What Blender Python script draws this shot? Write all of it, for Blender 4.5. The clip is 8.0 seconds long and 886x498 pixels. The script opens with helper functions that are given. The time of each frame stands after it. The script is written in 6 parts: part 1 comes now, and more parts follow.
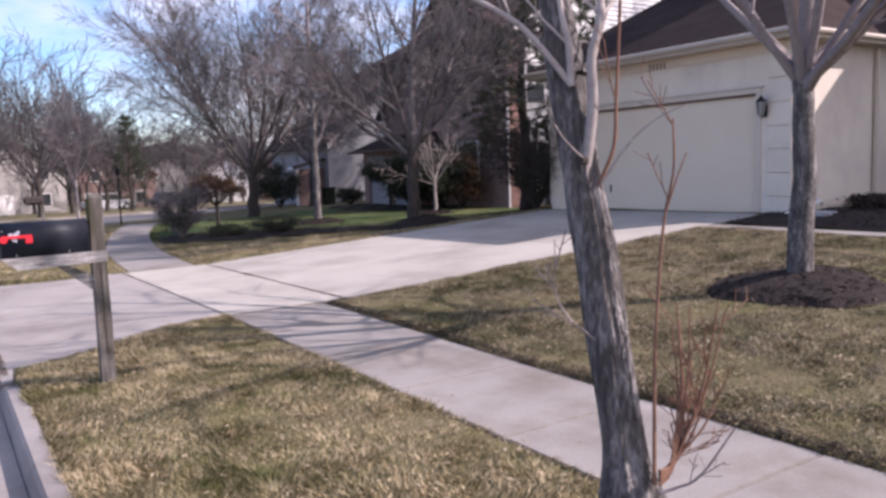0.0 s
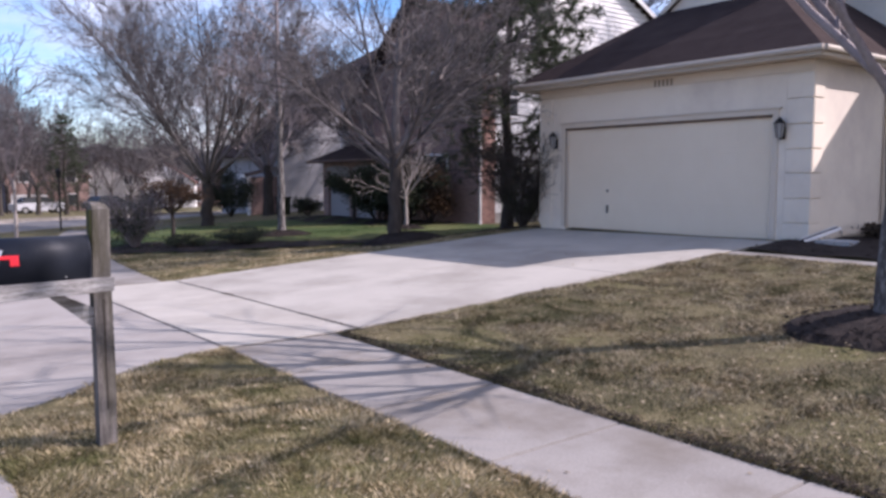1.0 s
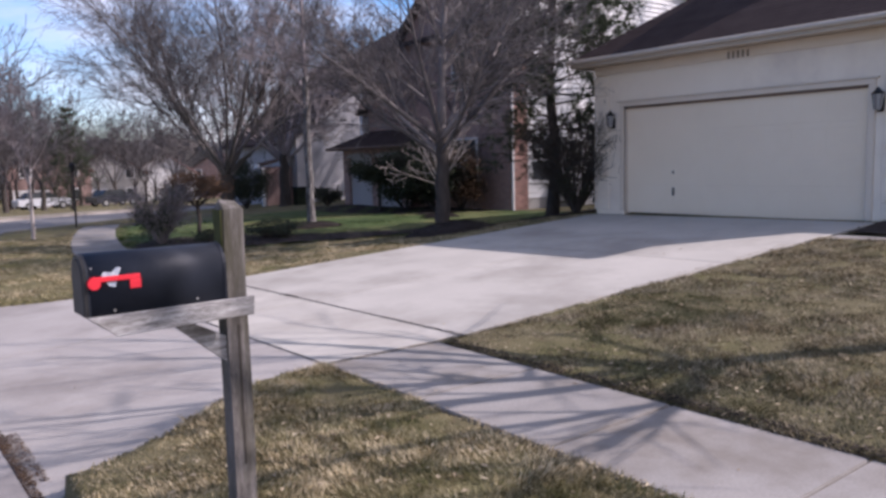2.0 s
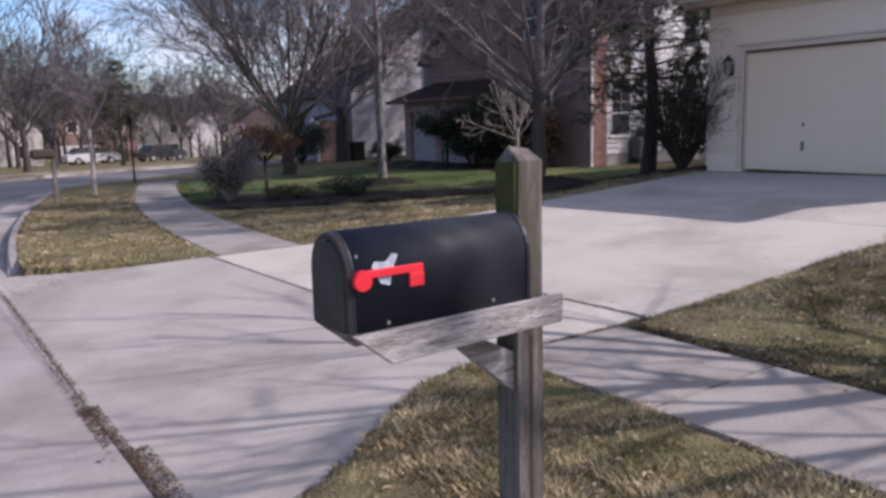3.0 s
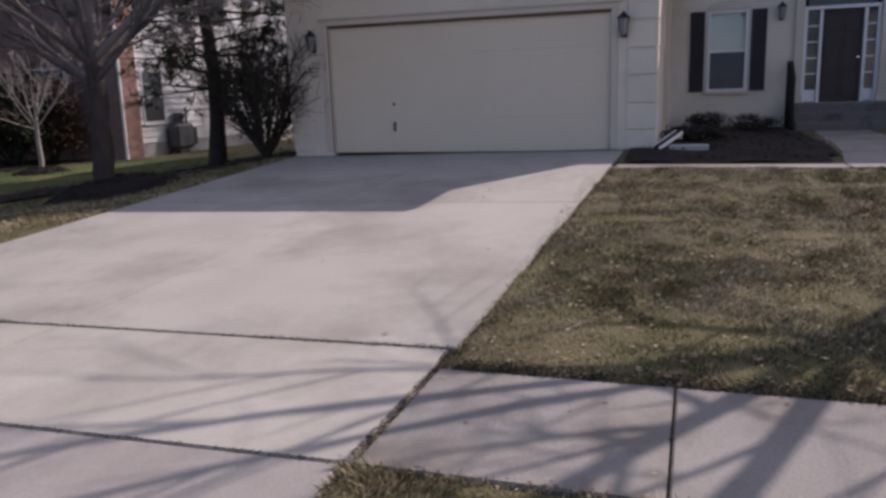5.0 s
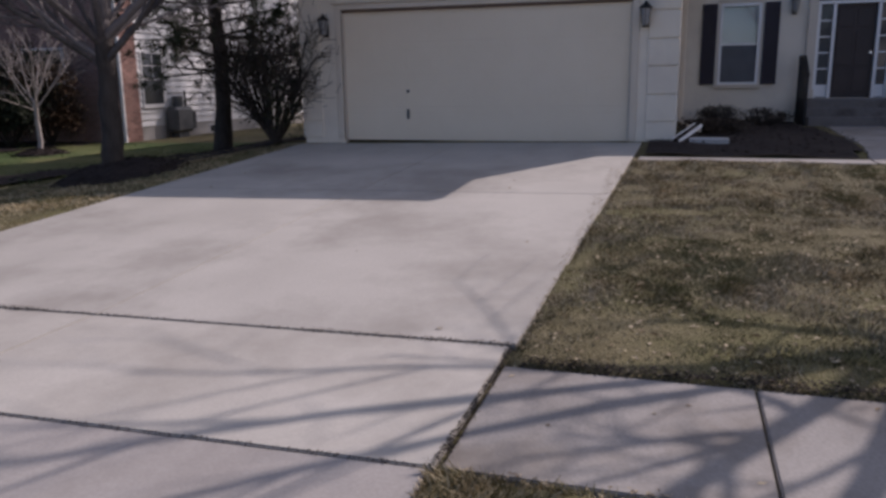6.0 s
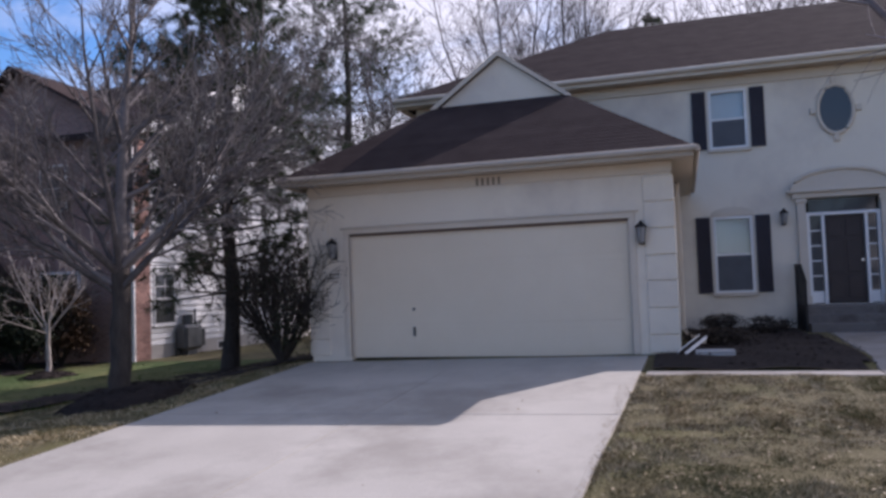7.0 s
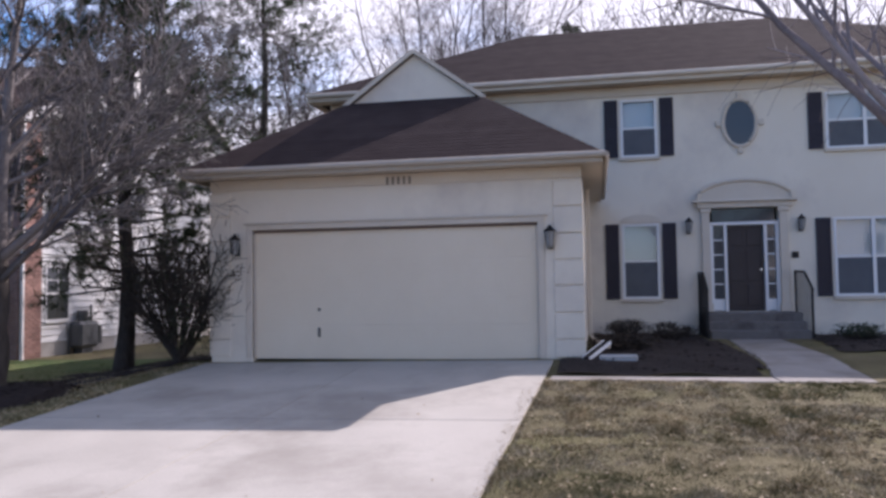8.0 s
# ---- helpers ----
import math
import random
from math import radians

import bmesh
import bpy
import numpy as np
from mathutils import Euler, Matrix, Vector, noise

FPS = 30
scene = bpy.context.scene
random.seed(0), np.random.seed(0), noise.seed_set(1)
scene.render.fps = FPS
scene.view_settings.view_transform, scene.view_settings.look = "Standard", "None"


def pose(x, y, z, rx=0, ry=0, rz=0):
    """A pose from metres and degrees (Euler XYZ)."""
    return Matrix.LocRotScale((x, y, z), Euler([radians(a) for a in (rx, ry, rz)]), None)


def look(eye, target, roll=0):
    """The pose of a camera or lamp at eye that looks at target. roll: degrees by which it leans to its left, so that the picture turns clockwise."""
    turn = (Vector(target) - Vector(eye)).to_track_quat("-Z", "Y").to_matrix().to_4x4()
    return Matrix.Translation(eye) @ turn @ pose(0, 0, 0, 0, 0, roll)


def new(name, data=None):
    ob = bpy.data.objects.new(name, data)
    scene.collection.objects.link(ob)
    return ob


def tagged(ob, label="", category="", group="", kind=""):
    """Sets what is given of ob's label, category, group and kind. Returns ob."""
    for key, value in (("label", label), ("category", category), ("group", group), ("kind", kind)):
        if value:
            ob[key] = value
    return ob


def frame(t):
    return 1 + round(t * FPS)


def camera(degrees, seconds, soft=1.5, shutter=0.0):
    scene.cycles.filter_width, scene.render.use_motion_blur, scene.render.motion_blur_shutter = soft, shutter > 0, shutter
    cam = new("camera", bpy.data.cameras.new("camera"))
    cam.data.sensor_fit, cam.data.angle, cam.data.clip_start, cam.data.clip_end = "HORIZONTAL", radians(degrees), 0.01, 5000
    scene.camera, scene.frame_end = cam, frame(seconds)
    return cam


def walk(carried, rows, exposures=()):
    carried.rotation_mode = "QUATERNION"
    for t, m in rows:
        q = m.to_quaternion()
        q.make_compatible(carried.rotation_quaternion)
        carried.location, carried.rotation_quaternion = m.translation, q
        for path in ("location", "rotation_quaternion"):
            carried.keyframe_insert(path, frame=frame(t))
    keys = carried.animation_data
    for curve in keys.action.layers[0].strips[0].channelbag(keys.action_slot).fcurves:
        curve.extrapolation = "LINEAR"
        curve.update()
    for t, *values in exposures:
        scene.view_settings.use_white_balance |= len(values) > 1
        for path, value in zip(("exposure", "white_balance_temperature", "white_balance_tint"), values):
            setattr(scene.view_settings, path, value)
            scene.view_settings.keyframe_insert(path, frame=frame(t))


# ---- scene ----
cam = camera(59.5, 8.0, soft=3.0)
PATH = [
    (0, (0.202, -0.877, 1.655), (1.292, 0.786, 1.442), -2.0),
    (0.5, (0.125, -0.02, 1.712), (1.353, 1.55, 1.552), 0.1),
    (1, (0.015, 0.71, 1.686), (1.239, 2.281, 1.503), -0.1),
    (1.2, (-0.022, 1.03, 1.691), (1.2, 2.6, 1.49), -0.2),
    (2.3, (-0.248, 2.763, 1.679), (0.975, 4.33, 1.458), -1.6),
    (2.5, (-0.266, 3.136, 1.659), (0.947, 4.71, 1.434), -1.2),
    (3, (-0.338, 3.967, 1.626), (0.80, 5.579, 1.299), -1.4),
    (3.5, (-0.372, 4.692, 1.655), (0.9, 6.215, 1.407), -1.9),
    (4, (-0.306, 5.374, 1.643), (1.191, 6.652, 1.288), -1.6),
    (4.5, (-0.058, 6.101, 1.562), (1.707, 6.975, 1.216), -0.7),
    (4.7, (0.063, 6.334, 1.558), (1.887, 7.064, 1.184), -1.8),
    (5.8, (0.235, 7.1, 1.523), (2.132, 7.602, 1.138), -0.9),
    (6, (0.21, 7.119, 1.543), (2.079, 7.692, 1.123), -0.7),
    (6.5, (0.169, 7.134, 1.617), (2.034, 7.794, 1.324), -1.6),
    (7, (0.2, 7.11, 1.745), (2.109, 7.7, 1.847), -2.0),
    (7.5, (0.313, 7.065, 1.735), (2.239, 7.576, 1.903), -1.5),
    (8, (0.498, 7.005, 1.74), (2.457, 7.393, 1.84), -0.8),
]
EXPOSURES = [(0.0, 1.02, 6400, 30), (1.0, 0.97, 6150, 28), (2.5, 0.74, 6200, 27), (3.5, 0.64, 6380, 27), (4.5, 0.44, 6600, 27), (6.0, 0.18, 6400, 26), (6.6, 0.28, 6250, 26), (7.0, 0.60, 6050, 26), (8.0, 0.95, 6200, 26)]
walk(cam, [(t, look(eye, target, roll)) for t, eye, target, roll in PATH], EXPOSURES)

# ---- world and sun ----
SUN_AWAY = Vector((1.15, -0.83, 1.0)).normalized()
world = bpy.data.worlds.new("sky")
scene.world = world
world.use_nodes = True
wn, wl = world.node_tree.nodes, world.node_tree.links
wn.clear()
sky = wn.new("ShaderNodeTexSky")
sky.sky_type = "NISHITA"
sky.sun_disc = False
sky.sun_elevation = math.asin(SUN_AWAY.z)
sky.sun_rotation = math.atan2(SUN_AWAY.x, SUN_AWAY.y)
sky.air_density, sky.dust_density, sky.ozone_density = 1.0, 0.6, 3.0
w_co = wn.new("ShaderNodeTexCoord")
w_map = wn.new("ShaderNodeMapping")
w_map.inputs["Scale"].default_value = (1.0, 1.0, 2.6)
w_noise = wn.new("ShaderNodeTexNoise")
w_noise.inputs["Scale"].default_value = 2.3
w_noise.inputs["Detail"].default_value = 7.0
w_noise.inputs["Roughness"].default_value = 0.58
w_ramp = wn.new("ShaderNodeValToRGB")
w_ramp.color_ramp.elements[0].position, w_ramp.color_ramp.elements[1].position = 0.385, 0.62
w_mix = wn.new("ShaderNodeMix")
w_mix.data_type = "RGBA"
w_lum = wn.new("ShaderNodeRGBToBW")
w_cloud = wn.new("ShaderNodeVectorMath")
w_cloud.operation = "SCALE"
w_white = wn.new("ShaderNodeVectorMath")
w_white.operation = "MULTIPLY"
w_white.inputs[1].default_value = (0.96, 0.98, 1.04)
w_cloud.inputs["Scale"].default_value = 2.1
w_bg = wn.new("ShaderNodeBackground")
w_bg.inputs["Strength"].default_value = 0.155
w_out = wn.new("ShaderNodeOutputWorld")
wl.new(w_co.outputs["Generated"], w_map.inputs["Vector"])
wl.new(w_map.outputs["Vector"], w_noise.inputs["Vector"])
w_dot = wn.new("ShaderNodeVectorMath")
w_dot.operation = "DOT_PRODUCT"
w_dot.inputs[1].default_value = (0.17, -0.10, 0.0)
w_add = wn.new("ShaderNodeMath")
w_add.operation = "ADD"
wl.new(w_co.outputs["Generated"], w_dot.inputs[0])
wl.new(w_dot.outputs["Value"], w_add.inputs[0])
wl.new(w_noise.outputs["Fac"], w_add.inputs[1])
wl.new(w_add.outputs[0], w_ramp.inputs["Fac"])
wl.new(w_ramp.outputs["Color"], w_mix.inputs["Factor"])
w_hsv = wn.new("ShaderNodeHueSaturation")
w_hsv.inputs["Saturation"].default_value, w_hsv.inputs["Value"].default_value = 1.25, 0.76
wl.new(sky.outputs["Color"], w_hsv.inputs["Color"])
wl.new(w_hsv.outputs["Color"], w_mix.inputs["A"])
wl.new(sky.outputs["Color"], w_lum.inputs["Color"])
wl.new(w_lum.outputs["Val"], w_white.inputs[0])
wl.new(w_white.outputs["Vector"], w_cloud.inputs[0])
w_cap = wn.new("ShaderNodeVectorMath")
w_cap.operation = "MINIMUM"
w_cap.inputs[1].default_value = (3.9, 4.0, 4.2)
wl.new(w_cloud.outputs["Vector"], w_cap.inputs[0])
wl.new(w_cap.outputs["Vector"], w_mix.inputs["B"])
wl.new(w_mix.outputs["Result"], w_bg.inputs["Color"])
wl.new(w_bg.outputs["Background"], w_out.inputs["Surface"])
sun = new("sun", bpy.data.lights.new("sun", "SUN"))
sun.data.energy, sun.data.angle, sun.data.color = 3.5, radians(0.55), (1.0, 0.94, 0.86)
sun.matrix_world = look(SUN_AWAY * 60, (0, 0, 0))


# ---- materials ----
def material(name, colours, rough=0.8, scale=3.0, fine=40.0, bump=0.3, depth=0.01, metal=0.0, island=0.0, stretch=(1, 1, 1),
             thin=0.0, spec=0.3, stain=None, stain_scale=0.4):
    """Two scales of noise between the colours, optional stains, per-piece variation and relief."""
    m = bpy.data.materials.new(name)
    m.use_nodes = True
    n, l = m.node_tree.nodes, m.node_tree.links
    b = n["Principled BSDF"]
    co = n.new("ShaderNodeNewGeometry")
    mp = n.new("ShaderNodeMapping")
    mp.inputs["Scale"].default_value = stretch
    l.new(co.outputs["Position"], mp.inputs["Vector"])
    big = n.new("ShaderNodeTexNoise")
    big.inputs["Scale"].default_value, big.inputs["Detail"].default_value = scale, 6
    small = n.new("ShaderNodeTexNoise")
    small.inputs["Scale"].default_value, small.inputs["Detail"].default_value = fine, 5
    for t in (big, small):
        l.new(mp.outputs["Vector"], t.inputs["Vector"])
    half = n.new("ShaderNodeMath")
    half.operation = "MULTIPLY_ADD"
    half.inputs[1].default_value, half.inputs[2].default_value = 0.45, 0.0
    l.new(small.outputs["Fac"], half.inputs[0])
    mixed = n.new("ShaderNodeMath")
    mixed.operation = "MULTIPLY_ADD"
    mixed.inputs[1].default_value = 0.55
    l.new(big.outputs["Fac"], mixed.inputs[0])
    l.new(half.outputs[0], mixed.inputs[2])
    value = mixed.outputs[0]
    if island:
        add = n.new("ShaderNodeMath")
        add.operation = "MULTIPLY_ADD"
        add.inputs[1].default_value = island
        l.new(co.outputs["Random Per Island"], add.inputs[0])
        sub = n.new("ShaderNodeMath")
        sub.operation = "ADD"
        sub.inputs[1].default_value = -island / 2
        l.new(value, add.inputs[2])
        l.new(add.outputs[0], sub.inputs[0])
        value = sub.outputs[0]
    ramp = n.new("ShaderNodeValToRGB")
    e = ramp.color_ramp.elements
    while len(e) < len(colours):
        e.new(0.5)
    for i, c in enumerate(colours):
        e[i].position = 0.3 + 0.4 * i / max(1, len(colours) - 1)
        e[i].color = (*c, 1)
    l.new(value, ramp.inputs["Fac"])
    colour = ramp.outputs["Color"]
    if stain:
        st = n.new("ShaderNodeTexNoise")
        st.inputs["Scale"].default_value, st.inputs["Detail"].default_value = stain_scale, 8
        st.inputs["Roughness"].default_value = 0.65
        l.new(mp.outputs["Vector"], st.inputs["Vector"])
        sr = n.new("ShaderNodeValToRGB")
        sr.color_ramp.elements[0].position, sr.color_ramp.elements[1].position = 0.47, 0.66
        l.new(st.outputs["Fac"], sr.inputs["Fac"])
        mx = n.new("ShaderNodeMix")
        mx.data_type = "RGBA"
        mx.inputs["B"].default_value = (*stain, 1)
        l.new(sr.outputs["Color"], mx.inputs["Factor"])
        l.new(colour, mx.inputs["A"])
        colour = mx.outputs["Result"]
    l.new(colour, b.inputs["Base Color"])
    b.inputs["Roughness"].default_value = rough
    b.inputs["Metallic"].default_value = metal
    b.inputs["Specular IOR Level"].default_value = spec
    if thin:
        b.inputs["Subsurface Weight"].default_value = 0.0
        tr = n.new("ShaderNodeBsdfTranslucent")
        l.new(colour, tr.inputs["Color"])
        ms = n.new("ShaderNodeMixShader")
        ms.inputs["Fac"].default_value = thin
        l.new(b.outputs["BSDF"], ms.inputs[1])
        l.new(tr.outputs["BSDF"], ms.inputs[2])
        l.new(ms.outputs["Shader"], n["Material Output"].inputs["Surface"])
    if bump:
        bp = n.new("ShaderNodeBump")
        bp.inputs["Strength"].default_value, bp.inputs["Distance"].default_value = bump, depth
        l.new(small.outputs["Fac"], bp.inputs["Height"])
        l.new(bp.outputs["Normal"], b.inputs["Normal"])
    return m


M_CONCRETE = material("driveway concrete", [(0.37, 0.345, 0.302), (0.49, 0.46, 0.405)], 0.85, 0.9, 60, 0.25, 0.004, stain=(0.31, 0.285, 0.247), stain_scale=0.55)
# driveway concrete made darker: the apron's soft tree shade is in the colour
M_APRON = material("apron concrete darkened for tree shade", [(0.29, 0.265, 0.24), (0.40, 0.37, 0.338)], 0.88, 1.0, 60, 0.3, 0.004, stain=(0.235, 0.21, 0.188), stain_scale=0.6)
M_WALKWAY = material("sidewalk concrete", [(0.205, 0.19, 0.174), (0.335, 0.313, 0.286)], 0.88, 1.1, 55, 0.35, 0.004, stain=(0.185, 0.163, 0.138), stain_scale=0.9)
M_STEP = material("stained step concrete", [(0.11, 0.10, 0.094), (0.21, 0.19, 0.175)], 0.9, 2.0, 40, 0.3, stain=(0.08, 0.07, 0.065), stain_scale=2.0)
M_SCREEN = material("grey insect screen", [(0.09, 0.095, 0.105), (0.13, 0.135, 0.145)], 0.9, 3, 200, 0)
M_GUTTER = material("gutter concrete", [(0.25, 0.228, 0.213), (0.35, 0.325, 0.305)], 0.9, 1.2, 50, 0.35, 0.005, stain=(0.18, 0.158, 0.142))
M_ASPHALT = material("worn asphalt", [(0.13, 0.126, 0.126), (0.20, 0.195, 0.19)], 0.9, 0.6, 90, 0.4, 0.006)
M_JOINT = material("joint dirt", [(0.035, 0.03, 0.026), (0.07, 0.06, 0.05)], 0.95, 5, 60, 0.3)
M_SOIL = material("dormant turf", [(0.06, 0.052, 0.025), (0.125, 0.105, 0.05), (0.22, 0.185, 0.10)], 0.95, 1.3, 45, 0.8, 0.03, stain=(0.13, 0.12, 0.045), stain_scale=0.7)
M_BLADE = material("dry grass blades", [(0.09, 0.078, 0.034), (0.365, 0.285, 0.155), (0.63, 0.53, 0.35)], 0.75, 2.4, 14, 0, island=0.65, thin=0.22, stain=(0.105, 0.112, 0.036), stain_scale=1.0)
M_YARD = material("yard grass blades", [(0.05, 0.042, 0.022), (0.19, 0.153, 0.085), (0.47, 0.395, 0.265)], 0.75, 2.6, 14, 0, island=0.65, thin=0.15, stain=(0.078, 0.080, 0.032), stain_scale=0.8)
M_GREEN = material("green lawn blades", [(0.044, 0.078, 0.02), (0.09, 0.128, 0.036)], 0.75, 0.8, 9, 0, island=0.4, thin=0.25)
M_LAWN = material("green turf", [(0.036, 0.066, 0.017), (0.072, 0.106, 0.028)], 0.95, 0.6, 30, 0.7, 0.03, stain=(0.17, 0.16, 0.06), stain_scale=0.25)
M_MULCH = material("bark mulch", [(0.014, 0.011, 0.010), (0.048, 0.034, 0.029)], 0.95, 8, 60, 0.9, 0.04)
M_DRYLEAF = material("dry leaves", [(0.18, 0.13, 0.075), (0.47, 0.39, 0.265)], 0.8, 6, 30, 0, island=0.6, thin=0.2)
M_STUCCO = material("cream stucco", [(0.68, 0.605, 0.495), (0.76, 0.685, 0.57)], 0.9, 0.9, 120, 0.25, 0.004, stain=(0.60, 0.53, 0.45), stain_scale=0.5)
M_TRIM = material("cream painted trim", [(0.56, 0.485, 0.39), (0.63, 0.55, 0.45)], 0.6, 2, 30, 0.05)
M_GDOOR = material("cream garage door paint", [(0.68, 0.58, 0.44), (0.74, 0.64, 0.50)], 0.55, 1.5, 40, 0.04, 0.002)
M_WHITE = material("white painted trim", [(0.72, 0.70, 0.68), (0.80, 0.79, 0.77)], 0.55, 2, 30, 0.05)
M_SHINGLE = material("dark brown shingles", [(0.038, 0.028, 0.027), (0.066, 0.05, 0.047)], 0.97, 2.5, 60, 0.6, 0.01, island=0.12, spec=0.04)
M_SHUTTER = material("dark plum shutter paint", [(0.022, 0.018, 0.027), (0.036, 0.029, 0.042)], 0.5, 3, 40, 0.1)
M_DOOR = material("dark brown door paint", [(0.03, 0.022, 0.022), (0.05, 0.036, 0.036)], 0.4, 3, 40, 0.1)
M_IRON = material("black iron", [(0.012, 0.012, 0.013), (0.022, 0.022, 0.024)], 0.5, 6, 60, 0.1, metal=0.3)
M_BOX = material("black enamelled steel", [(0.010, 0.013, 0.02), (0.020, 0.024, 0.034)], 0.52, 5, 90, 0.10, 0.001, spec=0.26)
M_BOXDOOR = material("dull black steel", [(0.014, 0.014, 0.015), (0.03, 0.029, 0.028)], 0.5, 6, 90, 0.08, 0.001, stain=(0.045, 0.042, 0.04), stain_scale=9)
M_RED = material("red plastic flag", [(0.62, 0.022, 0.035), (0.74, 0.035, 0.05)], 0.45, 9, 60, 0.05, 0.001)
M_STICKER = material("torn pale sticker", [(0.16, 0.20, 0.27), (0.62, 0.66, 0.70)], 0.6, 40, 120, 0)
M_STEEL = material("bright steel", [(0.5, 0.5, 0.5), (0.65, 0.65, 0.65)], 0.35, 9, 60, 0, metal=1.0)
M_POST = material("weathered grey timber", [(0.05, 0.044, 0.04), (0.145, 0.13, 0.118), (0.27, 0.25, 0.232)], 0.9, 7, 60, 0.8, 0.006, stretch=(5, 5, 0.5), stain=(0.06, 0.055, 0.035), stain_scale=2.0)
M_BOARD = material("bleached grey board", [(0.06, 0.055, 0.052), (0.35, 0.335, 0.32), (0.64, 0.63, 0.62)], 0.9, 7, 60, 0.9, 0.006, stretch=(0.7, 5, 6), stain=(0.11, 0.095, 0.08), stain_scale=3.0)
M_MOSS = material("mossy post timber", [(0.03, 0.034, 0.010), (0.078, 0.08, 0.022)], 0.95, 9, 60, 0.6, 0.005, stretch=(4, 4, 1))
M_BARK = material("grey furrowed bark", [(0.026, 0.022, 0.021), (0.125, 0.115, 0.108), (0.42, 0.395, 0.38)], 0.95, 6, 26, 1.0, 0.035, stretch=(2.8, 2.8, 0.7))
M_DARKBARK = material("dark bark", [(0.03, 0.025, 0.022), (0.09, 0.075, 0.065)], 0.95, 6, 45, 0.8, 0.02, stretch=(3, 3, 0.7))
M_TWIG = material("grey brown twigs", [(0.145, 0.122, 0.122), (0.30, 0.26, 0.255)], 0.9, 2, 20, 0, island=0.3)
M_FARTWIG = material("dark far twigs", [(0.066, 0.058, 0.058), (0.13, 0.115, 0.115)], 0.9, 2, 20, 0, island=0.3)
M_MIDTWIG = material("dull brown twigs", [(0.08, 0.07, 0.068), (0.20, 0.178, 0.172)], 0.9, 2, 20, 0, island=0.5)
M_LANTERN = material("pale grey lantern glass", [(0.20, 0.20, 0.20), (0.34, 0.34, 0.33)], 0.25, 12, 60, 0, spec=0.5)
M_DEADLEAF = material("dead dark leaves", [(0.018, 0.014, 0.012), (0.06, 0.046, 0.034)], 0.85, 5, 30, 0, island=0.6, thin=0.1)
# brown of the painted shadow line over the door, and of a real gutter
M_BROWN = material("brown for header shadow line and gutter", [(0.10, 0.065, 0.05), (0.17, 0.115, 0.09)], 0.7, 6, 40, 0.1)
# darker copy of the cream trim, with the shade at the eave painted in
M_EAVESHADE = material("cream trim darkened for eave shade", [(0.40, 0.35, 0.285), (0.48, 0.42, 0.35)], 0.6, 3, 40, 0.05)
M_NUMBER = material("faded brown metal", [(0.17, 0.14, 0.12), (0.25, 0.21, 0.18)], 0.6, 8, 50, 0.05)
M_PALE = material("pale smooth bark", [(0.27, 0.23, 0.21), (0.46, 0.41, 0.38)], 0.85, 5, 40, 0.3, 0.004)
M_SHOOT = material("reddish shoots", [(0.12, 0.058, 0.038), (0.23, 0.125, 0.082)], 0.8, 6, 30, 0, island=0.4)
M_NEEDLE = material("pine needles", [(0.03, 0.042, 0.024), (0.075, 0.095, 0.05)], 0.7, 2, 12, 0, island=0.5, thin=0.25)
M_EVERGREEN = material("dark evergreen leaves", [(0.016, 0.022, 0.012), (0.045, 0.055, 0.025)], 0.7, 3, 20, 0, island=0.5, thin=0.15)
M_RUSSET = material("russet leaves", [(0.042, 0.025, 0.014), (0.105, 0.058, 0.028)], 0.75, 3, 20, 0, island=0.5, thin=0.2)
M_SIDING = material("white vinyl siding", [(0.70, 0.69, 0.67), (0.78, 0.77, 0.755)], 0.6, 1.5, 40, 0.05)
M_GREYSIDE = material("grey siding", [(0.28, 0.275, 0.285), (0.34, 0.335, 0.345)], 0.7, 1, 40, 0.1)
M_FOUND = material("foundation concrete", [(0.42, 0.40, 0.37), (0.52, 0.49, 0.46)], 0.9, 1.5, 40, 0.3)
M_METER = material("grey utility metal", [(0.085, 0.088, 0.09), (0.15, 0.155, 0.155)], 0.5, 4, 40, 0.1, metal=0.4)
M_BLIND = material("white window blind", [(0.60, 0.60, 0.60), (0.70, 0.70, 0.70)], 0.8, 2, 30, 0)
# near-black base: the dimness indoors is put into the colour
M_ROOMDARK = material("room surface coloured dark for dimness", [(0.03, 0.028, 0.026), (0.045, 0.042, 0.04)], 0.9, 1, 20, 0)
M_CARDARK = material("dark car paint", [(0.02, 0.022, 0.03), (0.03, 0.032, 0.04)], 0.3, 2, 20, 0, spec=0.6)
M_CARPALE = material("silver car paint", [(0.45, 0.46, 0.48), (0.52, 0.53, 0.55)], 0.3, 2, 20, 0, spec=0.6)
M_TYRE = material("tyre rubber", [(0.015, 0.015, 0.015), (0.025, 0.025, 0.025)], 0.9, 4, 30, 0)
M_FARWOOD = material("far woodland", [(0.04, 0.048, 0.046), (0.09, 0.088, 0.085)], 0.95, 0.15, 2.0, 0, island=0.5)
M_TAN = material("tan siding", [(0.50, 0.42, 0.33), (0.58, 0.50, 0.40)], 0.8, 1, 30, 0.1)


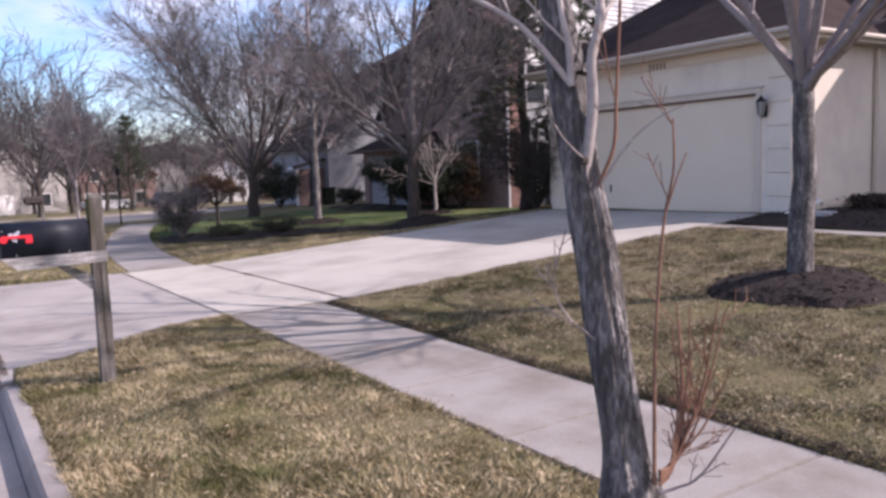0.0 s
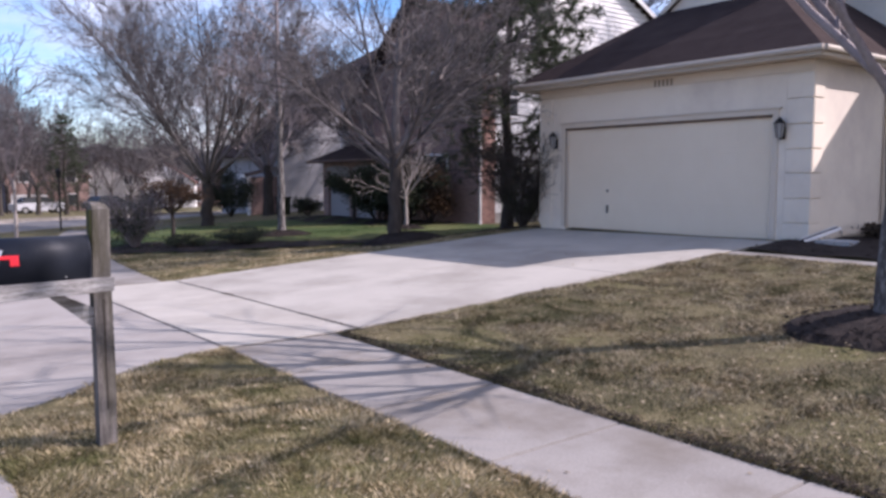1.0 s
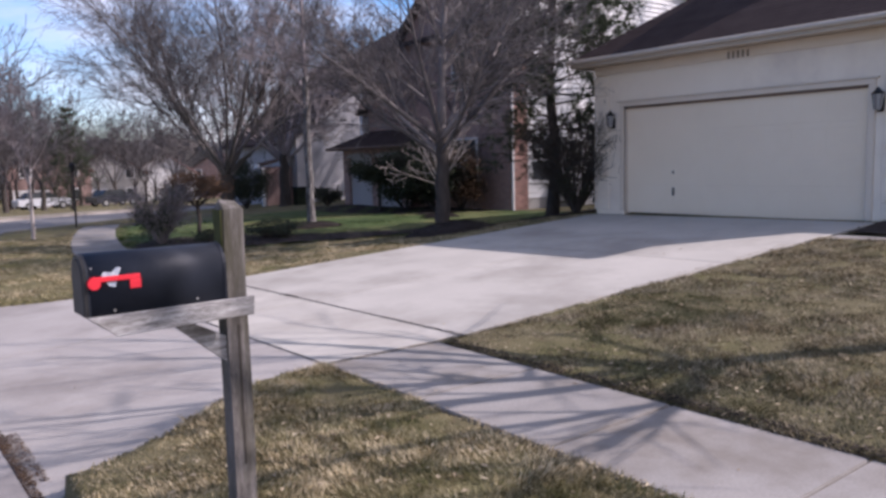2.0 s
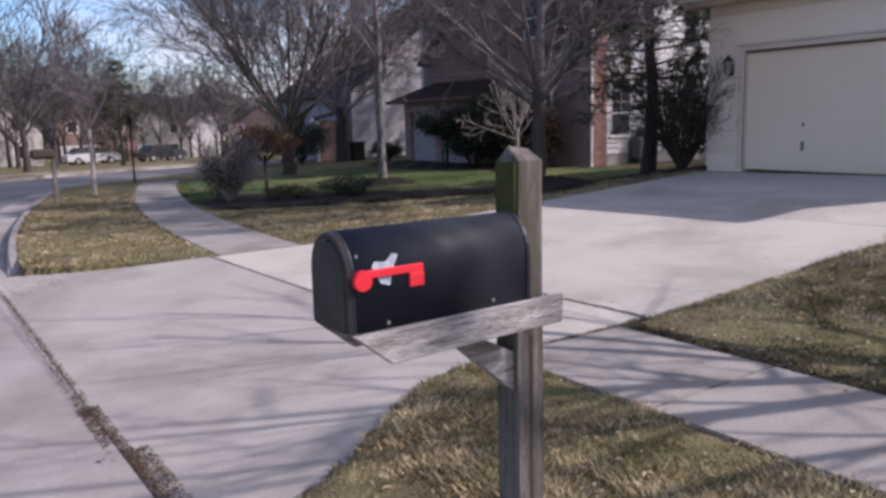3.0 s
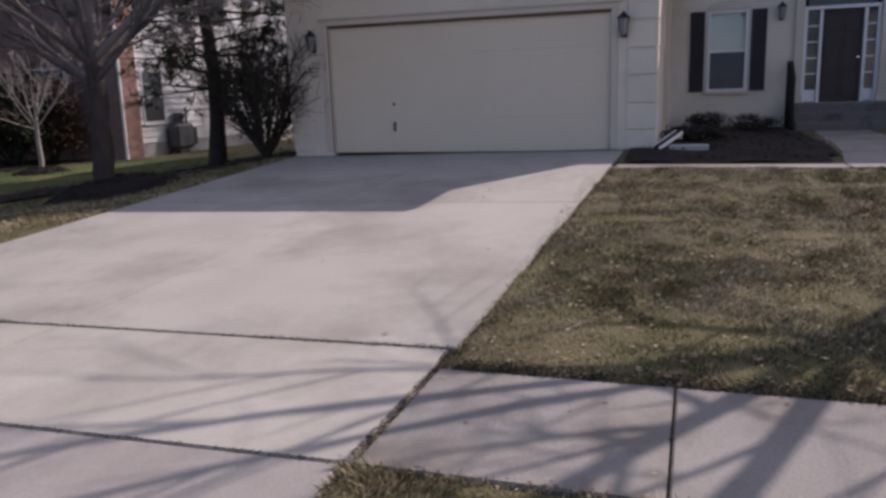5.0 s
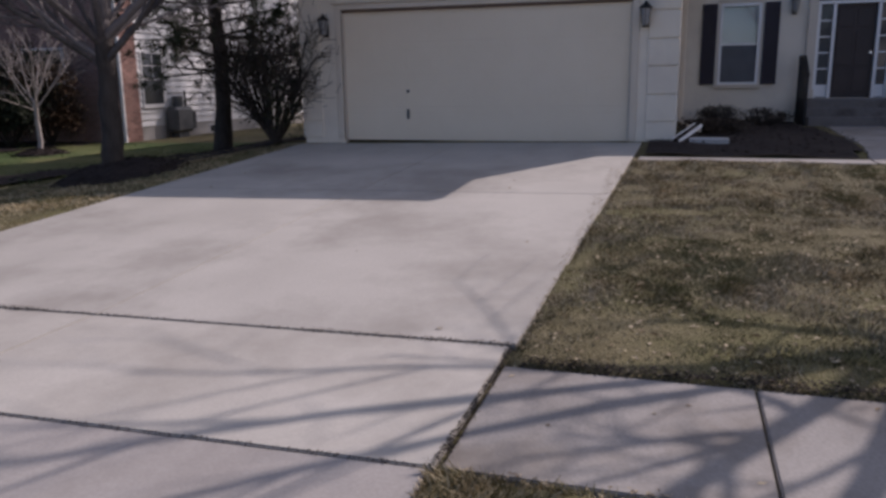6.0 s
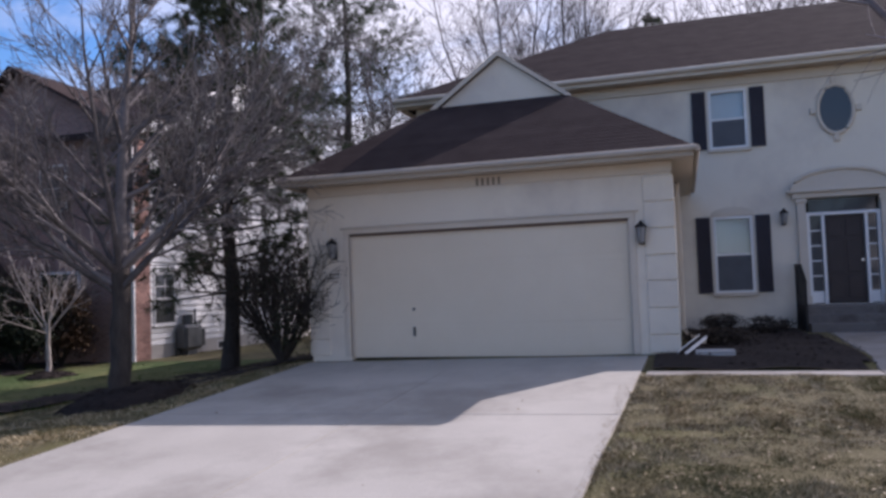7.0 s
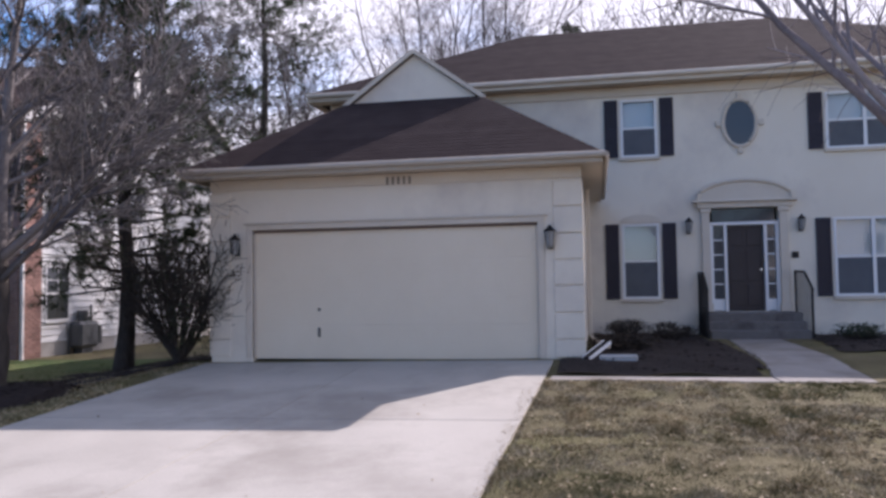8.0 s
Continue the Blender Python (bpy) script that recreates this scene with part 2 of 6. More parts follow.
def brick_material(name, a, b, mortar):
    m = bpy.data.materials.new(name)
    m.use_nodes = True
    n, l = m.node_tree.nodes, m.node_tree.links
    bs = n["Principled BSDF"]
    geo = n.new("ShaderNodeNewGeometry")
    sep = n.new("ShaderNodeSeparateXYZ")
    add = n.new("ShaderNodeMath")
    add.operation = "ADD"
    comb = n.new("ShaderNodeCombineXYZ")
    l.new(geo.outputs["Position"], sep.inputs[0])
    l.new(sep.outputs["X"], add.inputs[0])
    l.new(sep.outputs["Y"], add.inputs[1])
    l.new(add.outputs[0], comb.inputs["X"])
    l.new(sep.outputs["Z"], comb.inputs["Y"])
    br = n.new("ShaderNodeTexBrick")
    br.inputs["Scale"].default_value = 1.0
    br.inputs["Brick Width"].default_value, br.inputs["Row Height"].default_value = 0.215, 0.073
    br.inputs["Mortar Size"].default_value = 0.006
    for k, c in (("Color1", a), ("Color2", b), ("Mortar", mortar)):
        br.inputs[k].default_value = (*c, 1)
    l.new(comb.outputs[0], br.inputs["Vector"])
    l.new(br.outputs["Color"], bs.inputs["Base Color"])
    bs.inputs["Roughness"].default_value = 0.9
    bp = n.new("ShaderNodeBump")
    bp.inputs["Strength"].default_value, bp.inputs["Distance"].default_value = 0.4, 0.01
    bp.invert = True
    l.new(br.outputs["Fac"], bp.inputs["Height"])
    l.new(bp.outputs["Normal"], bs.inputs["Normal"])
    return m


# darker than the corner bricks: the front's shade is partly in this colour
M_BRICK = brick_material("red brick", (0.225, 0.142, 0.125), (0.30, 0.19, 0.165), (0.33, 0.29, 0.265))

M_MORTAR = material("pale mortar", [(0.30, 0.255, 0.225), (0.36, 0.31, 0.275)], 0.95, 6, 60, 0.4)
# same brick in paler tones, with the sunlight on the corner painted in
M_BRICKPIECE = material("red brick piece paled for sunlight", [(0.31, 0.175, 0.145), (0.40, 0.245, 0.205)], 0.9, 7, 60, 0.4, 0.004)
_n, _l = M_BRICKPIECE.node_tree.nodes, M_BRICKPIECE.node_tree.links
_info, _shift, _hsv = _n.new("ShaderNodeObjectInfo"), _n.new("ShaderNodeMapRange"), _n.new("ShaderNodeHueSaturation")
_shift.inputs["To Min"].default_value, _shift.inputs["To Max"].default_value = 0.72, 1.25
_from = _n["Principled BSDF"].inputs["Base Color"].links[0].from_socket
_l.new(_info.outputs["Random"], _shift.inputs["Value"])
_l.new(_shift.outputs["Result"], _hsv.inputs["Value"])
_l.new(_from, _hsv.inputs["Color"])
_l.new(_hsv.outputs["Color"], _n["Principled BSDF"].inputs["Base Color"])

M_GLASS = bpy.data.materials.new("window glass")
M_GLASS.use_nodes = True
_b = M_GLASS.node_tree.nodes["Principled BSDF"]
_b.inputs["Base Color"].default_value = (0.85, 0.88, 0.88, 1)
_b.inputs["Roughness"].default_value = 0.02
_b.inputs["Transmission Weight"].default_value = 1.0
_b.inputs["IOR"].default_value = 1.45
M_TINT = bpy.data.materials.new("dark reflecting pane")
M_TINT.use_nodes = True
_b = M_TINT.node_tree.nodes["Principled BSDF"]
_b.inputs["Base Color"].default_value = (0.05, 0.055, 0.06, 1)
_b.inputs["Roughness"].default_value = 0.06
_b.inputs["Specular IOR Level"].default_value = 0.45


# ---- mesh helpers ----
def mesh_object(name, bm, mat, smooth=False):
    me = bpy.data.meshes.new(name)
    bm.to_mesh(me)
    bm.free()
    me.materials.append(mat)
    if smooth:
        me.polygons.foreach_set("use_smooth", [True] * len(me.polygons))
    return new(name, me)


def part(name, bm, mat, parent, label="", smooth=False):
    ob = mesh_object(name, bm, mat, smooth)
    if parent is not None:
        ob.parent = parent
        ob.matrix_parent_inverse = parent.matrix_basis.inverted()
    if label:
        ob["label"] = label
    return ob


def raw_object(name, verts, faces, mat, parent=None, smooth=False):
    me = bpy.data.meshes.new(name)
    me.from_pydata(verts, [], faces)
    me.materials.append(mat)
    if smooth:
        me.polygons.foreach_set("use_smooth", [True] * len(me.polygons))
    ob = new(name, me)
    if parent is not None:
        ob.parent = parent
        ob.matrix_parent_inverse = parent.matrix_basis.inverted()
    return ob


def thing(name, x, y, z, label, category, group="", kind=""):
    ob = new(name)
    ob.matrix_basis = Matrix.Translation((x, y, z))
    ob.empty_display_size = 0.2
    return tagged(ob, label, category, group, kind)


def add_box(bm, x0, x1, y0, y1, z0, z1, bevel=0.0):
    vs = [bm.verts.new((x, y, z)) for z in (z0, z1) for y in (y0, y1) for x in (x0, x1)]
    fs = [bm.faces.new([vs[i] for i in q]) for q in ((0, 2, 3, 1), (4, 5, 7, 6), (0, 1, 5, 4), (2, 6, 7, 3), (0, 4, 6, 2), (1, 3, 7, 5))]
    if bevel:
        es = {e for f in fs for e in f.edges}
        bmesh.ops.bevel(bm, geom=list(es), offset=bevel, segments=1, affect="EDGES")
    return vs


def box(x0, x1, y0, y1, z0, z1, bevel=0.0):
    bm = bmesh.new()
    add_box(bm, x0, x1, y0, y1, z0, z1, bevel)
    return bm


def prism(points, z0, z1):
    """An upright prism over a closed outline of (x, y)."""
    bm = bmesh.new()
    lo = [bm.verts.new((x, y, z0)) for x, y in points]
    hi = [bm.verts.new((x, y, z1)) for x, y in points]
    bm.faces.new(lo[::-1])
    bm.faces.new(hi)
    k = len(points)
    for i in range(k):
        bm.faces.new((lo[i], lo[(i + 1) % k], hi[(i + 1) % k], hi[i]))
    return bm


def solid(faces_of_points):
    """A mesh out of polygons given by their corners, merged where they meet."""
    bm = bmesh.new()
    for f in faces_of_points:
        bm.faces.new([bm.verts.new(p) for p in f])
    bmesh.ops.remove_doubles(bm, verts=bm.verts, dist=1e-4)
    bmesh.ops.recalc_face_normals(bm, faces=bm.faces)
    return bm


def slab_roof(faces_of_points, thick):
    """Roof planes with thickness: the planes and a copy set lower, closed at the rim."""
    bm = solid(faces_of_points)
    ret = bmesh.ops.extrude_face_region(bm, geom=list(bm.faces))
    for v in (g for g in ret["geom"] if isinstance(g, bmesh.types.BMVert)):
        v.co.z += thick
    bmesh.ops.recalc_face_normals(bm, faces=bm.faces)
    return bm


def wall_bm(axis, at, thick, a0, a1, z0, z1, openings=()):
    """A wall with thickness along x or y; openings (a0, a1, z0, z1) go through it."""
    bm = bmesh.new()
    us = sorted({a0, a1, *(o[0] for o in openings), *(o[1] for o in openings)})
    zs = sorted({z0, z1, *(o[2] for o in openings), *(o[3] for o in openings)})
    for i in range(len(us) - 1):
        for j in range(len(zs) - 1):
            cu, cz = (us[i] + us[i + 1]) / 2, (zs[j] + zs[j + 1]) / 2
            if any(o[0] < cu < o[1] and o[2] < cz < o[3] for o in openings):
                continue
            if axis == "x":
                add_box(bm, at, at + thick, us[i], us[i + 1], zs[j], zs[j + 1])
            else:
                add_box(bm, us[i], us[i + 1], at, at + thick, zs[j], zs[j + 1])
    bmesh.ops.remove_doubles(bm, verts=bm.verts, dist=1e-4)
    return bm


def tube(bm, pts, radii, sides=6):
    """A tapered tube along points."""
    rings = []
    k = len(pts)
    for i in range(k):
        d = (pts[min(i + 1, k - 1)] - pts[max(i - 1, 0)]).normalized()
        a = d.orthogonal().normalized()
        b = d.cross(a)
        rings.append([bm.verts.new(pts[i] + radii[i] * (math.cos(t) * a + math.sin(t) * b)) for t in (2 * math.pi * s / sides for s in range(sides))])
    for i in range(k - 1):
        for s in range(sides):
            bm.faces.new((rings[i][s], rings[i][(s + 1) % sides], rings[i + 1][(s + 1) % sides], rings[i + 1][s]))
    bm.faces.new(rings[0][::-1])
    bm.faces.new(rings[-1])


def rod(p, q, r, sides=8):
    bm = bmesh.new()
    tube(bm, [Vector(p), Vector(q)], [r, r], sides)
    return bm


# ---- the lie of the land ----
KERB, PAVE_IN, PAVE_OUT = 0.52, 2.98, 4.20


def ease(a, b, v):
    t = np.clip((v - a) / (b - a), 0, 1)
    return t * t * (3 - 2 * t)


def bend(y):
    """How far the street swings towards +x, further along."""
    y = np.asarray(y, float)
    d = np.clip(y - 10, 0, 20)
    return 0.0078 * d * d + 0.31 * np.clip(y - 30, 0, 400) + 1.0 * np.clip(y - 31, 0, 400)


def grade(y):
    """The street's own fall, further along."""
    y = np.asarray(y, float)
    return -0.013 * np.clip(y - 8, 0, 14) - 0.033 * np.clip(y - 40, 0, 95)


def land(x, y):
    """Height of the yards; the house side rises from the sidewalk."""
    x, y = np.asarray(x, float), np.asarray(y, float)
    u = x - bend(y)
    w = 1 - 0.6 * ease(13.8, 17.0, y)
    return 0.068 * np.clip(u - PAVE_OUT, 0, 8.8) * w + grade(y)


def zland(x, y):
    return float(land(x, y))


DRIVE = [(4.2, 8.0), (11.15, 7.72), (12.85, 7.66), (12.85, 13.62), (4.2, 14.0)]
APRON = [(2.98, 8.04), (2.68, 8.03), (2.25, 7.9), (1.84, 7.62), (1.45, 7.3), (1.1, 7.06), (0.78, 6.9), (KERB, 6.84),
         (KERB, 15.25), (0.85, 15.05), (1.3, 14.7), (1.9, 14.35), (2.5, 14.15), (2.98, 14.05)]
FRONT_WALK = [(11.15, 7.70), (11.15, 3.55), (17.3, 3.35), (17.3, 4.35), (14.6, 4.55), (12.6, 4.62), (11.5, 4.75), (11.48, 7.70)]


def inside(poly, x, y):
    x, y = np.asarray(x, float), np.asarray(y, float)
    hit = np.zeros(np.broadcast(x, y).shape, bool)
    for (xa, ya), (xb, yb) in zip(poly, poly[1:] + poly[:1]):
        c = ((ya > y) != (yb > y))
        t = (y - ya) / ((yb - ya) if yb != ya else 1e-9)
        hit ^= c & (x < xa + t * (xb - xa))
    return hit


def paved(x, y):
    u = x - bend(y)
    return inside(DRIVE, x, y) | inside(APRON, x, y) | inside(FRONT_WALK, x, y) | ((u > PAVE_IN) & (u < PAVE_OUT))


def build_ground():
    us = np.concatenate([[-400, -250, -150, -90, -55, -35, -22, -14, -9.42, -9.3, -7.5, -5, -3, -1, 0.3, KERB + 0.12],
                         np.arange(KERB + 0.16, 13.4, 0.07), np.arange(13.5, 30, 0.6), [32, 36, 42, 50, 65, 90, 140, 220, 400]])
    ys = np.concatenate([[-300, -180, -110, -70, -45, -30, -20, -12, -7, -4], np.arange(-3, 16.5, 0.07), np.arange(16.6, 40, 0.4),
                         np.arange(41, 76, 2.5), [80, 85, 90, 97, 105, 115, 125, 135, 150, 180, 240, 330, 450]])
    U, Y = np.meshgrid(us, ys)
    X = U + bend(Y)
    Z = land(X, Y)
    Z = Z + 0.004 * np.sin(X * 3.1 + Y * 1.7) * (np.abs(U) < 14) * (U > 0.6)
    Z = np.where(paved(X, Y), land(X, Y) - 0.035, Z)
    ap = inside(APRON, X, Y)
    Z = np.where(ap, grade(Y) - 0.128 * np.clip((2.98 - X) / (2.98 - KERB), 0, 1) - 0.04, Z)
    Z = np.where((U < KERB + 0.14) & (U > -9.35), land(X, Y) - 0.34, Z)
    ny, nu = X.shape
    verts = np.stack([X.ravel(), Y.ravel(), Z.ravel()], 1)
    i = np.arange(ny * nu).reshape(ny, nu)
    faces = np.stack([i[:-1, :-1].ravel(), i[:-1, 1:].ravel(), i[1:, 1:].ravel(), i[1:, :-1].ravel()], 1)
    ob = raw_object("ground", verts.tolist(), faces.tolist(), M_SOIL, None, True)
    return tagged(ob, "dormant tan and olive lawn sloping up from the street", "ground", kind="structure")


build_ground()


def strip_sheet(name, u0, u1, z0, z1, mat, y0, y1, label, category, thick=0.15, parent=None):
    """A long band that follows the street's bend."""
    ys = np.concatenate([np.arange(y0, min(60, y1), 1.0), np.arange(60, y1 + 1, 6.0)]) if y1 > 60 else np.linspace(y0, y1, max(2, int((y1 - y0) / 1.0) + 1))
    verts, faces = [], []
    for y in ys:
        b, g = float(bend(y)), float(grade(y))
        verts += [(u0 + b, y, g + z0), (u1 + b, y, g + z1), (u1 + b, y, g + z1 - thick), (u0 + b, y, g + z0 - thick)]
    for k in range(len(ys) - 1):
        a, c = 4 * k, 4 * k + 4
        for s in range(4):
            faces.append((a + s, a + (s + 1) % 4, c + (s + 1) % 4, c + s))
    faces += [(0, 3, 2, 1), tuple(4 * (len(ys) - 1) + s for s in range(4))]
    ob = raw_object(name, verts, faces, mat, parent)
    bm = bmesh.new()
    bm.from_mesh(ob.data)
    bmesh.ops.recalc_face_normals(bm, faces=bm.faces)
    bm.to_mesh(ob.data)
    bm.free()
    if label:
        tagged(ob, label, category, kind="structure")
    return ob


strip_sheet("road", -8.6, -0.30, -0.10, -0.155, M_ASPHALT, -40, 120, "light grey worn asphalt street curving away", "road")
strip_sheet("gutter", -0.292, KERB - 0.006, -0.150, -0.128, M_GUTTER, -40, 120, "pale concrete gutter beside the street", "gutter")
strip_sheet("far_gutter", -9.2, -8.608, -0.128, -0.10, M_GUTTER, -40, 120, "pale concrete gutter across the street", "gutter")
strip_sheet("far_kerb", -9.4, -9.206, 0.0, 0.0, M_GUTTER, -40, 120, "pale concrete kerb across the street", "kerb")
strip_sheet("far_pavement", -12.2, -11.0, 0.03, 0.03, M_WALKWAY, -40, 120, "concrete sidewalk across the street", "pavement")


def build_kerb(y0, y1, drop_at_start, drop_at_end):
    ys = np.arange(y0, y1 + 0.01, 0.5)
    verts, faces = [], []
    for y in ys:
        b, g = float(bend(y)), float(grade(y))
        k = 1.0
        if drop_at_start:
            k = min(k, (y - y0) / 1.0 + 0.12)
        if drop_at_end:
            k = min(k, (y1 - y) / 1.0 + 0.12)
        top = -0.125 + 0.125 * min(1, k)
        for u, z in ((KERB, -0.3), (KERB, -0.126), (KERB + 0.03, top - 0.02), (KERB + 0.055, top), (KERB + 0.16, top + 0.004), (KERB + 0.16, -0.3)):
            verts.append((u + b, y, g + z))
    for k in range(len(ys) - 1):
        for s in range(6):
            a, c = 6 * k, 6 * k + 6
            faces.append((a + s, a + (s + 1) % 6, c + (s + 1) % 6, c + s))
    faces += [(5, 4, 3, 2, 1, 0), tuple(6 * (len(ys) - 1) + s for s in range(6))]
    return tagged(raw_object("kerb", verts, faces, M_GUTTER), "pale concrete kerb dropping towards the driveway apron", "kerb", kind="structure")


build_kerb(-40.0, 6.84, False, True)
build_kerb(15.25, 119.25, True, False)


def pavement_piece(name, poly, parent, mat, raise_by=0.0, fall=None, bevel=0.012):
    """One poured slab over an outline; its top follows the land."""
    bm = bmesh.new()
    def top(x, y):
        return (fall(x, y) if fall else zland(x, y)) + raise_by
    hi = [bm.verts.new((x, y, top(x, y))) for x, y in poly]
    lo = [bm.verts.new((x, y, top(x, y) - 0.13)) for x, y in poly]
    f = bm.faces.new(hi)
    bm.faces.new(lo[::-1])
    k = len(poly)
    for i in range(k):
        bm.faces.new((hi[i], lo[i], lo[(i + 1) % k], hi[(i + 1) % k]))
    bmesh.ops.recalc_face_normals(bm, faces=bm.faces)
    bmesh.ops.bevel(bm, geom=list(f.edges), offset=bevel, segments=2, affect="EDGES")
    return part(name, bm, mat, parent)


def apron_fall(x, y):
    return float(grade(y)) - 0.128 * min(1, max(0, (2.98 - x) / (2.98 - KERB)))


def build_paving():
    drive = thing("driveway", 8, 10.8, 0.2, "pale concrete driveway with dark joints and faint stains", "driveway", kind="structure")
    def edge(x):
        return 8.0 - 0.0345 * (x - 4.2), 14.0 - 0.044 * (x - 4.2)
    xs = [4.50, 8.85, 12.84]
    for xa, xb in zip(xs, xs[1:]):
        xa, xb = xa + 0.006, xb - 0.003
        (ra, la), (rb, lb) = edge(xa), edge(xb)
        ma, mb = (ra + la) / 2, (rb + lb) / 2
        pavement_piece("slab", [(xa, ra), (xb, rb), (xb, mb - 0.002), (xa, ma - 0.002)], drive, M_CONCRETE, bevel=0.006)
        pavement_piece("slab", [(xa, ma + 0.002), (xb, mb + 0.002), (xb, lb), (xa, la)], drive, M_CONCRETE, bevel=0.006)
    # the walk's line across the driveway
    for ya, yb in ((8.03, 11.0), (11.004, 13.98)):
        pavement_piece("slab", [(2.995, ya), (4.486, ya), (4.486, yb), (2.995, yb)], drive, M_CONCRETE, bevel=0.008)
    # the flared apron down to the gutter
    mid = 11.0
    right = [p for p in APRON if p[1] < 10]
    left = [p for p in APRON if p[1] > 10]
    pavement_piece("apron", [(2.976, 8.05)] + right[1:] + [(KERB, mid), (2.976, mid)], drive, M_APRON, fall=apron_fall, bevel=0.008)
    pavement_piece("apron", [(2.976, mid + 0.006), (KERB, mid + 0.006)] + left[:-1] + [(2.976, 14.05)], drive, M_APRON, fall=apron_fall, bevel=0.008)
    bed = solid([[(2.9, 8.06, -0.022), (4.6, 8.0, 0.0), (4.6, 13.95, -0.078), (2.9, 14.0, -0.10)], [(2.9, 8.06, -0.2), (2.9, 14.0, -0.2), (4.6, 13.95, -0.2), (4.6, 8.0, -0.2)]])
    part("joint_filler", bed, M_JOINT, drive, "dark dirt in the joints")
    side = thing("pavement", 3.6, 4, 0, "concrete sidewalk in square slabs", "pavement", kind="structure")
    y = 8.0
    while y > -14:
        d = 0.004 * random.uniform(-1, 1)
        pavement_piece("slab", [(2.985, y - 1.303), (4.195, y - 1.303), (4.195, y - 0.006), (2.985, y - 0.006)], side, M_WALKWAY, raise_by=d, bevel=0.008)
        y -= 1.31
    y = 14.06
    while y < 31:
        ya, yb = y + 0.008, y + 1.302
        ba, bb = float(bend(ya)), float(bend(yb))
        pavement_piece("slab", [(2.985 + ba, ya), (4.195 + ba, ya), (4.195 + bb, yb), (2.985 + bb, yb)], side, M_WALKWAY, raise_by=0.003 * random.uniform(-1, 1), bevel=0.012)
        y += 1.31
    front = thing("front_walk", 13, 4, 0.5, "pale concrete path from the driveway to the front steps", "path", kind="structure")
    pavement_piece("slab", [(11.16, 7.69), (11.16, 4.7), (11.49, 4.76), (11.47, 7.66)], front, M_WALKWAY)
    pavement_piece("slab", [(11.16, 4.69), (11.16, 3.55), (13.5, 3.47), (13.5, 4.58), (12.6, 4.62), (11.5, 4.75)], front, M_WALKWAY)
    pavement_piece("slab", [(13.51, 3.47), (17.4, 3.35), (17.4, 4.35), (14.6, 4.55), (13.51, 4.58)], front, M_WALKWAY)


build_paving()


# ---- the house ----
def window_unit(parent, x, y0, y1, z0, z1, cols=1, shutters=True, arch=False, wall="x", blind=True, sill_label=""):
    """A sash window in a wall that faces -x (wall 'x') or -y (wall 'y'); x is the wall's outer plane."""
    def b(d0, d1, a0, a1, c0, c1, bevel=0.0):
        return box(x + d0, x + d1, a0, a1, c0, c1, bevel) if wall == "x" else box(a0, a1, x + d0, x + d1, c0, c1, bevel)
    w = part("window", b(-0.02, 0.09, y0, y0 + 0.06, z0, z1, 0.005), M_WHITE, parent, "white sash window")
    part("window_frame", b(-0.02, 0.09, y1 - 0.06, y1, z0, z1, 0.005), M_WHITE, w)
    part("window_frame", b(-0.02, 0.09, y0 + 0.06, y1 - 0.06, z1 - 0.06, z1, 0.005), M_WHITE, w)
    part("window_frame", b(-0.02, 0.09, y0 + 0.06, y1 - 0.06, z0, z0 + 0.05, 0.005), M_WHITE, w)
    part("window_sill", b(-0.07, 0.05, y0 - 0.05, y1 + 0.05, z0 - 0.075, z0 - 0.003, 0.006), M_TRIM, w)
    zm = (z0 + z1) / 2
    step = (y1 - y0 - 0.12) / cols
    for c in range(cols):
        a0, a1 = y0 + 0.06 + c * step, y0 + 0.06 + (c + 1) * step
        if c:
            part("mullion", b(-0.02, 0.07, a0 - 0.035, a0 + 0.035, z0 + 0.05, z1 - 0.06), M_WHITE, w)
        part("meeting_rail", b(0.005, 0.06, a0, a1, zm - 0.025, zm + 0.025, 0.004), M_WHITE, w)
        for ca, cb in ((z0 + 0.05, zm - 0.025), (zm + 0.025, z1 - 0.06)):
            p = part("pane", b(0.035, 0.041, a0, a1, ca, cb), M_GLASS, w)
            p.visible_shadow = False
        part("insect_screen", b(0.012, 0.016, a0, a1, z0 + 0.05, zm - 0.025), M_SCREEN, w, "grey insect screen")
        if blind:
            part("blind", b(0.11, 0.125, a0 - 0.02, a1 + 0.02, zm + 0.0, z1 - 0.03), M_BLIND, w, "white blind half lowered")
    if shutters:
        wd = 0.31
        for sa, sb in ((y0 - 0.06 - wd, y0 - 0.06), (y1 + 0.06, y1 + 0.06 + wd)):
            sh = part("shutter", b(-0.045, -0.004, sa, sa + 0.045, z0, z1, 0.004), M_SHUTTER, parent, "dark plum louvred shutter")
            part("stile", b(-0.045, -0.004, sb - 0.045, sb, z0, z1, 0.004), M_SHUTTER, sh)
            for ca, cb in ((z0, z0 + 0.07), (zm - 0.035, zm + 0.035), (z1 - 0.07, z1)):
                part("rail", b(-0.043, -0.004, sa + 0.045, sb - 0.045, ca, cb), M_SHUTTER, sh)
            bm = b(-0.016, -0.005, sa + 0.046, sb - 0.046, z0 + 0.01, z1 - 0.01)
            z = z0 + 0.09
            while z < z1 - 0.09:
                if abs(z - zm) > 0.06:
                    if wall == "x":
                        add_box(bm, x - 0.034, x - 0.008, sa + 0.045, sb - 0.045, z - 0.017, z + 0.012)
                    else:
                        add_box(bm, sa + 0.045, sb - 0.045, x - 0.034, x - 0.008, z - 0.017, z + 0.012)
                z += 0.045
            tagged(part("louvre_infill", bm, M_SHUTTER, sh), kind="stuff")
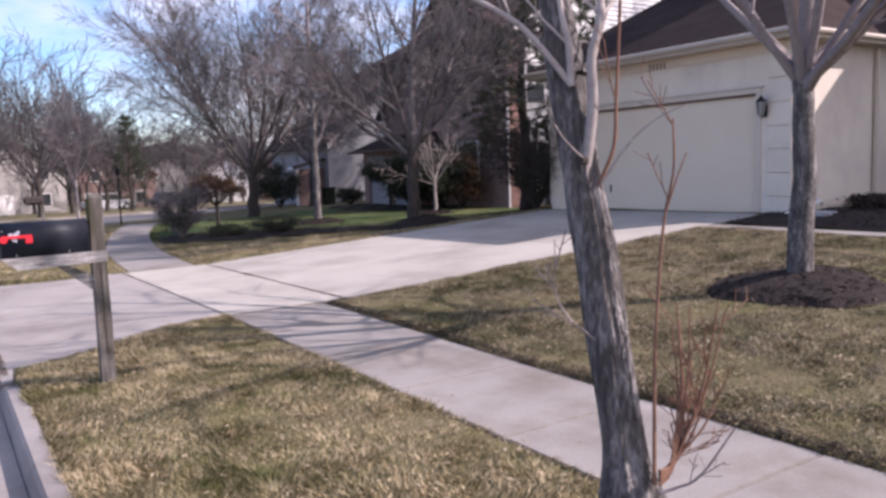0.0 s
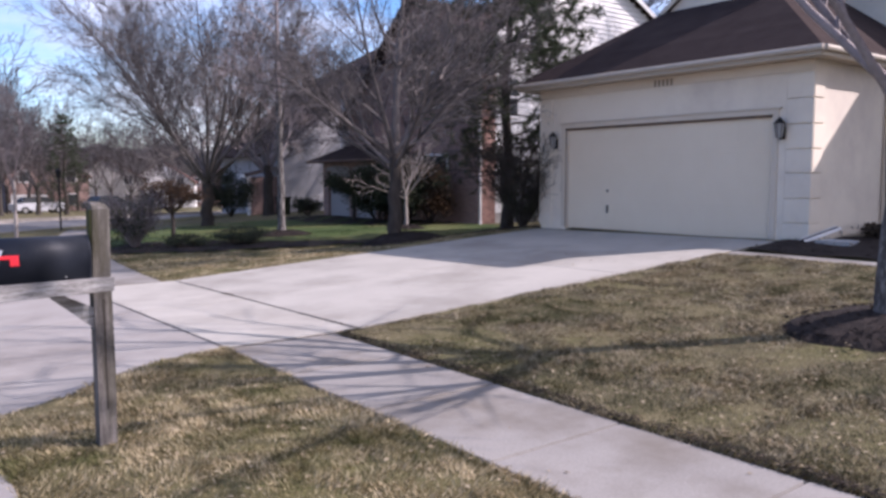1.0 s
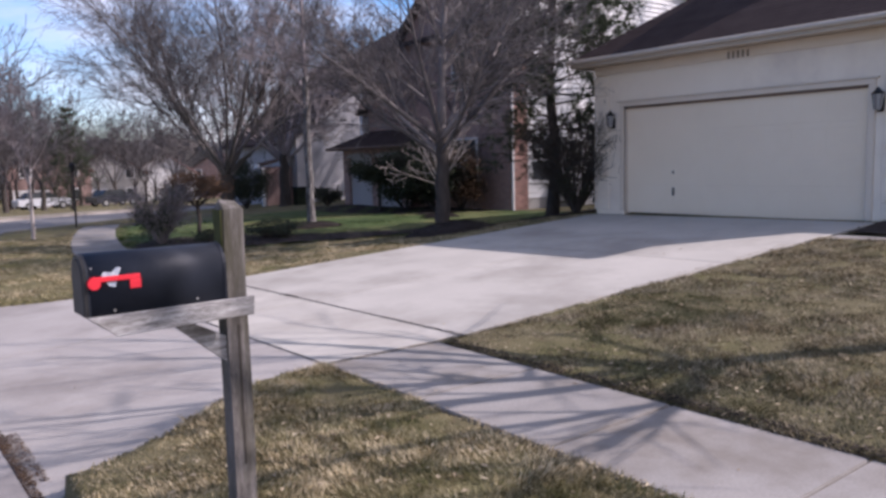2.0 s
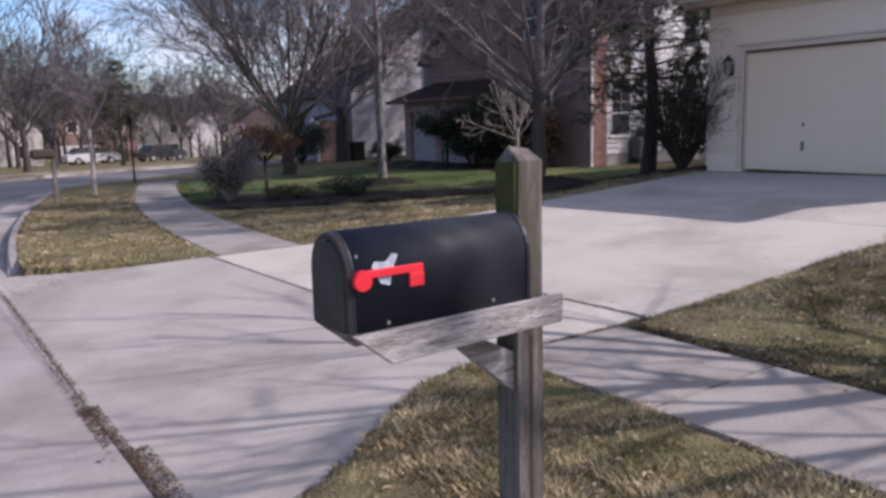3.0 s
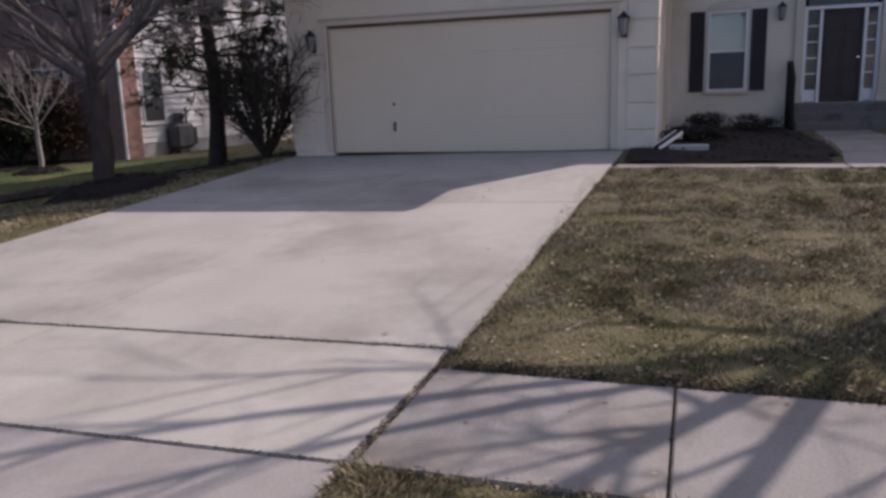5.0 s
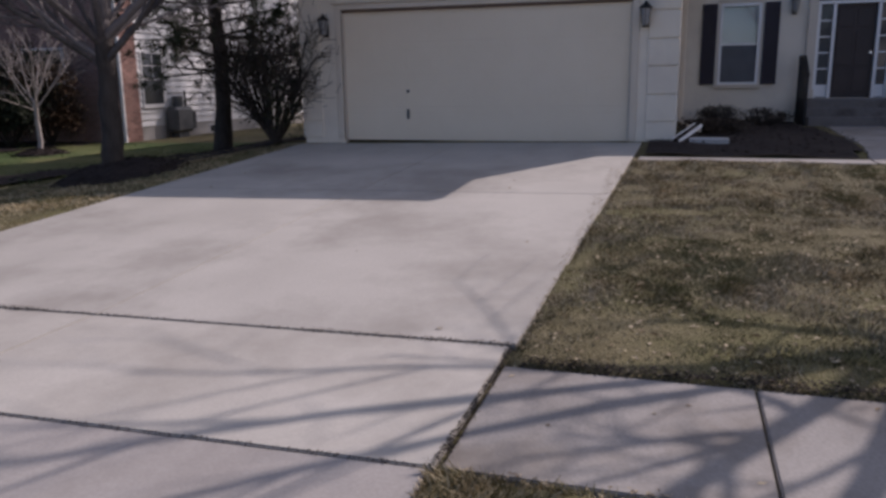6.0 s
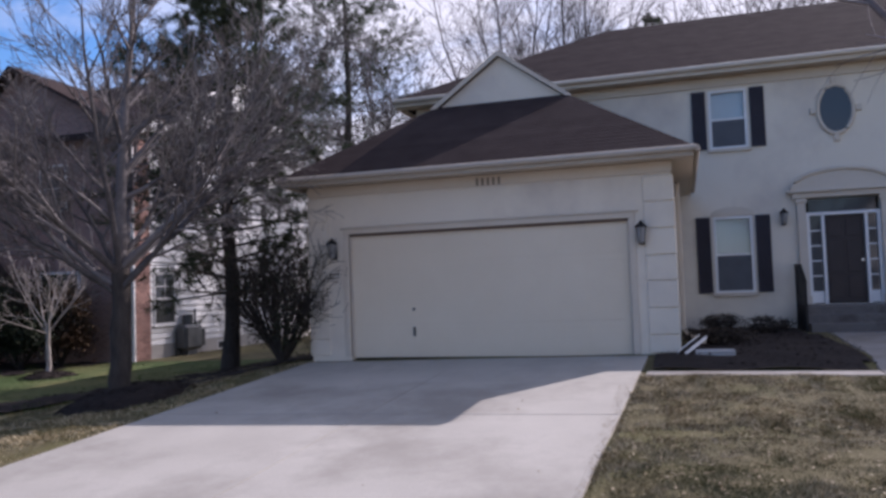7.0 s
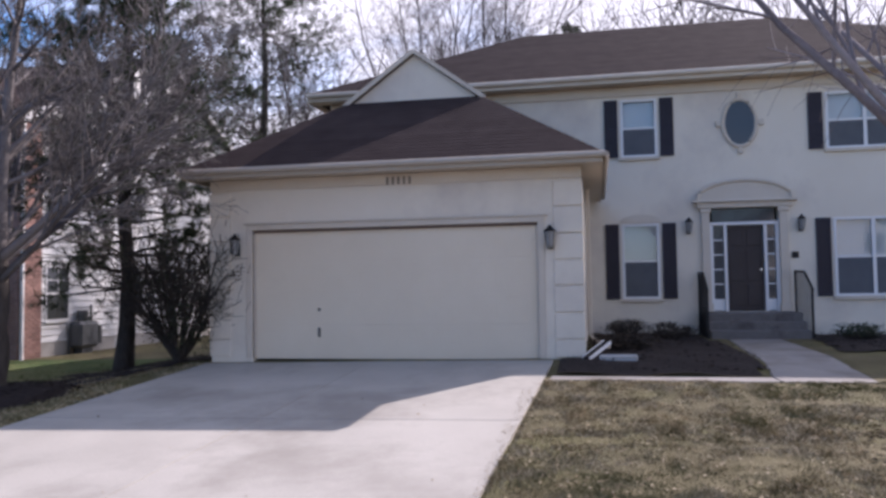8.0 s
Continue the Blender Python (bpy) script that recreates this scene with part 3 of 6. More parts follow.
    if arch:
        part("lintel", arch_bm(x, (y0 + y1) / 2, (y1 - y0) / 2 + 0.04, z1 + 0.02, 0.16, 0.03), M_TRIM, w)
    return w


def arch_bm(x, yc, half, z, rise, deep, steps=14):
    """A shallow filled arch that stands proud of a wall facing -x."""
    pts = [(yc - half, z)] + [(yc - half * math.cos(math.pi * k / steps), z + 0.03 + rise * math.sin(math.pi * k / steps)) for k in range(steps + 1)] + [(yc + half, z)]
    bm = bmesh.new()
    a = [bm.verts.new((x - deep, y, q)) for y, q in pts]
    c = [bm.verts.new((x + 0.01, y, q)) for y, q in pts]
    bm.faces.new(a)
    bm.faces.new(c[::-1])
    for i in range(len(pts)):
        j = (i + 1) % len(pts)
        bm.faces.new((a[i], c[i], c[j], a[j]))
    bmesh.ops.recalc_face_normals(bm, faces=bm.faces)
    return bm


def wall_lantern(x, y, z, label):
    t = thing("wall_lantern", x, y, z, label, "wall lamp", "wall lanterns of the house")
    part("backplate", box(x - 0.02, x, y - 0.05, y + 0.05, z - 0.13, z + 0.09, 0.006), M_IRON, t)
    bm = bmesh.new()
    pts = [Vector((x - 0.015, y, z - 0.05)), Vector((x - 0.08, y, z - 0.13)), Vector((x - 0.12, y, z - 0.10))]
    tube(bm, pts, [0.012, 0.012, 0.012], 6)
    part("arm", bm, M_IRON, t)
    bm = bmesh.new()
    tube(bm, [Vector((x - 0.12, y, z - 0.11)), Vector((x - 0.12, y, z - 0.09)), Vector((x - 0.12, y, z + 0.14))], [0.03, 0.055, 0.085], 6)
    part("glass", bm, M_LANTERN, t, "pale grey glass")
    bm = bmesh.new()
    tube(bm, [Vector((x - 0.12, y, z + 0.14)), Vector((x - 0.12, y, z + 0.155)), Vector((x - 0.12, y, z + 0.21)), Vector((x - 0.12, y, z + 0.25))], [0.10, 0.10, 0.04, 0.012], 6)
    part("cap", bm, M_IRON, t)
    for k in range(6):
        a = 2 * math.pi * k / 6
        part("rib", rod((x - 0.12 + 0.05 * math.cos(a), y + 0.05 * math.sin(a), z - 0.09), (x - 0.12 + 0.085 * math.cos(a), y + 0.085 * math.sin(a), z + 0.145), 0.006, 4), M_IRON, t)
    return t


GX, GY0, GY1 = 12.91, 7.23, 13.55       # garage front and sides
HX, HY0, HY1, HB = 19.0, -2.7, 13.5, 28.0  # main block
GZ = 0.60                                # floor level at the garage


def shingle_courses(name, corners_of_planes, parent, pitch_step=0.14):
    """Low courses that step down each roof plane."""
    bm = bmesh.new()
    for lo_a, lo_b, hi_b, hi_a in corners_of_planes:
        lo_a, lo_b, hi_b, hi_a = (Vector(p) for p in (lo_a, lo_b, hi_b, hi_a))
        rows = max(2, int(((hi_a + hi_b) / 2 - (lo_a + lo_b) / 2).length / pitch_step))
        nrm = (lo_b - lo_a).cross((hi_a + hi_b) / 2 - lo_a).normalized()
        if nrm.z < 0:
            nrm = -nrm
        for r in range(rows):
            t0, t1 = r / rows, min(1, (r + 1) / rows)
            a0, b0 = lo_a.lerp(hi_a, t0), lo_b.lerp(hi_b, t0)
            a1, b1 = lo_a.lerp(hi_a, t1), lo_b.lerp(hi_b, t1)
            q = [a0 + nrm * 0.008, b0 + nrm * 0.008, b1 + nrm * 0.005, a1 + nrm * 0.005]
            if (a1 - b1).length < 0.02:
                q = q[:3]
            v = [bm.verts.new(p) for p in q]
            bm.faces.new(v)
            u = [bm.verts.new(p) for p in (a0 + nrm * 0.004, b0 + nrm * 0.004)]
            bm.faces.new((u[0], u[1], v[1], v[0]))
    return part(name, bm, M_SHINGLE, parent, "dark brown shingle courses")


def build_house():
    h = thing("house", 19, 6, GZ, "two-storey cream stucco house with dark brown roofs and double garage", "house")
    # garage walls
    d0, d1, dz = 7.92, 12.79, 2.77
    part("wall", wall_bm("x", GX, 0.2, GY0, GY1, 0.25, 3.72, [(d0, d1, 0.25, dz)]), M_STUCCO, h, "cream stucco front of the garage")
    part("wall", box(GX + 0.2, HX - 0.004, GY0, GY0 + 0.2, 0.25, 3.72), M_STUCCO, h)
    part("wall", box(GX + 0.2, HX - 0.004, GY1 - 0.2, GY1, 0.25, 3.72), M_STUCCO, h)
    # corner blocks
    for side in (0, 1):
        for k, z in enumerate((0.62, 0.91, 1.33, 1.76, 2.17, 2.59, 3.02)):
            ztop = (0.89, 1.31, 1.74, 2.15, 2.57, 3.0, 3.42)[k]
            if side == 0:
                part("corner_block", box(GX - 0.03, GX + 0.0, GY0 - 0.03, GY0 + 0.44, z, ztop, 0.01), M_STUCCO, h)
                part("corner_block", box(GX + 0.003, GX + 0.34, GY0 - 0.03, GY0, z, ztop, 0.01), M_STUCCO, h)
            else:
                part("corner_block", box(GX - 0.03, GX + 0.0, GY1 - 0.36, GY1 + 0.03, z, ztop, 0.01), M_STUCCO, h)
    # garage door with its trim
    gd = part("garage_door", box(GX + 0.10, GX + 0.14, d0 + 0.004, d1 - 0.004, GZ - 0.03, dz - 0.004), M_GDOOR, h, "cream sectional double garage door")
    secs = 4
    sh = (dz - GZ - 0.01) / secs
    for s in range(secs):
        za = GZ + 0.006 + s * sh
        sec = part("door_section", box(GX + 0.065, GX + 0.099, d0 + 0.01, d1 - 0.01, za - (0.03 if s == 0 else 0.0), za + sh - 0.0012, 0.0012), M_GDOOR, gd)
        pw = (d1 - d0 - 0.02) / 8
        for k in range(8):
            ya = d0 + 0.01 + k * pw
            part("raised_panel", box(GX + 0.0625, GX + 0.066, ya + 0.07, ya + pw - 0.07, za + 0.10, za + sh - 0.10, 0.002), M_GDOOR, sec)
    # the top strip is added as the header's shadow line, in brown
    part("door_edge_strip", box(GX + 0.012, GX + 0.06, d0 + 0.006, d1 - 0.006, dz - 0.045, dz - 0.006, 0.004), M_BROWN, h, "brown strip painted as the shadow line under the header")
    for ya, yb in ((d0 + 0.004, d0 + 0.034), (d1 - 0.034, d1 - 0.004)):
        part("door_edge_strip", box(GX + 0.034, GX + 0.061, ya, yb, GZ, dz - 0.05, 0.004), M_TRIM, h)
    for z0, z1 in ((1.38, 1.43), (0.94, 1.10)):
        part("handle", box(GX + 0.03, GX + 0.062, 11.60, 11.64, z0, z1, 0.006), M_METER, gd, "dull grey lift handle")
    part("door_trim", box(GX - 0.025, GX + 0.03, d0 - 0.11, d0, GZ, dz, 0.006), M_TRIM, h)
    part("door_trim", box(GX - 0.025, GX + 0.03, d1, d1 + 0.11, GZ, dz, 0.006), M_TRIM, h)
    part("door_trim", box(GX - 0.03, GX + 0.03, d0 - 0.11, d1 + 0.11, dz, dz + 0.09, 0.006), M_TRIM, h)
    part("door_trim", box(GX - 0.055, GX + 0.0, d0 - 0.16, d1 + 0.16, dz + 0.094, dz + 0.125, 0.006), M_TRIM, h)
    # house number as plain bars
    for k in range(5):
        part("number_bar", box(GX - 0.056, GX - 0.041, 10.40 - k * 0.095 - 0.04, 10.40 - k * 0.095, 3.46, 3.59, 0.003), M_NUMBER, h, "plain brown bar")
    # garage roof: a hip with a small gable on top
    ex, ey0, ey1, ez = 12.47, 6.90, 13.88, 3.80
    yc, rz = (ey0 + ey1) / 2, 6.32
    gx, gz = 14.9, 5.36
    k = (gz - ez) / (rz - ez)
    ya, yb = ey0 + (yc - ey0) * k, ey1 - (ey1 - yc) * k
    front = [(ex, ey0, ez), (ex, ey1, ez), (gx, yb, gz), (gx, ya, gz)]
    rgt = [(ex, ey0, ez), (gx, ya, gz), (gx, yc, rz), (HX + 1.5, yc, rz), (HX, ey0, ez)]
    lft = [(ex, ey1, ez), (HX, ey1, ez), (HX + 1.5, yc, rz), (gx, yc, rz), (gx, yb, gz)]
    part("roof", slab_roof([front, rgt, lft], -0.06), M_SHINGLE, h, "dark brown hipped garage roof")
    shingle_courses("shingles", [(front[0], front[1], front[2], front[3])], h)
    part("gable", solid([[(gx + 0.06, ya, gz - 0.02), (gx + 0.06, yb, gz - 0.02), (gx + 0.06, yc, rz - 0.06)], [(gx + 0.16, ya, gz - 0.02), (gx + 0.16, yc, rz - 0.06), (gx + 0.16, yb, gz - 0.02)],
                          [(gx + 0.06, ya, gz - 0.02), (gx + 0.06, yc, rz - 0.06), (gx + 0.16, yc, rz - 0.06), (gx + 0.16, ya, gz - 0.02)],
                          [(gx + 0.06, yb, gz - 0.02), (gx + 0.16, yb, gz - 0.02), (gx + 0.16, yc, rz - 0.06), (gx + 0.06, yc, rz - 0.06)]]), M_STUCCO, h, "small cream gable")
    for yy in (ya - 0.06, yb + 0.06):
        bm = bmesh.new()
        tube(bm, [Vector((gx - 0.02, yy, gz - 0.04)), Vector((gx - 0.02, yc, rz))], [0.055, 0.055], 4)
        part("rake_board", bm, M_TRIM, h)
    # eaves: fascia, soffit and gutter
    part("fascia", box(ex - 0.02, ex + 0.01, ey0, ey1, ez - 0.17, ez - 0.005, 0.004), M_EAVESHADE, h)
    part("fascia", box(ex + 0.012, HX - 0.5, ey0 - 0.02, ey0 + 0.01, ez - 0.17, ez - 0.005, 0.004), M_TRIM, h)
    part("fascia", box(ex + 0.012, HX - 0.5, ey1 - 0.01, ey1 + 0.02, ez - 0.17, ez - 0.005, 0.004), M_TRIM, h)
    part("soffit", box(ex + 0.012, GX, ey0 + 0.012, ey1 - 0.012, ez - 0.15, ez - 0.13), M_TRIM, h)
    part("soffit", box(GX + 0.002, HX - 0.5, ey0 + 0.012, GY0, ez - 0.15, ez - 0.13), M_TRIM, h)
    for (xa, ya2, xb, yb2) in ((ex - 0.07, ey0 - 0.06, ex - 0.07, ey1 + 0.06), (ex - 0.02, ey0 - 0.07, HX - 0.5, ey0 - 0.07)):
        part("gutter_trough", rod((xa, ya2, ez - 0.06), (xb, yb2, ez - 0.06), 0.05, 8), M_EAVESHADE, h)
    # frieze under the eave
    part("frieze", box(GX - 0.04, GX, GY0 - 0.02, GY1 + 0.02, 3.46, 3.64, 0.006), M_TRIM, h)
    # downspout part way along the side, with a pipe to the trough
    dx = GX + 2.7
    dsp = part("downspout", box(dx - 0.035, dx + 0.035, GY0 - 0.115, GY0 - 0.035, 0.9, 3.6, 0.01), M_TRIM, h, "cream downspout")
    bm = bmesh.new()
    tube(bm, [Vector((dx, GY0 - 0.075, 0.92)), Vector((dx, GY0 - 0.09, 0.82)), Vector((dx - 0.1, GY0 - 0.14, 0.72)), Vector((GX + 0.36, GY0 - 0.38, 0.76))], [0.05, 0.052, 0.05, 0.045], 4)
    part("downspout_elbow", bm, M_TRIM, dsp)
    # open trough that carries the water over the bed
    run = Vector((0.56, -0.34, 0.22)).normalized()
    across = Vector((0, 0, 1)).cross(run).normalized()
    m = Matrix((run, across, run.cross(across))).transposed().to_4x4()
    m.translation = (GX + 0.04, GY0 - 0.20, 0.72)
    for name, q in (("outlet_trough", (-0.34, 0.34, -0.055, 0.055, -0.02, 0.0)), ("outlet_side", (-0.34, 0.34, -0.063, -0.055, -0.02, 0.035)), ("outlet_side", (-0.34, 0.34, 0.055, 0.063, -0.02, 0.05))):
        bm = box(*q)
        bm.transform(m)
        part(name, bm, M_WHITE, dsp, "white downspout outlet")
    # dark filling painted in as the shade inside the trough
    bm = box(-0.33, 0.33, -0.053, 0.053, 0.003, 0.03)
    bm.transform(m)
    part("outlet_shade", bm, M_MULCH, dsp, "dark infill for the shaded inside of the trough")
    # main block
    low = (5.57, 6.42, 1.42, 3.16)
    upp = (5.56, 6.39, 4.72, 6.08)
    big = (0.22, 1.84, 1.44, 3.18)
    ubig = (0.30, 1.92, 4.72, 6.0)
    door = (2.98, 4.46, 1.12, 3.46)
    part("wall", wall_bm("x", HX, 0.25, HY0, HY1, 0.25, 6.50, [low, upp, big, ubig, door]), M_STUCCO, h, "cream stucco main front")
    for yy in (HY0, HY1 - 0.25):
        part("wall", box(HX + 0.254, HB - 0.254, yy, yy + 0.25, 0.25, 6.5), M_STUCCO, h)
    part("wall", box(HB - 0.25, HB, HY0, HY1, 0.25, 6.5), M_STUCCO, h)
    # unseen inner wall and floors, added and coloured dark as unlit rooms
    part("inner_wall", box(HX + 3.2, HX + 3.3, HY0 + 0.26, HY1 - 0.26, 0.3, 6.5), M_ROOMDARK, h, "inner wall, coloured dark for a dim room")
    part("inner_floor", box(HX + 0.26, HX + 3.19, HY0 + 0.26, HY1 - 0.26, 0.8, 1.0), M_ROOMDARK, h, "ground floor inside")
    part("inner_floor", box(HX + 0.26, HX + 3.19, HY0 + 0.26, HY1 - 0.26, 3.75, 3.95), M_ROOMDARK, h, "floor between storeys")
    for o in (low, upp):
        window_unit(h, HX, *o, arch=(o is low))
    window_unit(h, HX, *big, cols=2)
    window_unit(h, HX, *ubig, cols=2)
    ov = 0.45
    ex, ey0, ey1, ez = HX - ov, HY0 - ov, HY1 + ov, 6.58
    run = (HB + ov - ex) / 2
    xr, zr = ex + run, 9.25
    r0, r1 = ey0 + run, ey1 - run
    A, B, C, D = (ex, ey0, ez), (ex, ey1, ez), (HB + ov, ey1, ez), (HB + ov, ey0, ez)
    R0, R1 = (xr, r0, zr), (xr, r1, zr)
    part("roof", slab_roof([[A, B, R1, R0], [B, C, R1], [C, D, R0, R1], [D, A, R0]], -0.07), M_SHINGLE, h, "dark brown hipped main roof")
    shingle_courses("shingles", [(A, B, R1, R0)], h)
    part("fascia", box(ex - 0.02, ex + 0.01, ey0, ey1, ez - 0.20, ez - 0.005, 0.004), M_TRIM, h)
    part("soffit", box(ex + 0.012, HX, ey0, ey1, ez - 0.18, ez - 0.16), M_TRIM, h)
    part("gutter_trough", rod((ex - 0.07, ey0, ez - 0.06), (ex - 0.07, ey1, ez - 0.06), 0.06, 8), M_TRIM, h)
    part("fascia", box(ex + 0.012, HB, ey1 - 0.01, ey1 + 0.02, ez - 0.2, ez - 0.005), M_TRIM, h)
    part("frieze", box(HX - 0.05, HX, HY0, HY1, 6.16, 6.38, 0.006), M_TRIM, h)
    # oval window
    bm = bmesh.new()
    n = 28
    oy, oz, ow, oh = 3.74, 5.40, 0.36, 0.54
    ring = [Vector((HX - 0.03, oy + ow * math.cos(2 * math.pi * i / n), oz + oh * math.sin(2 * math.pi * i / n))) for i in range(n)]
    vs = [bm.verts.new(p) for p in ring]
    bm.faces.new(vs)
    back = [bm.verts.new(p + Vector((0.028, 0, 0))) for p in ring]
    for i in range(n):
        bm.faces.new((vs[i], back[i], back[(i + 1) % n], vs[(i + 1) % n]))
    pane = part("oval_window", bm, M_TINT, h, "dark oval window")
    bm = bmesh.new()
    ring = [p + Vector((0.0, 0, 0)) for p in ring]
    tube(bm, ring + [ring[0], ring[1]], [0.045] * (n + 2), 6)
    part("oval_frame", bm, M_TRIM, pane)
    for i in (0, n // 4, n // 2, 3 * n // 4):
        a = 2 * math.pi * i / n
        part("keystone", box(HX - 0.06, HX, oy + (ow + 0.10) * math.cos(a) - 0.06, oy + (ow + 0.10) * math.cos(a) + 0.06, oz + (oh + 0.10) * math.sin(a) - 0.07, oz + (oh + 0.10) * math.sin(a) + 0.07, 0.008), M_TRIM, pane)
    # entrance
    dr = part("front_door", box(HX + 0.10, HX + 0.15, 3.30, 4.09, 1.14, 3.06, 0.004), M_DOOR, h, "dark brown panelled front door")
    for ya, yb in ((3.36, 3.66), (3.73, 4.03)):
        for za, zb in ((1.24, 1.72), (1.80, 2.52), (2.60, 2.98)):
            part("panel", box(HX + 0.085, HX + 0.101, ya, yb, za, zb, 0.008), M_DOOR, dr)
    part("knob", rod((HX + 0.05, 3.36, 2.06), (HX + 0.10, 3.36, 2.06), 0.03, 10), M_STEEL, dr, "bright metal knob")
    for ya, yb in ((2.98, 3.05), (3.235, 3.296), (4.094, 4.155), (4.39, 4.46)):
        part("door_jamb", box(HX - 0.01, HX + 0.16, ya, yb, 1.12, 3.07, 0.004), M_WHITE, h)
    part("transom_bar", box(HX - 0.02, HX + 0.16, 2.98, 4.46, 3.072, 3.14, 0.004), M_WHITE, h)
    part("transom_pane", box(HX + 0.06, HX + 0.07, 3.05, 4.39, 3.144, 3.44), M_TINT, h, "dark transom light")
    for ya, yb in ((3.054, 3.231), (4.159, 4.386)):
        p = part("sidelight", box(HX + 0.06, HX + 0.07, ya, yb, 1.40, 3.07), M_TINT, h, "narrow leaded sidelight")
        part("kick_panel", box(HX + 0.04, HX + 0.08, ya, yb, 1.14, 1.396), M_WHITE, p)
        for k in range(1, 5):
            z = 1.40 + k * 1.67 / 5
            part("glazing_bar", box(HX + 0.045, HX + 0.062, ya, yb, z - 0.014, z + 0.014), M_WHITE, p)
    for ya, yb in ((2.80, 2.976), (4.464, 4.64)):
        pil = part("pilaster", box(HX - 0.09, HX - 0.001, ya, yb, 1.14, 3.46, 0.008), M_TRIM, h)
        part("base", box(HX - 0.12, HX - 0.001, ya - 0.03, yb + 0.03, 1.12, 1.30, 0.01), M_TRIM, pil)
        part("capital", box(HX - 0.12, HX - 0.001, ya - 0.03, yb + 0.03, 3.36, 3.458, 0.01), M_TRIM, pil)
    part("entablature", box(HX - 0.13, HX - 0.001, 2.70, 4.74, 3.464, 3.58, 0.008), M_TRIM, h)
    part("cornice", box(HX - 0.20, HX - 0.001, 2.60, 4.84, 3.584, 3.64, 0.01), M_TRIM, h)
    part("pediment", arch_bm(HX, 3.72, 0.98, 3.644, 0.36, 0.12), M_TRIM, h)
    bm = bmesh.new()
    arc = [Vector((HX - 0.13, 3.72 - 1.02 * math.cos(math.pi * k / 14), 3.66 + 0.42 * math.sin(math.pi * k / 14))) for k in range(15)]
    tube(bm, arc, [0.045] * 15, 6)
    part("pediment_moulding", bm, M_TRIM, h)
    part("doorbell_plaque", box(HX - 0.03, HX - 0.001, 2.58, 2.72, 2.30, 2.44, 0.005), M_IRON, h, "small dark plaque")
    # plinth
    part("plinth", wall_bm("x", HX - 0.025, 0.024, HY0, GY0 - 0.004, 0.25, 0.92, [(2.5, 4.9, 0.25, 0.92)]), M_STUCCO, h)
    return h


build_house()


def splash_block():
    t = thing("splash_block", 12.85, 6.72, 0.57, "tan concrete splash block in the mulch below a downspout", "splash block")
    part("slab", box(12.68, 13.02, 6.42, 7.0, 0.55, 0.625, 0.015), M_FOUND, t)
    for x0, x1 in ((12.68, 12.73), (12.97, 13.02)):
        part("rim", box(x0, x1, 6.42, 7.0, 0.627, 0.66, 0.01), M_FOUND, t)


splash_block()


def build_steps():
    t = thing("front_steps", 18.2, 3.72, 0.6, "concrete stoop and steps below the front door", "steps")
    for k, (xa, ztop) in enumerate(((17.42, 0.77), (17.74, 0.94), (18.06, 1.11))):
        xb = (17.74, 18.06, HX - 0.03)[k]
        part("step" if k < 2 else "landing", box(xa, xb - 0.003, 2.75, 4.70, 0.45, ztop, 0.012), M_STEP, t)
    for y in (2.70, 4.75):
        r = thing("railing", 18.2, y, 0.7, "black iron stair railing beside the front steps", "railing", "front railings")
        z0, z1 = 0.6, 0.97
        part("post", box(17.5, 17.54, y - 0.02, y + 0.02, 0.55, 1.62), M_IRON, r)
        part("post", box(18.85, 18.89, y - 0.02, y + 0.02, 0.6, 2.0), M_IRON, r)
        bm = bmesh.new()
        tube(bm, [Vector((17.45, y, 1.60)), Vector((18.1, y, 1.98)), Vector((18.9, y, 2.0))], [0.026] * 3, 6)
        part("rail", bm, M_IRON, r)
        for k in range(9):
            x = 17.62 + k * 0.135
            top = 1.62 + min(1, (x - 17.45) / 0.65) * 0.36
            part("baluster", rod((x, y, 0.55), (x, y, top), 0.009, 5), M_IRON, r)


build_steps()
wall_lantern(GX - 0.002, 13.07, 2.46, "black wall lantern beside the garage door")
wall_lantern(GX - 0.033, 7.72, 2.46, "black wall lantern beside the garage door")
wall_lantern(HX - 0.002, 4.92, 3.02, "black wall lantern beside the front door")
wall_lantern(HX - 0.002, 2.52, 3.02, "black wall lantern beside the front door")


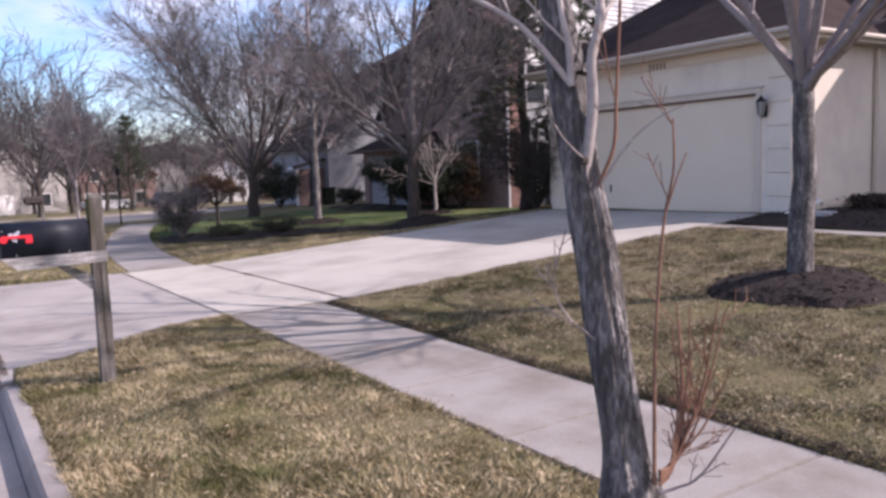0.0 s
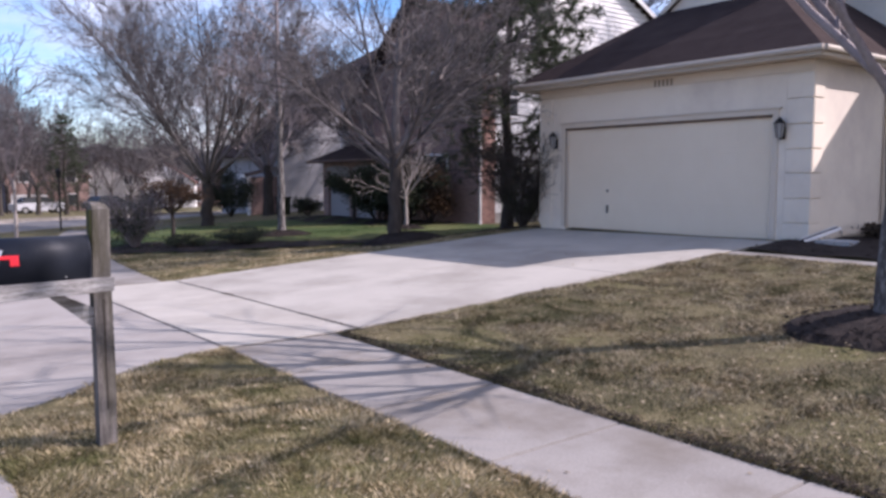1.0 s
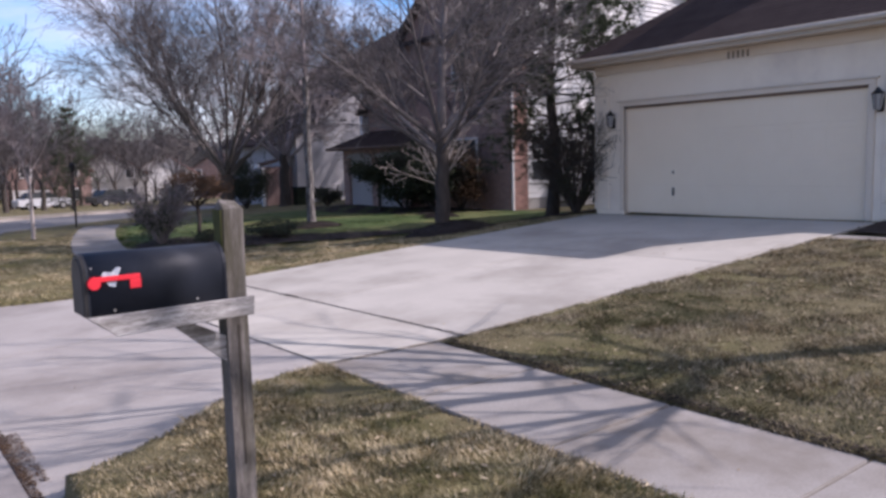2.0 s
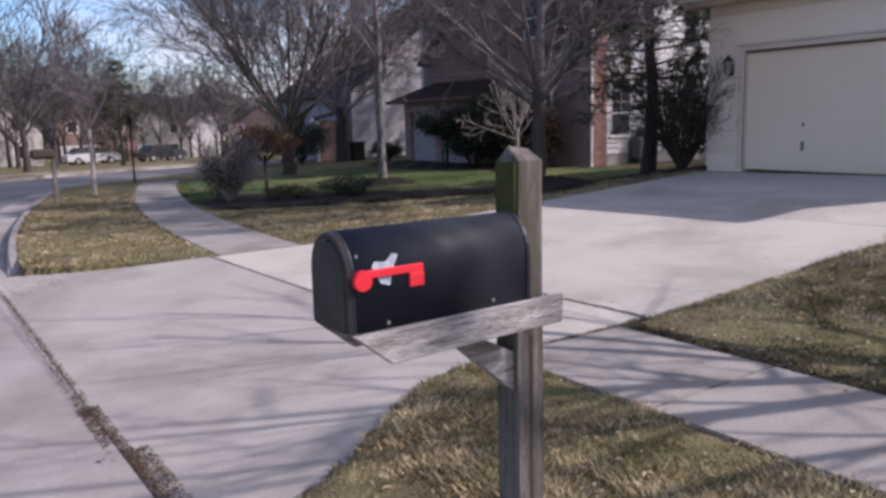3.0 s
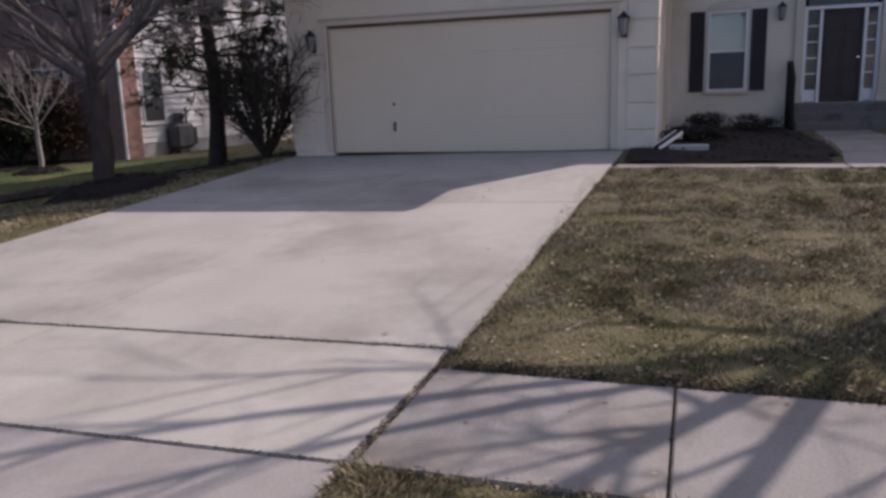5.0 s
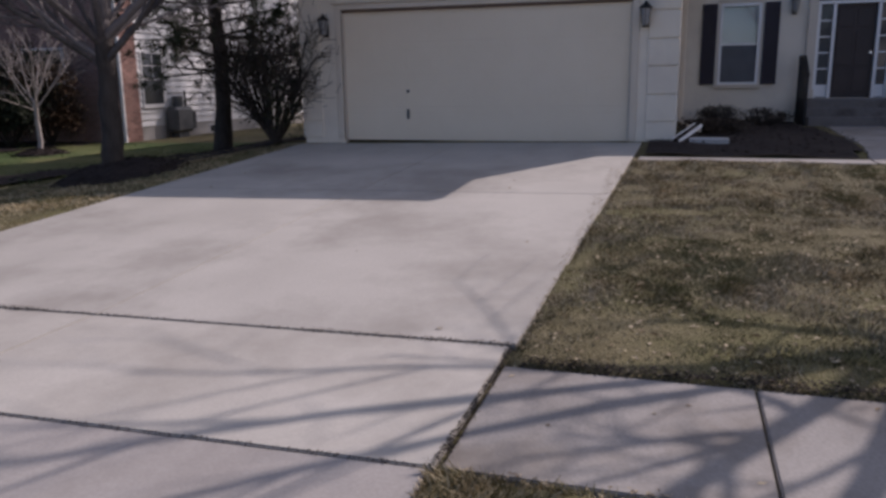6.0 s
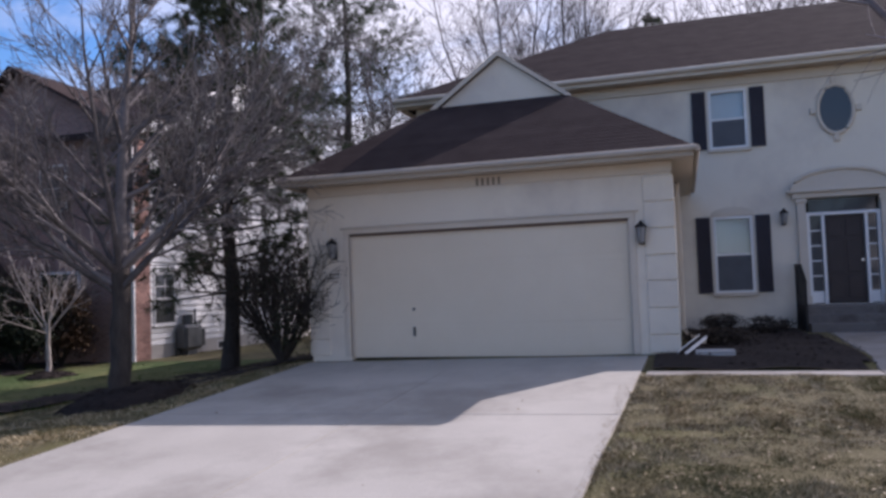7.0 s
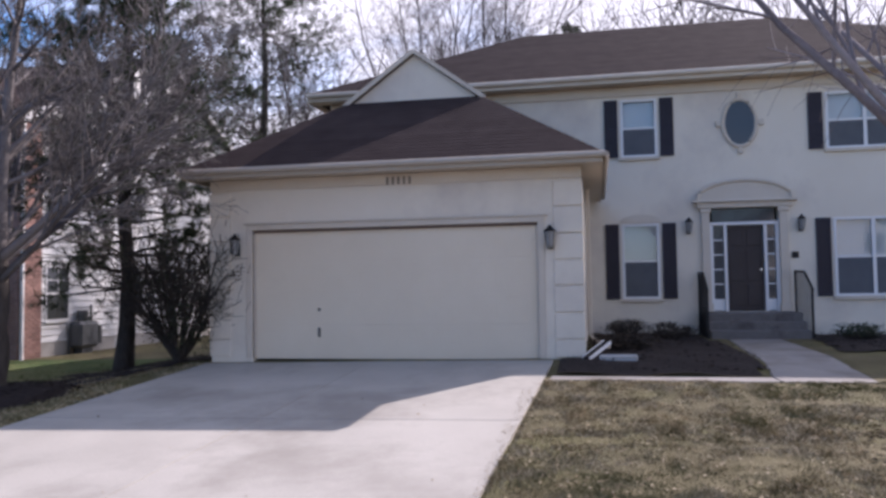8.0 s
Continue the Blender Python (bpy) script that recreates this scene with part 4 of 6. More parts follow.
# ---- the mailbox ----
def build_mailbox():
    px, py = 1.285, 5.84
    g = zland(px, py) - 0.015
    t = thing("mailbox", px, py, g, "black metal mailbox with a red flag on a weathered timber post", "mailbox")
    # post with a pointed, weathered top
    hw = 0.054
    bm = bmesh.new()
    rings = []
    for z, k in ((-0.3, 1.0), (0.5, 1.0), (1.1, 0.985), (1.512, 0.97)):
        rings.append([bm.verts.new((px + sx * hw * k + 0.004 * math.sin(z * 5), py + sy * hw * k, g + z)) for sx, sy in ((-1, -1), (1, -1), (1, 1), (-1, 1))])
    ridge = [bm.verts.new((px - hw * 0.9, py, g + 1.56)), bm.verts.new((px + hw * 0.8, py - 0.004, g + 1.545))]
    for a, b in zip(rings, rings[1:]):
        for i in range(4):
            bm.faces.new((a[i], a[(i + 1) % 4], b[(i + 1) % 4], b[i]))
    a, b, c, d = rings[-1]
    bm.faces.new((a, b, ridge[1], ridge[0]))
    bm.faces.new((c, d, ridge[0], ridge[1]))
    bm.faces.new((b, c, ridge[1]))
    bm.faces.new((d, a, ridge[0]))
    bm.faces.new(rings[0][::-1])
    bmesh.ops.bevel(bm, geom=[e for e in bm.edges if abs((e.verts[0].co - e.verts[1].co).z) > 0.02], offset=0.006, segments=1, affect="EDGES")
    post = part("post", bm, M_POST, t, "cracked grey timber post")
    part("moss_face", box(px - hw - 0.004, px - hw + 0.001, py - hw * 0.86, py + hw * 0.86, g + 1.30, g + 1.508), M_MOSS, post, "green mossy face")
    part("crack", box(px - 0.006, px + 0.008, py - hw - 0.0015, py - hw + 0.02, g + 0.25, g + 0.95), M_JOINT, post, "dark split in the grain")
    # cradle boards, cut at a slant in front
    y0, y1, z0, z1 = 5.682, 5.91, g + 1.003, g + 1.093
    for ya, yb in ((y0 + 0.0, y0 + 0.022), (y1 - 0.022, y1)):
        bm = bmesh.new()
        out = [(0.585, z1), (0.70, z0 - 0.004), (1.325, z0 + 0.008), (1.331, z1 + 0.006)]
        lo = [bm.verts.new((x, ya, z)) for x, z in out]
        hi = [bm.verts.new((x, yb, z)) for x, z in out]
        bm.faces.new(lo)
        bm.faces.new(hi[::-1])
        for i in range(4):
            bm.faces.new((lo[i], hi[i], hi[(i + 1) % 4], lo[(i + 1) % 4]))
        bmesh.ops.recalc_face_normals(bm, faces=bm.faces)
        bmesh.ops.bevel(bm, geom=list(bm.edges), offset=0.003, segments=1, affect="EDGES")
        part("side_board", bm, M_BOARD, t, "bleached split board")
    part("shelf_board", box(0.62, px - hw - 0.002, y0 + 0.024, y1 - 0.024, z1 - 0.022, z1 - 0.002, 0.002), M_BOARD, t)
    bm = bmesh.new()
    tri = [(px - hw, g + 0.77), (px - hw, g + 0.90), (1.03, z0 + 0.004), (0.96, z0 + 0.004)]
    lo = [bm.verts.new((x, py - 0.03, z)) for x, z in tri]
    hi = [bm.verts.new((x, py + 0.03, z)) for x, z in tri]
    bm.faces.new(lo)
    bm.faces.new(hi[::-1])
    for i in range(4):
        bm.faces.new((lo[i], hi[i], hi[(i + 1) % 4], lo[(i + 1) % 4]))
    bmesh.ops.recalc_face_normals(bm, faces=bm.faces)
    part("brace", bm, M_BOARD, t)
    # the box: a vaulted tube of sheet steel
    bx0, bx1, yc, hwid = 0.584, 1.205, 5.807, 0.107
    zb, spring, top = g + 1.096, g + 1.245, g + 1.358

    def outline(k=1.0, n=14):
        pts = [(-hwid * k, zb)]
        for i in range(n + 1):
            a = math.pi * i / n
            pts.append((-hwid * k * math.cos(a), spring + (top - spring) * k * math.sin(a)))
        pts.append((hwid * k, zb))
        return [(yc + y, z) for y, z in pts]

    def loft(x0, x1, k0=1.0, k1=1.0, cap0=True, cap1=True):
        bm = bmesh.new()
        a = [bm.verts.new((x0, y, z)) for y, z in outline(k0)]
        b = [bm.verts.new((x1, y, z)) for y, z in outline(k1)]
        m = len(a)
        for i in range(m):
            bm.faces.new((a[i], a[(i + 1) % m], b[(i + 1) % m], b[i]))
        if cap0:
            bm.faces.new(a[::-1])
        if cap1:
            bm.faces.new(b)
        bmesh.ops.recalc_face_normals(bm, faces=bm.faces)
        return bm
    bm = loft(bx0 + 0.02, bx1 - 0.012)
    body = part("body", bm, M_BOX, t, "glossy black vaulted body", True)
    body.data.polygons.foreach_set("use_smooth", [len(p.vertices) == 4 for p in body.data.polygons])
    part("rear_rim", loft(bx1 - 0.014, bx1, 1.025, 1.025), M_BOX, body)
    part("front_rim", loft(bx0 + 0.014, bx0 + 0.02, 1.008, 1.008), M_BOX, body)
    dr = part("door", loft(bx0, bx0 + 0.013, 0.965, 1.0), M_BOXDOOR, t, "dull black front door")
    part("pull_tab", box(bx0 - 0.008, bx0 + 0.006, yc - 0.014, yc + 0.014, top - 0.028, top - 0.02, 0.002), M_BOXDOOR, dr)
    bm = loft(bx0 - 0.004, bx0 + 0.002, 0.80, 0.84)
    part("stamped_panel", bm, M_BOXDOOR, dr)
    ys = yc - hwid
    for x, z in ((0.70, zb + 0.016), (1.06, zb + 0.022)):
        part("screw", rod((x, ys - 0.004, z), (x, ys + 0.002, z), 0.006, 8), M_STEEL, t, "bright screw head")
    part("rivet", box(bx0 + 0.030, bx0 + 0.037, yc - hwid * 0.90, yc - hwid * 0.82, spring + 0.035, spring + 0.058), M_STEEL, t, "bright scratched edge")
    # flag lying along the side
    fx, fz = 0.622, g + 1.236
    bm = bmesh.new()
    tube(bm, [Vector((fx, ys - 0.016, fz)), Vector((fx, ys - 0.002, fz))], [0.026, 0.028], 16)
    flag = part("flag", bm, M_RED, t, "red plastic signal flag lowered")
    part("flag_arm", box(fx + 0.012, 0.812, ys - 0.011, ys - 0.004, fz + 0.004, fz + 0.026, 0.002), M_RED, flag)
    part("flag_tip", box(0.766, 0.814, ys - 0.0112, ys - 0.0042, fz - 0.036, fz + 0.0035, 0.002), M_RED, flag)
    bm = bmesh.new()
    vs = [bm.verts.new((0.655 + (x - 0.662) * 1.5, ys - 0.0015, fz + 0.018 + (z - fz - 0.018) * 1.3)) for x, z in ((0.662, fz + 0.028), (0.667, fz + 0.039), (0.69, fz + 0.036), (0.703, fz + 0.052), (0.716, fz + 0.048), (0.708, fz + 0.028), (0.698, fz - 0.014), (0.680, fz - 0.008))]
    bm.faces.new(vs)
    part("sticker", bm, M_STICKER, t, "torn pale sticker")
    return t


build_mailbox()


# ---- trees ----
class Twigs:
    """Collects tapered tubes into one mesh."""

    def __init__(self):
        self.v, self.f = [], []

    def add(self, pts, radii, sides):
        base, k = len(self.v), len(pts)
        for i in range(k):
            d = (pts[min(i + 1, k - 1)] - pts[max(i - 1, 0)])
            d = d.normalized() if d.length > 1e-6 else Vector((0, 0, 1))
            a = d.orthogonal().normalized()
            b = d.cross(a)
            for s in range(sides):
                t = 2 * math.pi * s / sides
                p = pts[i] + radii[i] * (math.cos(t) * a + math.sin(t) * b)
                self.v.append((p.x, p.y, p.z))
        for i in range(k - 1):
            o = base + i * sides
            for s in range(sides):
                self.f.append((o + s, o + (s + 1) % sides, o + sides + (s + 1) % sides, o + sides + s))


def limb(rng, start, way, length, curve_up, wob, segs):
    pts, p, d = [start.copy()], start.copy(), way.normalized()
    for _ in range(segs):
        d = (d + Vector((rng.uniform(-wob, wob), rng.uniform(-wob, wob), rng.uniform(-wob, wob) + curve_up))).normalized()
        p = p + d * (length / segs)
        pts.append(p.copy())
    return pts


def branch(rng, tw, start, way, length, r0, level, spec, tips=None):
    """spec: per level (children, length ratio, angle, upward pull, wobble, segments, sides)."""
    kids, ratio, ang, up, wob, segs, sides = spec[level][:7]
    pts = limb(rng, start, way, length, up, wob, segs)
    rmin = spec[level][7] if len(spec[level]) > 7 else 0.0045
    radii = [max(rmin, r0 * (1 - 0.78 * i / segs)) for i in range(segs + 1)]
    tw.add(pts, radii, sides)
    if level + 1 >= len(spec):
        if tips is not None:
            tips.append((pts[-1], (pts[-1] - pts[-2]).normalized()))
        return
    for c in range(kids):
        t = 0.22 + 0.78 * (c + rng.random()) / kids
        f = min(t * segs, segs - 1e-3)
        i = int(f)
        p = pts[i].lerp(pts[i + 1], f - i)
        d = (pts[i + 1] - pts[i]).normalized()
        side = d.orthogonal().normalized()
        side.rotate(Matrix.Rotation(rng.uniform(0, 2 * math.pi), 3, d))
        a = radians(ang) * rng.uniform(0.65, 1.3)
        w = d * math.cos(a) + side * math.sin(a)
        branch(rng, tw, p, w, length * ratio * rng.uniform(0.65, 1.15) * (1.15 - 0.45 * t), radii[i] * 0.55, level + 1, spec, tips)


def bare_tree(x, y, trunk_h, trunk_r, limbs, limb_len, spread, spec, seed, bark, twig, label, lean=(0, 0), leader=0.0, category="tree", group="", low=0.75, thick=(0.24, 0.40), twist=0.0):
    rng = random.Random(seed)
    g = zland(x, y)
    t = thing("tree", x, y, g, label, category, group)
    base = Vector((x, y, g - 0.15))
    top = Vector((x + lean[0], y + lean[1], g + trunk_h))
    k = 9
    pts = [base.lerp(top, i / k) + Vector((rng.uniform(-1, 1), rng.uniform(-1, 1), 0)) * trunk_r * 0.18 * (i > 0) for i in range(k + 1)]
    radii = [trunk_r * (1.0 + 0.55 * max(0, 1 - i * 1.1) + 0.0) * (1 - 0.3 * i / k) for i in range(k + 1)]
    tw = Twigs()
    tw.add(pts, radii, 14)
    raw_object("trunk", tw.v, tw.f, bark, t, True)
    tw = Twigs()
    for i in range(limbs):
        a = twist + 2 * math.pi * (i + rng.uniform(-0.3, 0.3)) / limbs
        f = low + (1 - low) * rng.random() if i else 1.0
        p = base.lerp(top, f)
        s = radians(spread) * rng.uniform(0.55, 1.2)
        way = Vector((math.cos(a) * math.sin(s), math.sin(a) * math.sin(s), math.cos(s)))
        branch(rng, tw, p - way * trunk_r * 0.3, way, limb_len * rng.uniform(0.75, 1.15), trunk_r * rng.uniform(*thick), 0, spec)
    if leader:
        branch(rng, tw, top - Vector((0, 0, 0.1)), Vector((0.02, 0.02, 1)), leader, radii[-1] * 0.85, 0, [(spec[0][0] + 8, spec[0][1] * 0.75, spec[0][2] + 18, 0.02, 0.05, spec[0][5] + 3, 8)] + list(spec[1:]))
    raw_object("crown", tw.v, tw.f, twig, t, True)
    return t


BIG = [(10, 0.50, 34, 0.03, 0.10, 7, 6), (9, 0.50, 34, 0.03, 0.12, 5, 4), (8, 0.5, 38, 0.02, 0.16, 4, 3), (7, 0.6, 38, 0.0, 0.18, 2, 3)]
FAR = [(8, 0.5, 36, 0.05, 0.12, 5, 4), (7, 0.5, 38, 0.03, 0.14, 4, 3), (6, 0.55, 40, 0.02, 0.16, 3, 3), (4, 0.6, 40, 0.0, 0.18, 2, 3, 0.006)]
DIST = [(8, 0.5, 36, 0.05, 0.12, 4, 3), (8, 0.5, 38, 0.03, 0.14, 3, 3, 0.018), (11, 0.55, 40, 0.02, 0.16, 2, 3, 0.018)]
YARD = [(7, 0.48, 40, 0.05, 0.12, 6, 6), (6, 0.5, 40, 0.04, 0.14, 4, 4, 0.0035), (4, 0.55, 40, 0.02, 0.16, 3, 3, 0.0032)]
VASE = [(10, 0.50, 34, 0.03, 0.10, 7, 6), (9, 0.50, 34, 0.03, 0.12, 5, 4), (9, 0.5, 38, 0.02, 0.16, 4, 3), (9, 0.6, 38, 0.0, 0.18, 2, 3, 0.0058)]
YOUNG = [(6, 0.42, 42, 0.06, 0.12, 6, 8), (4, 0.5, 42, 0.04, 0.14, 4, 5), (3, 0.5, 40, 0.02, 0.16, 3, 3)]


def near_tree():
    """The young tree close to the path: a furrowed leaning trunk that forks at head height, thin branches and low shoots."""
    rng = random.Random(12)
    base, top = Vector((1.668, 0.338, -0.12)), Vector((1.812, 0.89, 2.03))
    t = thing("tree", base.x, base.y, 0.0, "young leaning street tree with flaking grey bark and reddish shoots", "tree")
    rows, sides = 150, 64
    v, f = [], []
    for i in range(rows + 1):
        k = i / rows
        c = base.lerp(top, k) + Vector((0.010 * math.sin(k * 5.0), 0.008 * math.sin(k * 7.0), 0))
        r = 0.064 * (1 - 0.2 * k) + 0.03 * max(0, 1 - abs(k - 0.40) * 14) ** 2 + 0.05 * max(0, 1 - k * 9) ** 2
        for s_ in range(sides):
            a = 2 * math.pi * s_ / sides
            n1 = noise.noise(Vector((math.cos(a) * 5.5, math.sin(a) * 5.5, k * 4.5)))
            n2 = noise.noise(Vector((math.cos(a) * 16, math.sin(a) * 16, k * 13 + 7)))
            rr = r * (1 + 0.17 * (abs(n1) * 2 - 0.5) + 0.09 * n2)
            v.append((c.x + rr * math.cos(a), c.y + rr * math.sin(a), c.z))
    for i in range(rows):
        for s_ in range(sides):
            o = i * sides
            f.append((o + s_, o + (s_ + 1) % sides, o + sides + (s_ + 1) % sides, o + sides + s_))
    raw_object("trunk", v, f, M_BARK, t, True)
    part("knot", rod((1.75, 0.74, 1.655), (1.712, 0.722, 1.66), 0.013, 10), M_DARKBARK, t, "dark pruning scar")

    def smooth(pts):
        pts = [Vector(p) for p in pts]
        out = []
        for i in range(len(pts) - 1):
            p0, p1, p2, p3 = pts[max(0, i - 1)], pts[i], pts[i + 1], pts[min(len(pts) - 1, i + 2)]
            for q in range(5):
                w = q / 5
                out.append(0.5 * (2 * p1 + (p2 - p0) * w + (2 * p0 - 5 * p1 + 4 * p2 - p3) * w * w + (3 * p1 - p0 - 3 * p2 + p3) * w ** 3))
        return out + [pts[-1]]

    def grown(name, pts, r0, r1, mat, label="", twigs=0, reach=0.2):
        """A branch along a bent line, with side twigs."""
        pts = smooth(pts)
        tw = Twigs()
        k = len(pts) - 1
        tw.add(pts, [r0 + (r1 - r0) * i / k for i in range(k + 1)], 10)
        for _ in range(twigs):
            i = rng.randint(k // 3, k - 1)
            d = (pts[i + 1] - pts[i]).normalized()
            side = d.orthogonal().normalized()
            side.rotate(Matrix.Rotation(rng.uniform(0, 6.28), 3, d))
            branch(rng, tw, pts[i], d * 0.8 + side * 0.6, reach * rng.uniform(0.5, 1.2), r1 * 0.7, 0, [(3, 0.5, 40, 0.05, 0.12, 4, 4, 0.0018), (0, 0, 0, 0.04, 0.14, 3, 3, 0.0014)])
        ob = raw_object(name, tw.v, tw.f, mat, t, True)
        if label:
            ob["label"] = label
    # the stems above the fork
    grown("stem", [(1.80, 0.85, 1.90), (1.80, 0.93, 2.2), (1.77, 1.02, 2.6), (1.72, 1.06, 3.2), (1.74, 1.02, 4.2)], 0.054, 0.022, M_BARK, "", 16, 1.2)
    grown("stem", [(1.755, 0.75, 1.60), (1.79, 0.745, 1.80), (1.797, 0.754, 1.95), (1.824, 0.746, 2.06), (1.878, 0.786, 2.35), (1.93, 0.74, 3.3)], 0.019, 0.008, M_PALE, "pale smooth side stem", 9, 0.8)
    grown("branch", [(1.765, 0.80, 1.87), (1.684, 0.906, 2.037), (1.631, 0.996, 2.114), (1.595, 1.073, 2.163), (1.50, 1.2, 2.25)], 0.010, 0.005, M_PALE, "pale thin branch", 4, 0.3)
    grown("branch", [(1.76, 0.80, 1.87), (1.761, 0.809, 1.987), (1.755, 0.838, 2.118), (1.758, 0.872, 2.4)], 0.012, 0.007, M_PALE, "", 2, 0.4)
    grown("branch", [(1.775, 0.712, 1.585), (1.823, 0.698, 1.693), (1.838, 0.702, 1.819), (1.86, 0.707, 2.05), (1.87, 0.70, 2.3)], 0.0062, 0.004, M_SHOOT, "", 2, 0.2)
    grown("branch", [(1.78, 0.71, 1.585), (1.807, 0.627, 1.698), (1.831, 0.553, 1.759), (1.862, 0.482, 1.793)], 0.0045, 0.0022, M_PALE)
    grown("branch", [(1.745, 0.735, 1.66), (1.62, 0.65, 1.69), (1.53, 0.60, 1.73), (1.46, 0.57, 1.80)], 0.004, 0.0016, M_TWIG)
    grown("branch", [(1.715, 0.65, 1.15), (1.618, 0.687, 1.243), (1.583, 0.702, 1.347)], 0.0042, 0.0018, M_TWIG, "", 4, 0.14)
    # low shoots from a burr on the trunk
    red = "reddish brown shoot"
    grown("shoot", [(1.725, 0.47, 0.80), (1.75, 0.492, 0.901), (1.812, 0.541, 1.167), (1.877, 0.568, 1.47), (1.916, 0.565, 1.624), (1.936, 0.584, 1.764)], 0.0062, 0.0028, M_SHOOT, red, 3, 0.2)
    grown("shoot", [(1.88, 0.566, 1.50), (1.915, 0.553, 1.60), (1.946, 0.545, 1.669)], 0.0035, 0.002, M_SHOOT, red)
    grown("shoot", [(1.73, 0.46, 0.78), (1.772, 0.44, 0.79), (1.819, 0.398, 0.825), (1.877, 0.334, 0.962)], 0.005, 0.0022, M_TWIG, "", 3, 0.12)
    for i in range(13):
        w = (i + rng.random()) / 13
        b = Vector((1.735, 0.462, 0.80 + 0.04 * rng.random()))
        knee = Vector((1.782 + 0.012 * rng.random(), 0.462, 0.84 + 0.02 * rng.random()))
        tip = Vector((1.86 + 0.10 * w + rng.uniform(-0.03, 0.03), 0.56 - 0.13 * w + rng.uniform(-0.03, 0.03), 1.27 - 0.28 * rng.random() ** 2))
        mid = knee.lerp(tip, 0.5) + Vector((0.012, -0.01, -0.01))
        grown("shoot", [b, knee, mid, tip], 0.0046, 0.0022, M_SHOOT, red, 2, 0.13)


def mulch_ring(x, y, r, h, label, seed):
    rng = random.Random(seed)
    bm = bmesh.new()
    n, rings = 26, 6
    rows = []
    for k in range(rings):
        q = k / (rings - 1)
        row = []
        for i in range(n):
            a = 2 * math.pi * i / n
            rr = r * q * (1 + 0.10 * math.sin(3 * a + seed) + 0.05 * rng.uniform(-1, 1))
            px, py = x + rr * math.cos(a), y + rr * math.sin(a)
            row.append(bm.verts.new((px, py, zland(px, py) + h * (1 - q * q) + 0.02 * rng.random() - (0.05 if k == rings - 1 else 0))))
        rows.append(row)
    for a, b in zip(rows, rows[1:]):
        for i in range(n):
            bm.faces.new((a[i], a[(i + 1) % n], b[(i + 1) % n], b[i]))
    bmesh.ops.remove_doubles(bm, verts=bm.verts, dist=1e-4)
    # loose bark chips
    for _ in range(700):
        a, q = rng.uniform(0, 6.283), math.sqrt(rng.random()) * 1.03
        px, py = x + r * q * math.cos(a), y + r * q * math.sin(a)
        z = zland(px, py) + h * max(0, 1 - q * q) + 0.02
        s = rng.uniform(0.015, 0.04)
        w = rng.uniform(0, 3.14)
        c, d = math.cos(w) * s, math.sin(w) * s
        bm.faces.new([bm.verts.new(p) for p in ((px - c, py - d, z), (px + d * 0.4, py - c * 0.4, z + 0.012), (px + c, py + d, z + 0.004), (px - d * 0.4, py + c * 0.4, z + 0.014))])
    ob = mesh_object("mulch_ring", bm, M_MULCH)
    return tagged(ob, label, "mulch", kind="stuff")


near_tree()
_yard = bare_tree(7.75, 3.8, 2.25, 0.14, 9, 4.2, 52, YARD, 5, M_BARK, M_TWIG, "bare yard tree standing in a mulch ring", low=0.86, leader=3.6, thick=(0.30, 0.44), twist=0.6)


def long_limb(parent, pts, r0, seed):
    """A heavy spreading limb with its own twigs."""
    rng = random.Random(seed)
    tw = Twigs()
    pts = [Vector(p) for p in pts]
    fine = []
    for p, q in zip(pts, pts[1:]):
        fine += [p.lerp(q, k / 4) + Vector((rng.uniform(-1, 1), rng.uniform(-1, 1), rng.uniform(-1, 1))) * 0.025 for k in range(4)]
    fine.append(pts[-1])
    k = len(fine) - 1
    tw.add(fine, [r0 * (1 - 0.7 * i / k) for i in range(k + 1)], 8)
    for _ in range(12):
        i = rng.randint(2, k - 1)
        d = (fine[i + 1] - fine[i]).normalized()
        side = d.orthogonal().normalized()
        side.rotate(Matrix.Rotation(rng.uniform(0, 6.28), 3, d))
        branch(rng, tw, fine[i], d * 0.75 + side * 0.7, rng.uniform(0.7, 1.7), r0 * 0.4, 1, YARD)
    raw_object("limb", tw.v, tw.f, M_TWIG, parent, True)


long_limb(_yard, [(7.72, 3.75, 2.35), (7.65, 2.95, 3.0), (7.2, 2.6, 4.0), (6.45, 2.1, 5.0), (6.1, 1.8, 5.8)], 0.062, 1)
long_limb(_yard, [(7.72, 3.75, 2.3), (7.2, 2.8, 2.95), (6.8, 2.15, 3.6), (6.95, 1.1, 4.5), (7.2, 0.25, 5.2)], 0.058, 2)
mulch_ring(7.75, 3.8, 0.95, 0.18, "dark bark mulch heaped round a tree", 1)
bare_tree(10.0, 15.3, 2.1, 0.175, 12, 3.9, 54, BIG, 21, M_DARKBARK, M_MIDTWIG, "bare deciduous tree with a stout grey trunk", low=0.72, leader=4.8)
mulch_ring(10.15, 15.3, 1.0, 0.26, "dark mulch mound at a tree", 2)
bare_tree(14.05, 20.6, 1.2, 0.06, 10, 2.1, 62, YOUNG, 8, M_PALE, M_PALE, "small ornamental tree with pale bark", low=0.7, thick=(0.2, 0.34))
mulch_ring(14.05, 20.6, 0.6, 0.14, "small dark mulch mound", 3)
bare_tree(10.5, 22.1, 4.3, 0.12, 10, 2.8, 60, FAR, 33, M_BARK, M_TWIG, "slender straight bare tree on the green lawn", low=0.55, leader=6.0, thick=(0.16, 0.28))
mulch_ring(10.5, 22.1, 0.9, 0.16, "dark mulch mound at a tree", 4)
